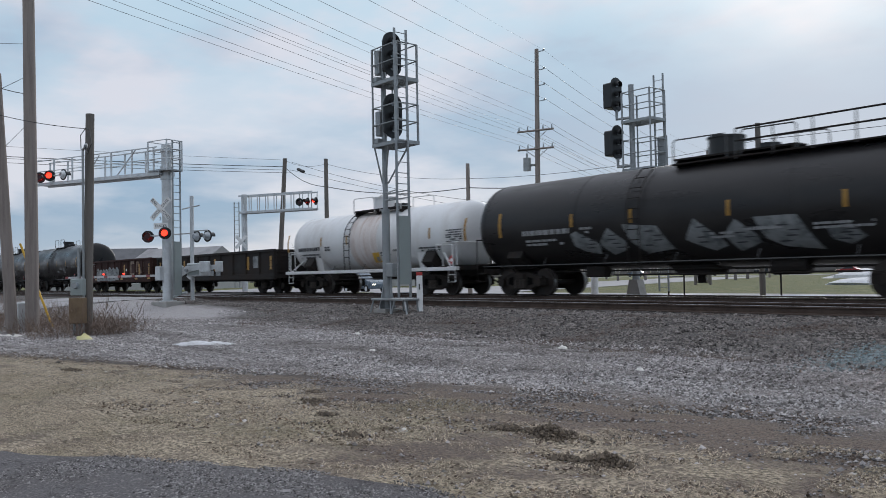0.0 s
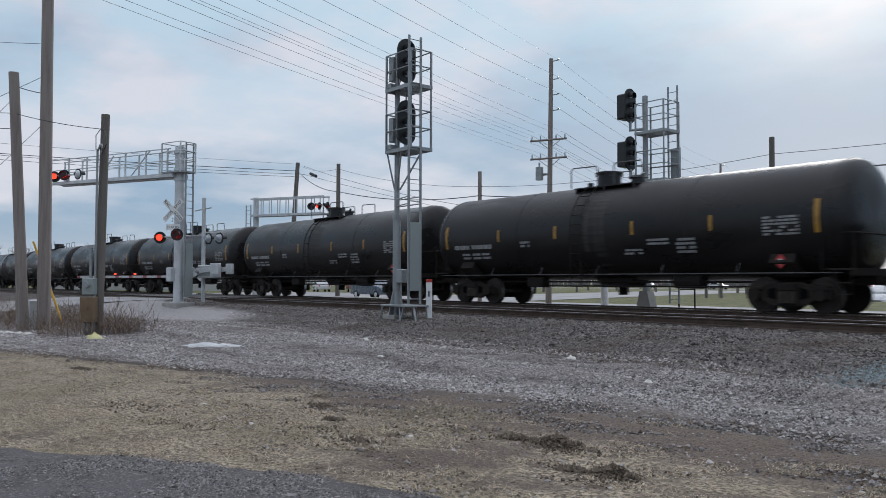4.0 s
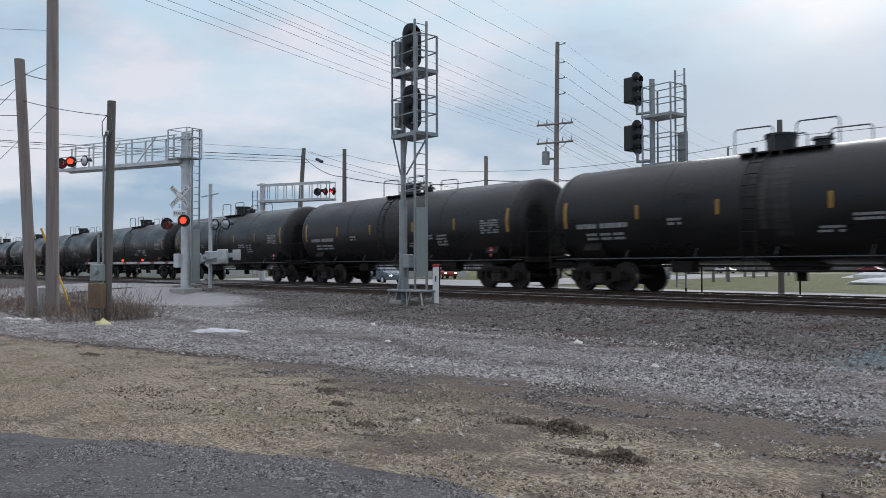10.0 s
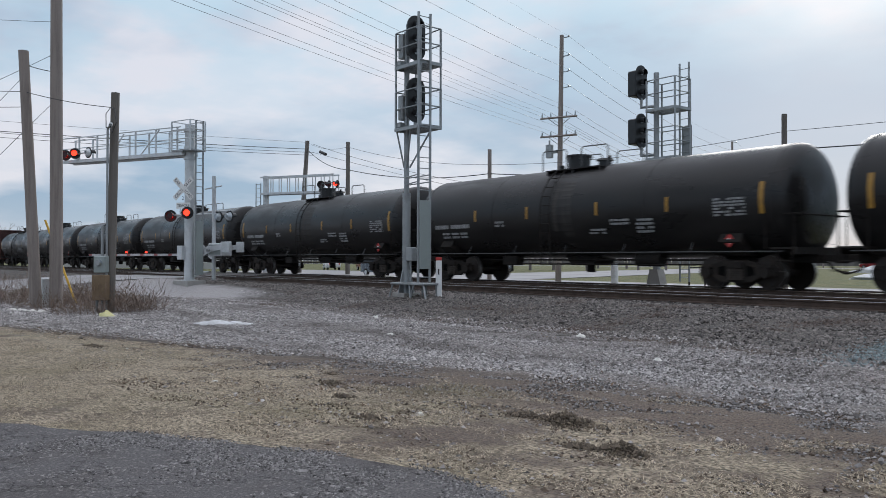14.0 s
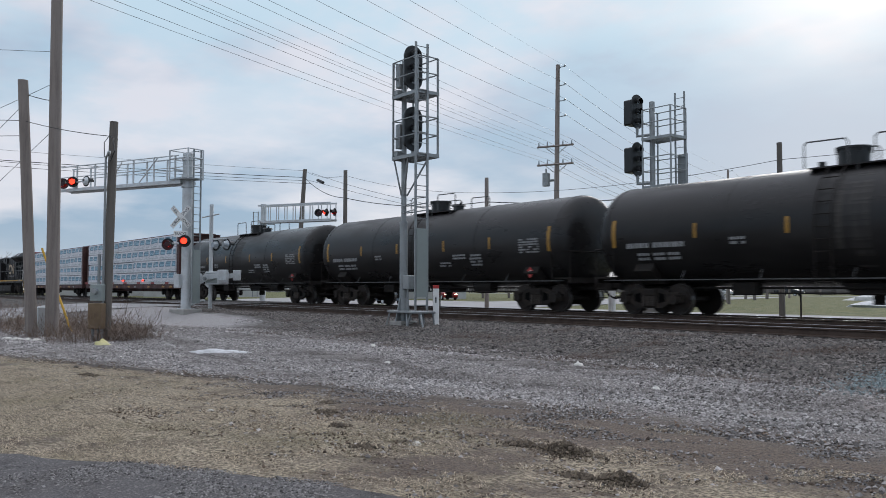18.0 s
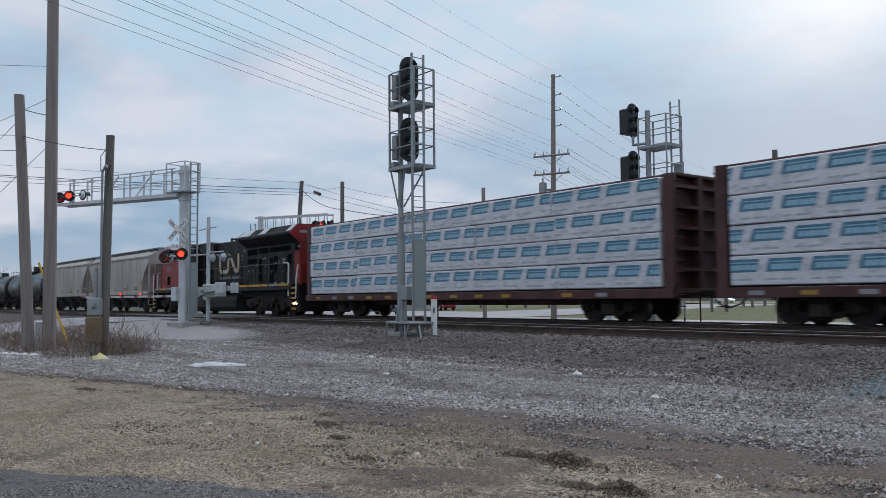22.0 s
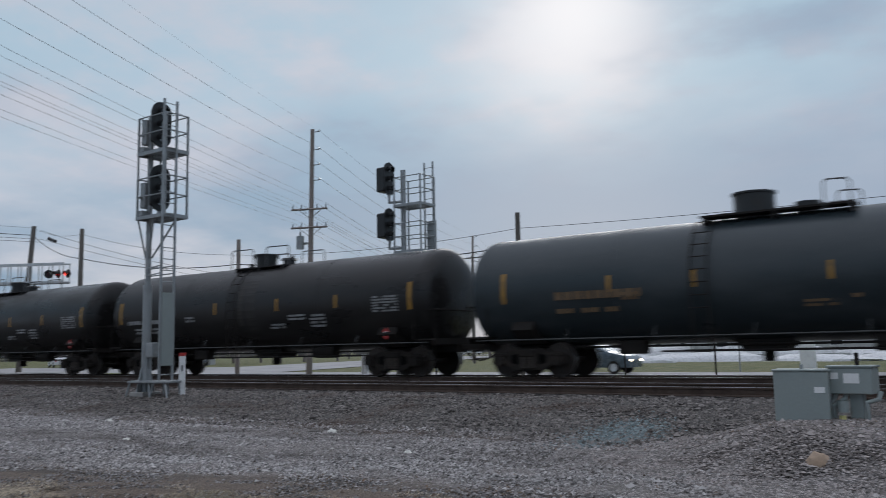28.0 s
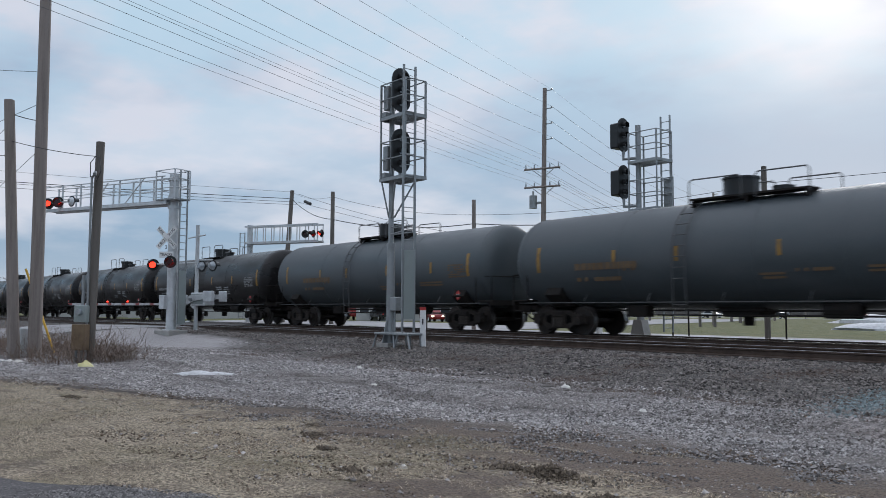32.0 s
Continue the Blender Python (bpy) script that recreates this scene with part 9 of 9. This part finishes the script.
# ---------------------------------------------------------------- cabinets beside the near track
def cabinets():
    x, y = -2.28, 11.25
    t = thing("equipment_cabinet", "grey-green steel equipment cabinet on a gravel heap", "cabinet", m=pose(x, y, gz(x, y) - 0.11, 0, 0, 4))
    part("body", box(B(), -0.33, 0.30, -0.22, 0.28, 0.05, 0.72, 0.008), M_CASE, t)
    part("lid", box(B(), -0.345, 0.315, -0.235, 0.295, 0.72, 0.745, 0.005), M_CASE, t)
    part("foot", box(B(), -0.28, -0.18, -0.18, 0.2, -0.1, 0.05), M_RUNNING, t)
    part("foot", box(B(), 0.14, 0.24, -0.18, 0.2, -0.1, 0.05), M_RUNNING, t)
    part("notice", box(B(), 0.14, 0.26, -0.226, -0.221, 0.46, 0.53), M_WHITE, t)
    part("lifting_eye", rod(B(), (-0.02, 0.0, 0.74), (-0.02, 0.0, 0.80), 0.02, 8), M_GALV, t)
    x, y = -1.78, 11.40
    t = thing("equipment_cabinet", "small grey junction cabinet on pipe legs with conduits", "cabinet", m=pose(x, y, gz(x, y) - 0.11, 0, 0, -6))
    part("body", box(B(), -0.20, 0.30, -0.18, 0.16, 0.42, 0.74, 0.01), M_CASE, t)
    part("lid", box(B(), -0.22, 0.32, -0.20, 0.18, 0.74, 0.765, 0.005), M_CASE, t)
    part("notice", box(B(), -0.02, 0.16, -0.186, -0.181, 0.55, 0.67), M_WHITE, t)
    part("notice", box(B(), -0.17, -0.08, -0.186, -0.181, 0.60, 0.68), M_WHITE, t)
    part("antenna", rod(B(), (0.1, 0, 0.76), (0.1, 0, 0.92), 0.025, 8), M_RUNNING, t)
    part("finial", rod(B(), (0.1, 0, 0.92), (0.1, 0, 0.96), 0.05, 10, 0.02), M_WHITE, t)
    part("post", box(B(), 0.0, 0.16, -0.06, 0.08, -0.1, 0.42, 0.01), M_CASE, t)
    for i, dx in enumerate((-0.28, -0.16, 0.22)):
        bm = path_rod(B(), [(dx, -0.12, -0.05), (dx, -0.14, 0.22 + 0.05 * i), (dx + 0.12, -0.10, 0.36), (dx + 0.14, -0.06, 0.45)], 0.03, 8)
        part("conduit", bm, M_CASE, t)
    part("cap", rod(B(), (-0.05, -0.2, 0.0), (-0.05, -0.2, 0.16), 0.04, 10), M_BAG_YELLOW, t, "yellowish marker cap")
    part("valve", rod(B(), (-0.05, -0.16, 0.2), (-0.05, -0.16, 0.34), 0.07, 12), M_CASE, t)


cabinets()
plank = part("timber_baulk", box(B(), -1.3, 6.9, 15.50, 15.66, RZ - 0.16, RZ - 0.03, 0.015), surface("bleached_timber", (0.165, 0.14, 0.118), 0.9, 0, (0.085, 0.07, 0.058), 0.6, 2, 30, 0.4, (0.3, 4, 4)))
tagged(plank, "long bleached timber lying beside the rail", "timber")
for i, (x, y) in enumerate(((0.75, 15.1), (1.6, 15.2), (5.6, 14.9))):
    ob = part("switch_fitting", box(B(), -0.16, 0.16, -0.12, 0.12, -0.05, 0.22 if i == 0 else 0.1, 0.03), M_RUNNING, m=pose(x, y, gz(x, y), 0, 0, 10 * i))
    tagged(ob, "dark cast-iron fitting beside the near track", "track fitting", "track fittings")


# ---------------------------------------------------------------- edge of the field
def fence_post(x, y, h, r=0.03, rails=()):
    t = thing("fence_post", "thin dark steel fence post", "fence post", "fence posts", m=pose(x, y, gz(x, y)))
    part("shaft", rod(B(), (0, 0, -0.2), (0, 0, h), r, 8), M_RUNNING, t)
    return t


for x, y in ((-18.1, 25.6), (-17.5, 25.7), (-14.2, 26.4), (-11.0, 26.6), (-8.0, 26.7), (-33.5, 26.3)):
    fence_post(x, y, 1.5)
bar = rod(B(), (-18.1, 25.6, 1.2), (-17.5, 25.7, 1.2), 0.02, 6)
tagged(part("fence_rail", bar, M_RUNNING), "short steel rail between fence posts", "fence rail")
boll = rod(B(), (-21.4, 25.4, 0.0), (-21.4, 25.4, 1.35), 0.14, 14)
tagged(part("bollard", boll, M_WHITE), "white round bollard beside the track", "bollard")
for i, (x, y, r, h) in enumerate(((-22, 92, 8, 1.2), (-40, 105, 10, 1.2), (6, 100, 12, 1.3), (-8, 86, 7, 1.0), (-27, 66, 4.5, 0.6), (-22, 70, 6, 0.7), (-13, 69, 5, 0.5), (-5, 72, 7, 0.55), (5, 71, 6, 0.5))):
    clump(x, y, r, h, 60 + i, M_SNOW, "snow_bank", "ploughed bank of grey-white snow", "snow", 0.4)


def motor_car(label, paint, van=False, pickup=False, lights=True):
    """A road vehicle that faces +x."""
    t = thing("car", label, "car", "cars on the road")
    L, W = (4.9, 0.93) if van or pickup else (4.5, 0.88)
    if van:
        side = [(-2.4, 0.35), (-2.42, 1.0), (-2.3, 1.62), (-1.9, 1.72), (0.2, 1.70), (1.25, 1.12), (2.2, 0.92), (2.42, 0.72), (2.4, 0.32)]
        glass = [(-2.15, 1.08), (-2.05, 1.56), (0.15, 1.60), (1.0, 1.14)]
    elif pickup:
        side = [(-2.75, 0.5), (-2.75, 1.15), (-0.75, 1.15), (-0.55, 1.80), (0.65, 1.82), (1.2, 1.22), (2.5, 1.12), (2.6, 0.8), (2.55, 0.45)]
        glass = [(-0.5, 1.22), (-0.4, 1.70), (0.55, 1.72), (1.0, 1.24)]
    else:
        side = [(-2.2, 0.35), (-2.22, 0.9), (-1.5, 1.0), (-0.9, 1.42), (0.35, 1.44), (1.1, 0.98), (2.1, 0.82), (2.22, 0.6), (2.2, 0.3)]
        glass = [(-1.25, 1.0), (-0.8, 1.36), (0.3, 1.38), (0.9, 1.0)]
    bm = prism(B(), side, "y", -W, W)
    bmesh.ops.bevel(bm, geom=bm.edges[:], offset=0.05, segments=2, affect="EDGES", profile=0.6)
    part("body", bm, paint, t, smooth=True)
    for s in (-1, 1):
        a, b = sorted((s * (W + 0.002), s * (W - 0.02)))
        part("side_window", prism(B(), glass, "y", a, b), M_WINDOW, t)
        for x in (-L * 0.31, L * 0.32):
            wh = part("wheel", rod(B(), (x, s * (W - 0.18), 0.33), (x, s * (W + 0.02), 0.33), 0.33, 20), M_RUNNING, t)
            part("rim", rod(B(), (x, s * (W + 0.02), 0.33), (x, s * (W + 0.03), 0.33), 0.2, 16), M_SILVER, wh)
        part("headlight", box(B(), side[-2][0] - 0.12, side[-2][0] + 0.02, s * W * 0.72 - 0.15, s * W * 0.72 + 0.15, 0.64, 0.74, 0.02), M_LAMP_WHITE if lights else M_GLASSY, t)
        part("tail_light", box(B(), side[1][0] - 0.02, side[1][0] + 0.06, s * W * 0.8 - 0.1, s * W * 0.8 + 0.1, 0.75, 0.95, 0.01), M_RED, t)
    return t


M_CAR_BLUE = surface("blue_grey_car_paint", (0.12, 0.15, 0.18), 0.25, 0.3, bump=0)
M_CAR_RED = surface("dark_red_car_paint", (0.22, 0.02, 0.02), 0.25, 0.2, bump=0)
M_CAR_WHITE = surface("white_car_paint", (0.65, 0.65, 0.66), 0.25, 0.0, bump=0)
M_CAR_DARK = surface("charcoal_car_paint", (0.03, 0.032, 0.035), 0.25, 0.2, bump=0)
VAN = motor_car("blue-grey people carrier driving with its lights on", M_CAR_BLUE, van=True)
for i, (x, y, turn, mt, kind) in enumerate(((-96, 62, 160, M_CAR_RED, "p"), (-90, 63, 165, M_CAR_DARK, "p"), (-102, 60, 160, M_CAR_WHITE, "c"), (-78, 62, -20, M_CAR_RED, "c"),
                                            (-98, 152, 0, M_CAR_WHITE, "c"), (-84, 152, 0, M_CAR_DARK, "p"), (-70, 155, 180, M_CAR_RED, "c"), (-58, 152, 0, M_CAR_DARK, "c"),
                                            (-118, 155, 180, M_CAR_BLUE, "c"), (-44, 155, 180, M_CAR_WHITE, "p"), (-30, 152, 0, M_CAR_DARK, "c"))):
    c = motor_car({"p": "pickup truck on the road with lit headlights", "c": "saloon car on the road with lit headlights"}[kind], mt, pickup=kind == "p")
    c.matrix_world = pose(x, y, 0.05, 0, 0, turn)


def warning_sign(x, y):
    t = thing("road_sign", "yellow diamond warning sign with a small plate on a post", "road sign", m=pose(x, y, gz(x, y)))
    part("post", rod(B(), (0, 0, -0.2), (0, 0, 3.3), 0.035, 8), M_GALV, t)
    q = 0.44
    part("diamond", prism(B(), [(-q, 0), (0, -q), (q, 0), (0, q)], "y", -0.05, -0.04), M_SIGN_YELLOW, t, m=pose(0, 0, 3.0, 0, 0, -52))
    part("plate", box(B(), -0.26, 0.26, -0.05, -0.04, -0.2, 0.2), M_SIGN_YELLOW, t, m=pose(0, 0, 2.25, 0, 0, -52))
    part("mark", box(B(), -0.05, 0.05, -0.056, -0.051, -0.18, 0.18), M_BLACK, t, m=pose(0, 0, 3.0, 0, 0, -52))


M_SIGN_YELLOW = surface("sign_yellow", (0.62, 0.33, 0.02), 0.5, 0, bump=0)
warning_sign(-12.0, 44.2)
board = thing("roadside_sign", "low roadside sign, red and green boards on a white base", "sign", m=pose(-9.1, 45.0, gz(-9.1, 45)))
part("base", box(B(), -0.1, 0.62, -0.15, 0.15, -0.2, 2.35, 0.02), M_WHITE, board)
red_board = part("board", box(B(), -1.35, -0.12, -0.12, 0.12, 2.36, 3.02, 0.02), M_RED, board, "red board with unreadable white marks")
part("mark", box(B(), -1.1, -0.5, -0.128, -0.122, 2.62, 2.78), M_WHITE, red_board)
part("board", box(B(), -0.11, 1.10, -0.12, 0.12, 2.36, 3.02, 0.02), M_GREENROOF, board, "green board")


# ---------------------------------------------------------------- the car that the camera leans from
def own_car():
    """A tall dark car beside the camera, its driver's window open."""
    t = thing("parked_car", "dark parked car with its driver's window open", "car", m=pose(-0.85, -1.06, 0, 0, 0, -88))
    bm = prism(B(), [(-2.3, 0.38), (-2.32, 0.75), (-2.25, 1.06), (1.25, 1.04), (2.1, 0.96), (2.3, 0.78), (2.3, 0.36)], "x", -0.88, 0.88)
    bmesh.ops.bevel(bm, geom=bm.edges[:], offset=0.04, segments=2, affect="EDGES", profile=0.6)
    part("body", bm, M_BLACK, t, smooth=True)
    bm = prism(B(), [(-2.12, 1.68), (-1.9, 1.76), (0.25, 1.78), (0.62, 1.70), (0.6, 1.67), (-2.1, 1.65)], "x", -0.74, 0.74)
    part("roof", bm, M_BLACK, t, smooth=True)
    for s in (-1, 1):
        part("front_pillar", rod(B(), (s * 0.84, 1.42, 1.02), (s * 0.72, 0.66, 1.72), 0.035, 8), M_BLACK, t)
        part("middle_pillar", rod(B(), (s * 0.86, -0.42, 1.02), (s * 0.73, -0.52, 1.72), 0.04, 8), M_BLACK, t)
        part("rear_pillar", rod(B(), (s * 0.84, -2.22, 1.02), (s * 0.72, -2.05, 1.72), 0.06, 8), M_BLACK, t)
        bm = B()
        bm.faces.new([bm.verts.new(p) for p in ((s * 0.86, -0.47, 1.05), (s * 0.84, -2.15, 1.05), (s * 0.73, -2.02, 1.66), (s * 0.735, -0.55, 1.66))])
        part("rear_window", bm, M_WINDOW, t)
        for y in (-1.45, 1.45):
            wh = part("wheel", rod(B(), (s * 0.70, y, 0.35), (s * 0.90, y, 0.35), 0.35, 24), M_RUNNING, t)
            part("rim", rod(B(), (s * 0.90, y, 0.35), (s * 0.91, y, 0.35), 0.22, 18), M_SILVER, wh)
        a, c = sorted((s * 0.882, s * 0.90))
        part("door_handle", box(B(), a, c, -0.35, -0.15, 0.92, 0.96, 0.006), M_BLACK, t)
    bm = B()
    bm.faces.new([bm.verts.new(p) for p in ((-0.80, 1.40, 1.05), (0.80, 1.40, 1.05), (0.69, 0.68, 1.69), (-0.69, 0.68, 1.69))])
    part("windscreen", bm, M_WINDOW, t)
    bm = B()
    bm.faces.new([bm.verts.new(p) for p in ((-0.80, -2.24, 1.07), (0.80, -2.24, 1.07), (0.69, -2.08, 1.66), (-0.69, -2.08, 1.66))])
    part("rear_screen", bm, M_WINDOW, t)
    return t


OWN = own_car()


def door_mirror():
    """Rounded housing with a real mirror, on a short arm."""
    w, h, r = 0.125, 0.088, 0.06
    def outline(k):
        out = []
        for cx, cy, a0 in ((w - r, h - r, 0), (-w + r, h - r, 90), (-w + r, -h + r, 180), (w - r, -h + r, 270)):
            for i in range(9):
                a = math.radians(a0 + 90 * i / 8)
                out.append((cx + (r * k) * math.cos(a), cy + (r * k) * math.sin(a)))
        return out
    big, small = outline(1.0), [(x * 0.85, y * 0.82) for x, y in outline(1.0)]
    bm = B()
    n = len(big)
    rings = [[bm.verts.new((x * f, d, z * f)) for x, z in big] for f, d in ((0.55, 0.10), (0.9, 0.07), (1.0, 0.03), (1.0, 0.0), (0.95, -0.008))]
    rings.append([bm.verts.new((x, -0.004, z)) for x, z in small])
    rings.append([bm.verts.new((x, 0.006, z)) for x, z in small])
    for a, b in zip(rings[:-1], rings[1:]):
        for i in range(n):
            bm.faces.new((a[i], a[(i + 1) % n], b[(i + 1) % n], b[i]))
    bm.faces.new(rings[0])
    bmesh.ops.recalc_face_normals(bm, faces=bm.faces[:])
    centre = Vector(MIRROR_AT)
    # its face looks back past the camera
    face = pose(*centre, 0, 0, MIRROR_TURN) @ pose(0, 0, 0, MIRROR_TILT, 0, 0)
    local = OWN.matrix_basis.inverted() @ face
    hs = part("mirror_housing", bm, M_MIRROR_CASE, OWN, "black plastic mirror housing", local, smooth=True)
    bm = B()
    bm.faces.new([bm.verts.new((x, 0.004, z)) for x, z in small])
    bmesh.ops.recalc_face_normals(bm, faces=bm.faces[:])
    part("mirror_glass", bm, M_MIRROR, hs, "clear mirror glass")
    arm = B()
    p = OWN.matrix_basis.inverted() @ (centre + Vector((0.03, 0.03, -0.06)))
    rod(arm, (p.x, p.y, p.z), (-0.86, 1.15, 1.02), 0.03, 10)
    part("mirror_arm", arm, M_MIRROR_CASE, OWN)


M_MIRROR, _nd, _ln, _b = shader("mirror_glass")
_b.inputs["Base Color"].default_value, _b.inputs["Metallic"].default_value, _b.inputs["Roughness"].default_value = (0.8, 0.82, 0.82, 1), 1.0, 0.02
M_MIRROR_CASE = surface("black_mirror_plastic", (0.006, 0.006, 0.007), 0.5, 0, bump=0, gloss=0.3)
MIRROR_AT, MIRROR_TURN, MIRROR_TILT = (-0.11, 0.60, 1.303), 2.0, -5.6
door_mirror()
# what the mirror shows behind the car
house("petrol_station_shop", "low tan shop with a red lower wall", -8, -34, 26, 10, 2.9, 3.5, 180, surface("tan_wall", (0.42, 0.38, 0.31), 0.8), M_GREYROOF, 0, True)
tagged(part("shop_dado", box(B(), -20.9, 4.9, -28.98, -28.9, 0, 1.1), surface("dull_red_paint", (0.13, 0.045, 0.035), 0.7)), "red band along the shop's foot", "wall band")
yp = rod(B(), (-1.2, -9.0, 0), (-1.2, -9.0, 6.0), 0.12, 14)
yellow_post = part("yellow_post", yp, M_YELLOW)
tagged(yellow_post, "yellow steel post with a sign panel on the forecourt", "post")
part("sign_panel", box(B(), -3.3, -1.08, -9.06, -8.94, 1.75, 2.25, 0.02), M_YELLOW, yellow_post)


def blink_rows(start, side):
    """The lamp disc shows its red face for one half of each period and turns away for the other."""
    period = 1.312
    rows, turn, t = [(0.0, None)], 0.0, 0.0
    edges = []
    k = -8
    while start + k * period / 2 < 32.0:
        e = start + k * period / 2
        if e > 0.05:
            edges.append((e, (k % 2 == 0) == bool(side)))
        k += 1
    lit = not edges[0][1]
    turn = 0.0 if lit else 180.0
    rows = [(0.0, turn)]
    for e, on in edges:
        rows += [(e - 0.05, turn), (e - 0.0167, turn + 60), (e + 0.0167, turn + 120), (e + 0.05, turn + 180)]
        turn += 180.0
    rows.append((32.0, turn))
    return rows


def motions():
    """The train runs at a steady speed, a people carrier passes behind it, the warning lamps alternate."""
    for car, x in CARS:
        walk(car, [(t, pose(x + s, TRACK_FAR, RZ)) for t, s in TRAIN_ROWS])
    walk(VAN, [(t, pose(x, 40.6, gz(-15, 40) + 0.03)) for t, x in VAN_ROWS])
    for disc, start, side in BLINKERS:
        walk(disc, [(t, pose(0, -0.15, 0, 0, 0, a)) for t, a in blink_rows(start, side)])


VAN_ROWS = [(0.0, -60.0), (21.5, -60.0), (24.0, -58.0), (25.0, -52.0), (28.0, -18.6), (32.0, 29.0)]      # waits at the junction, then passes
TRAIN_ROWS = [(0.0, 0.0), (16.0, SPEED * 16), (32.0, SPEED * 32)]
motions()
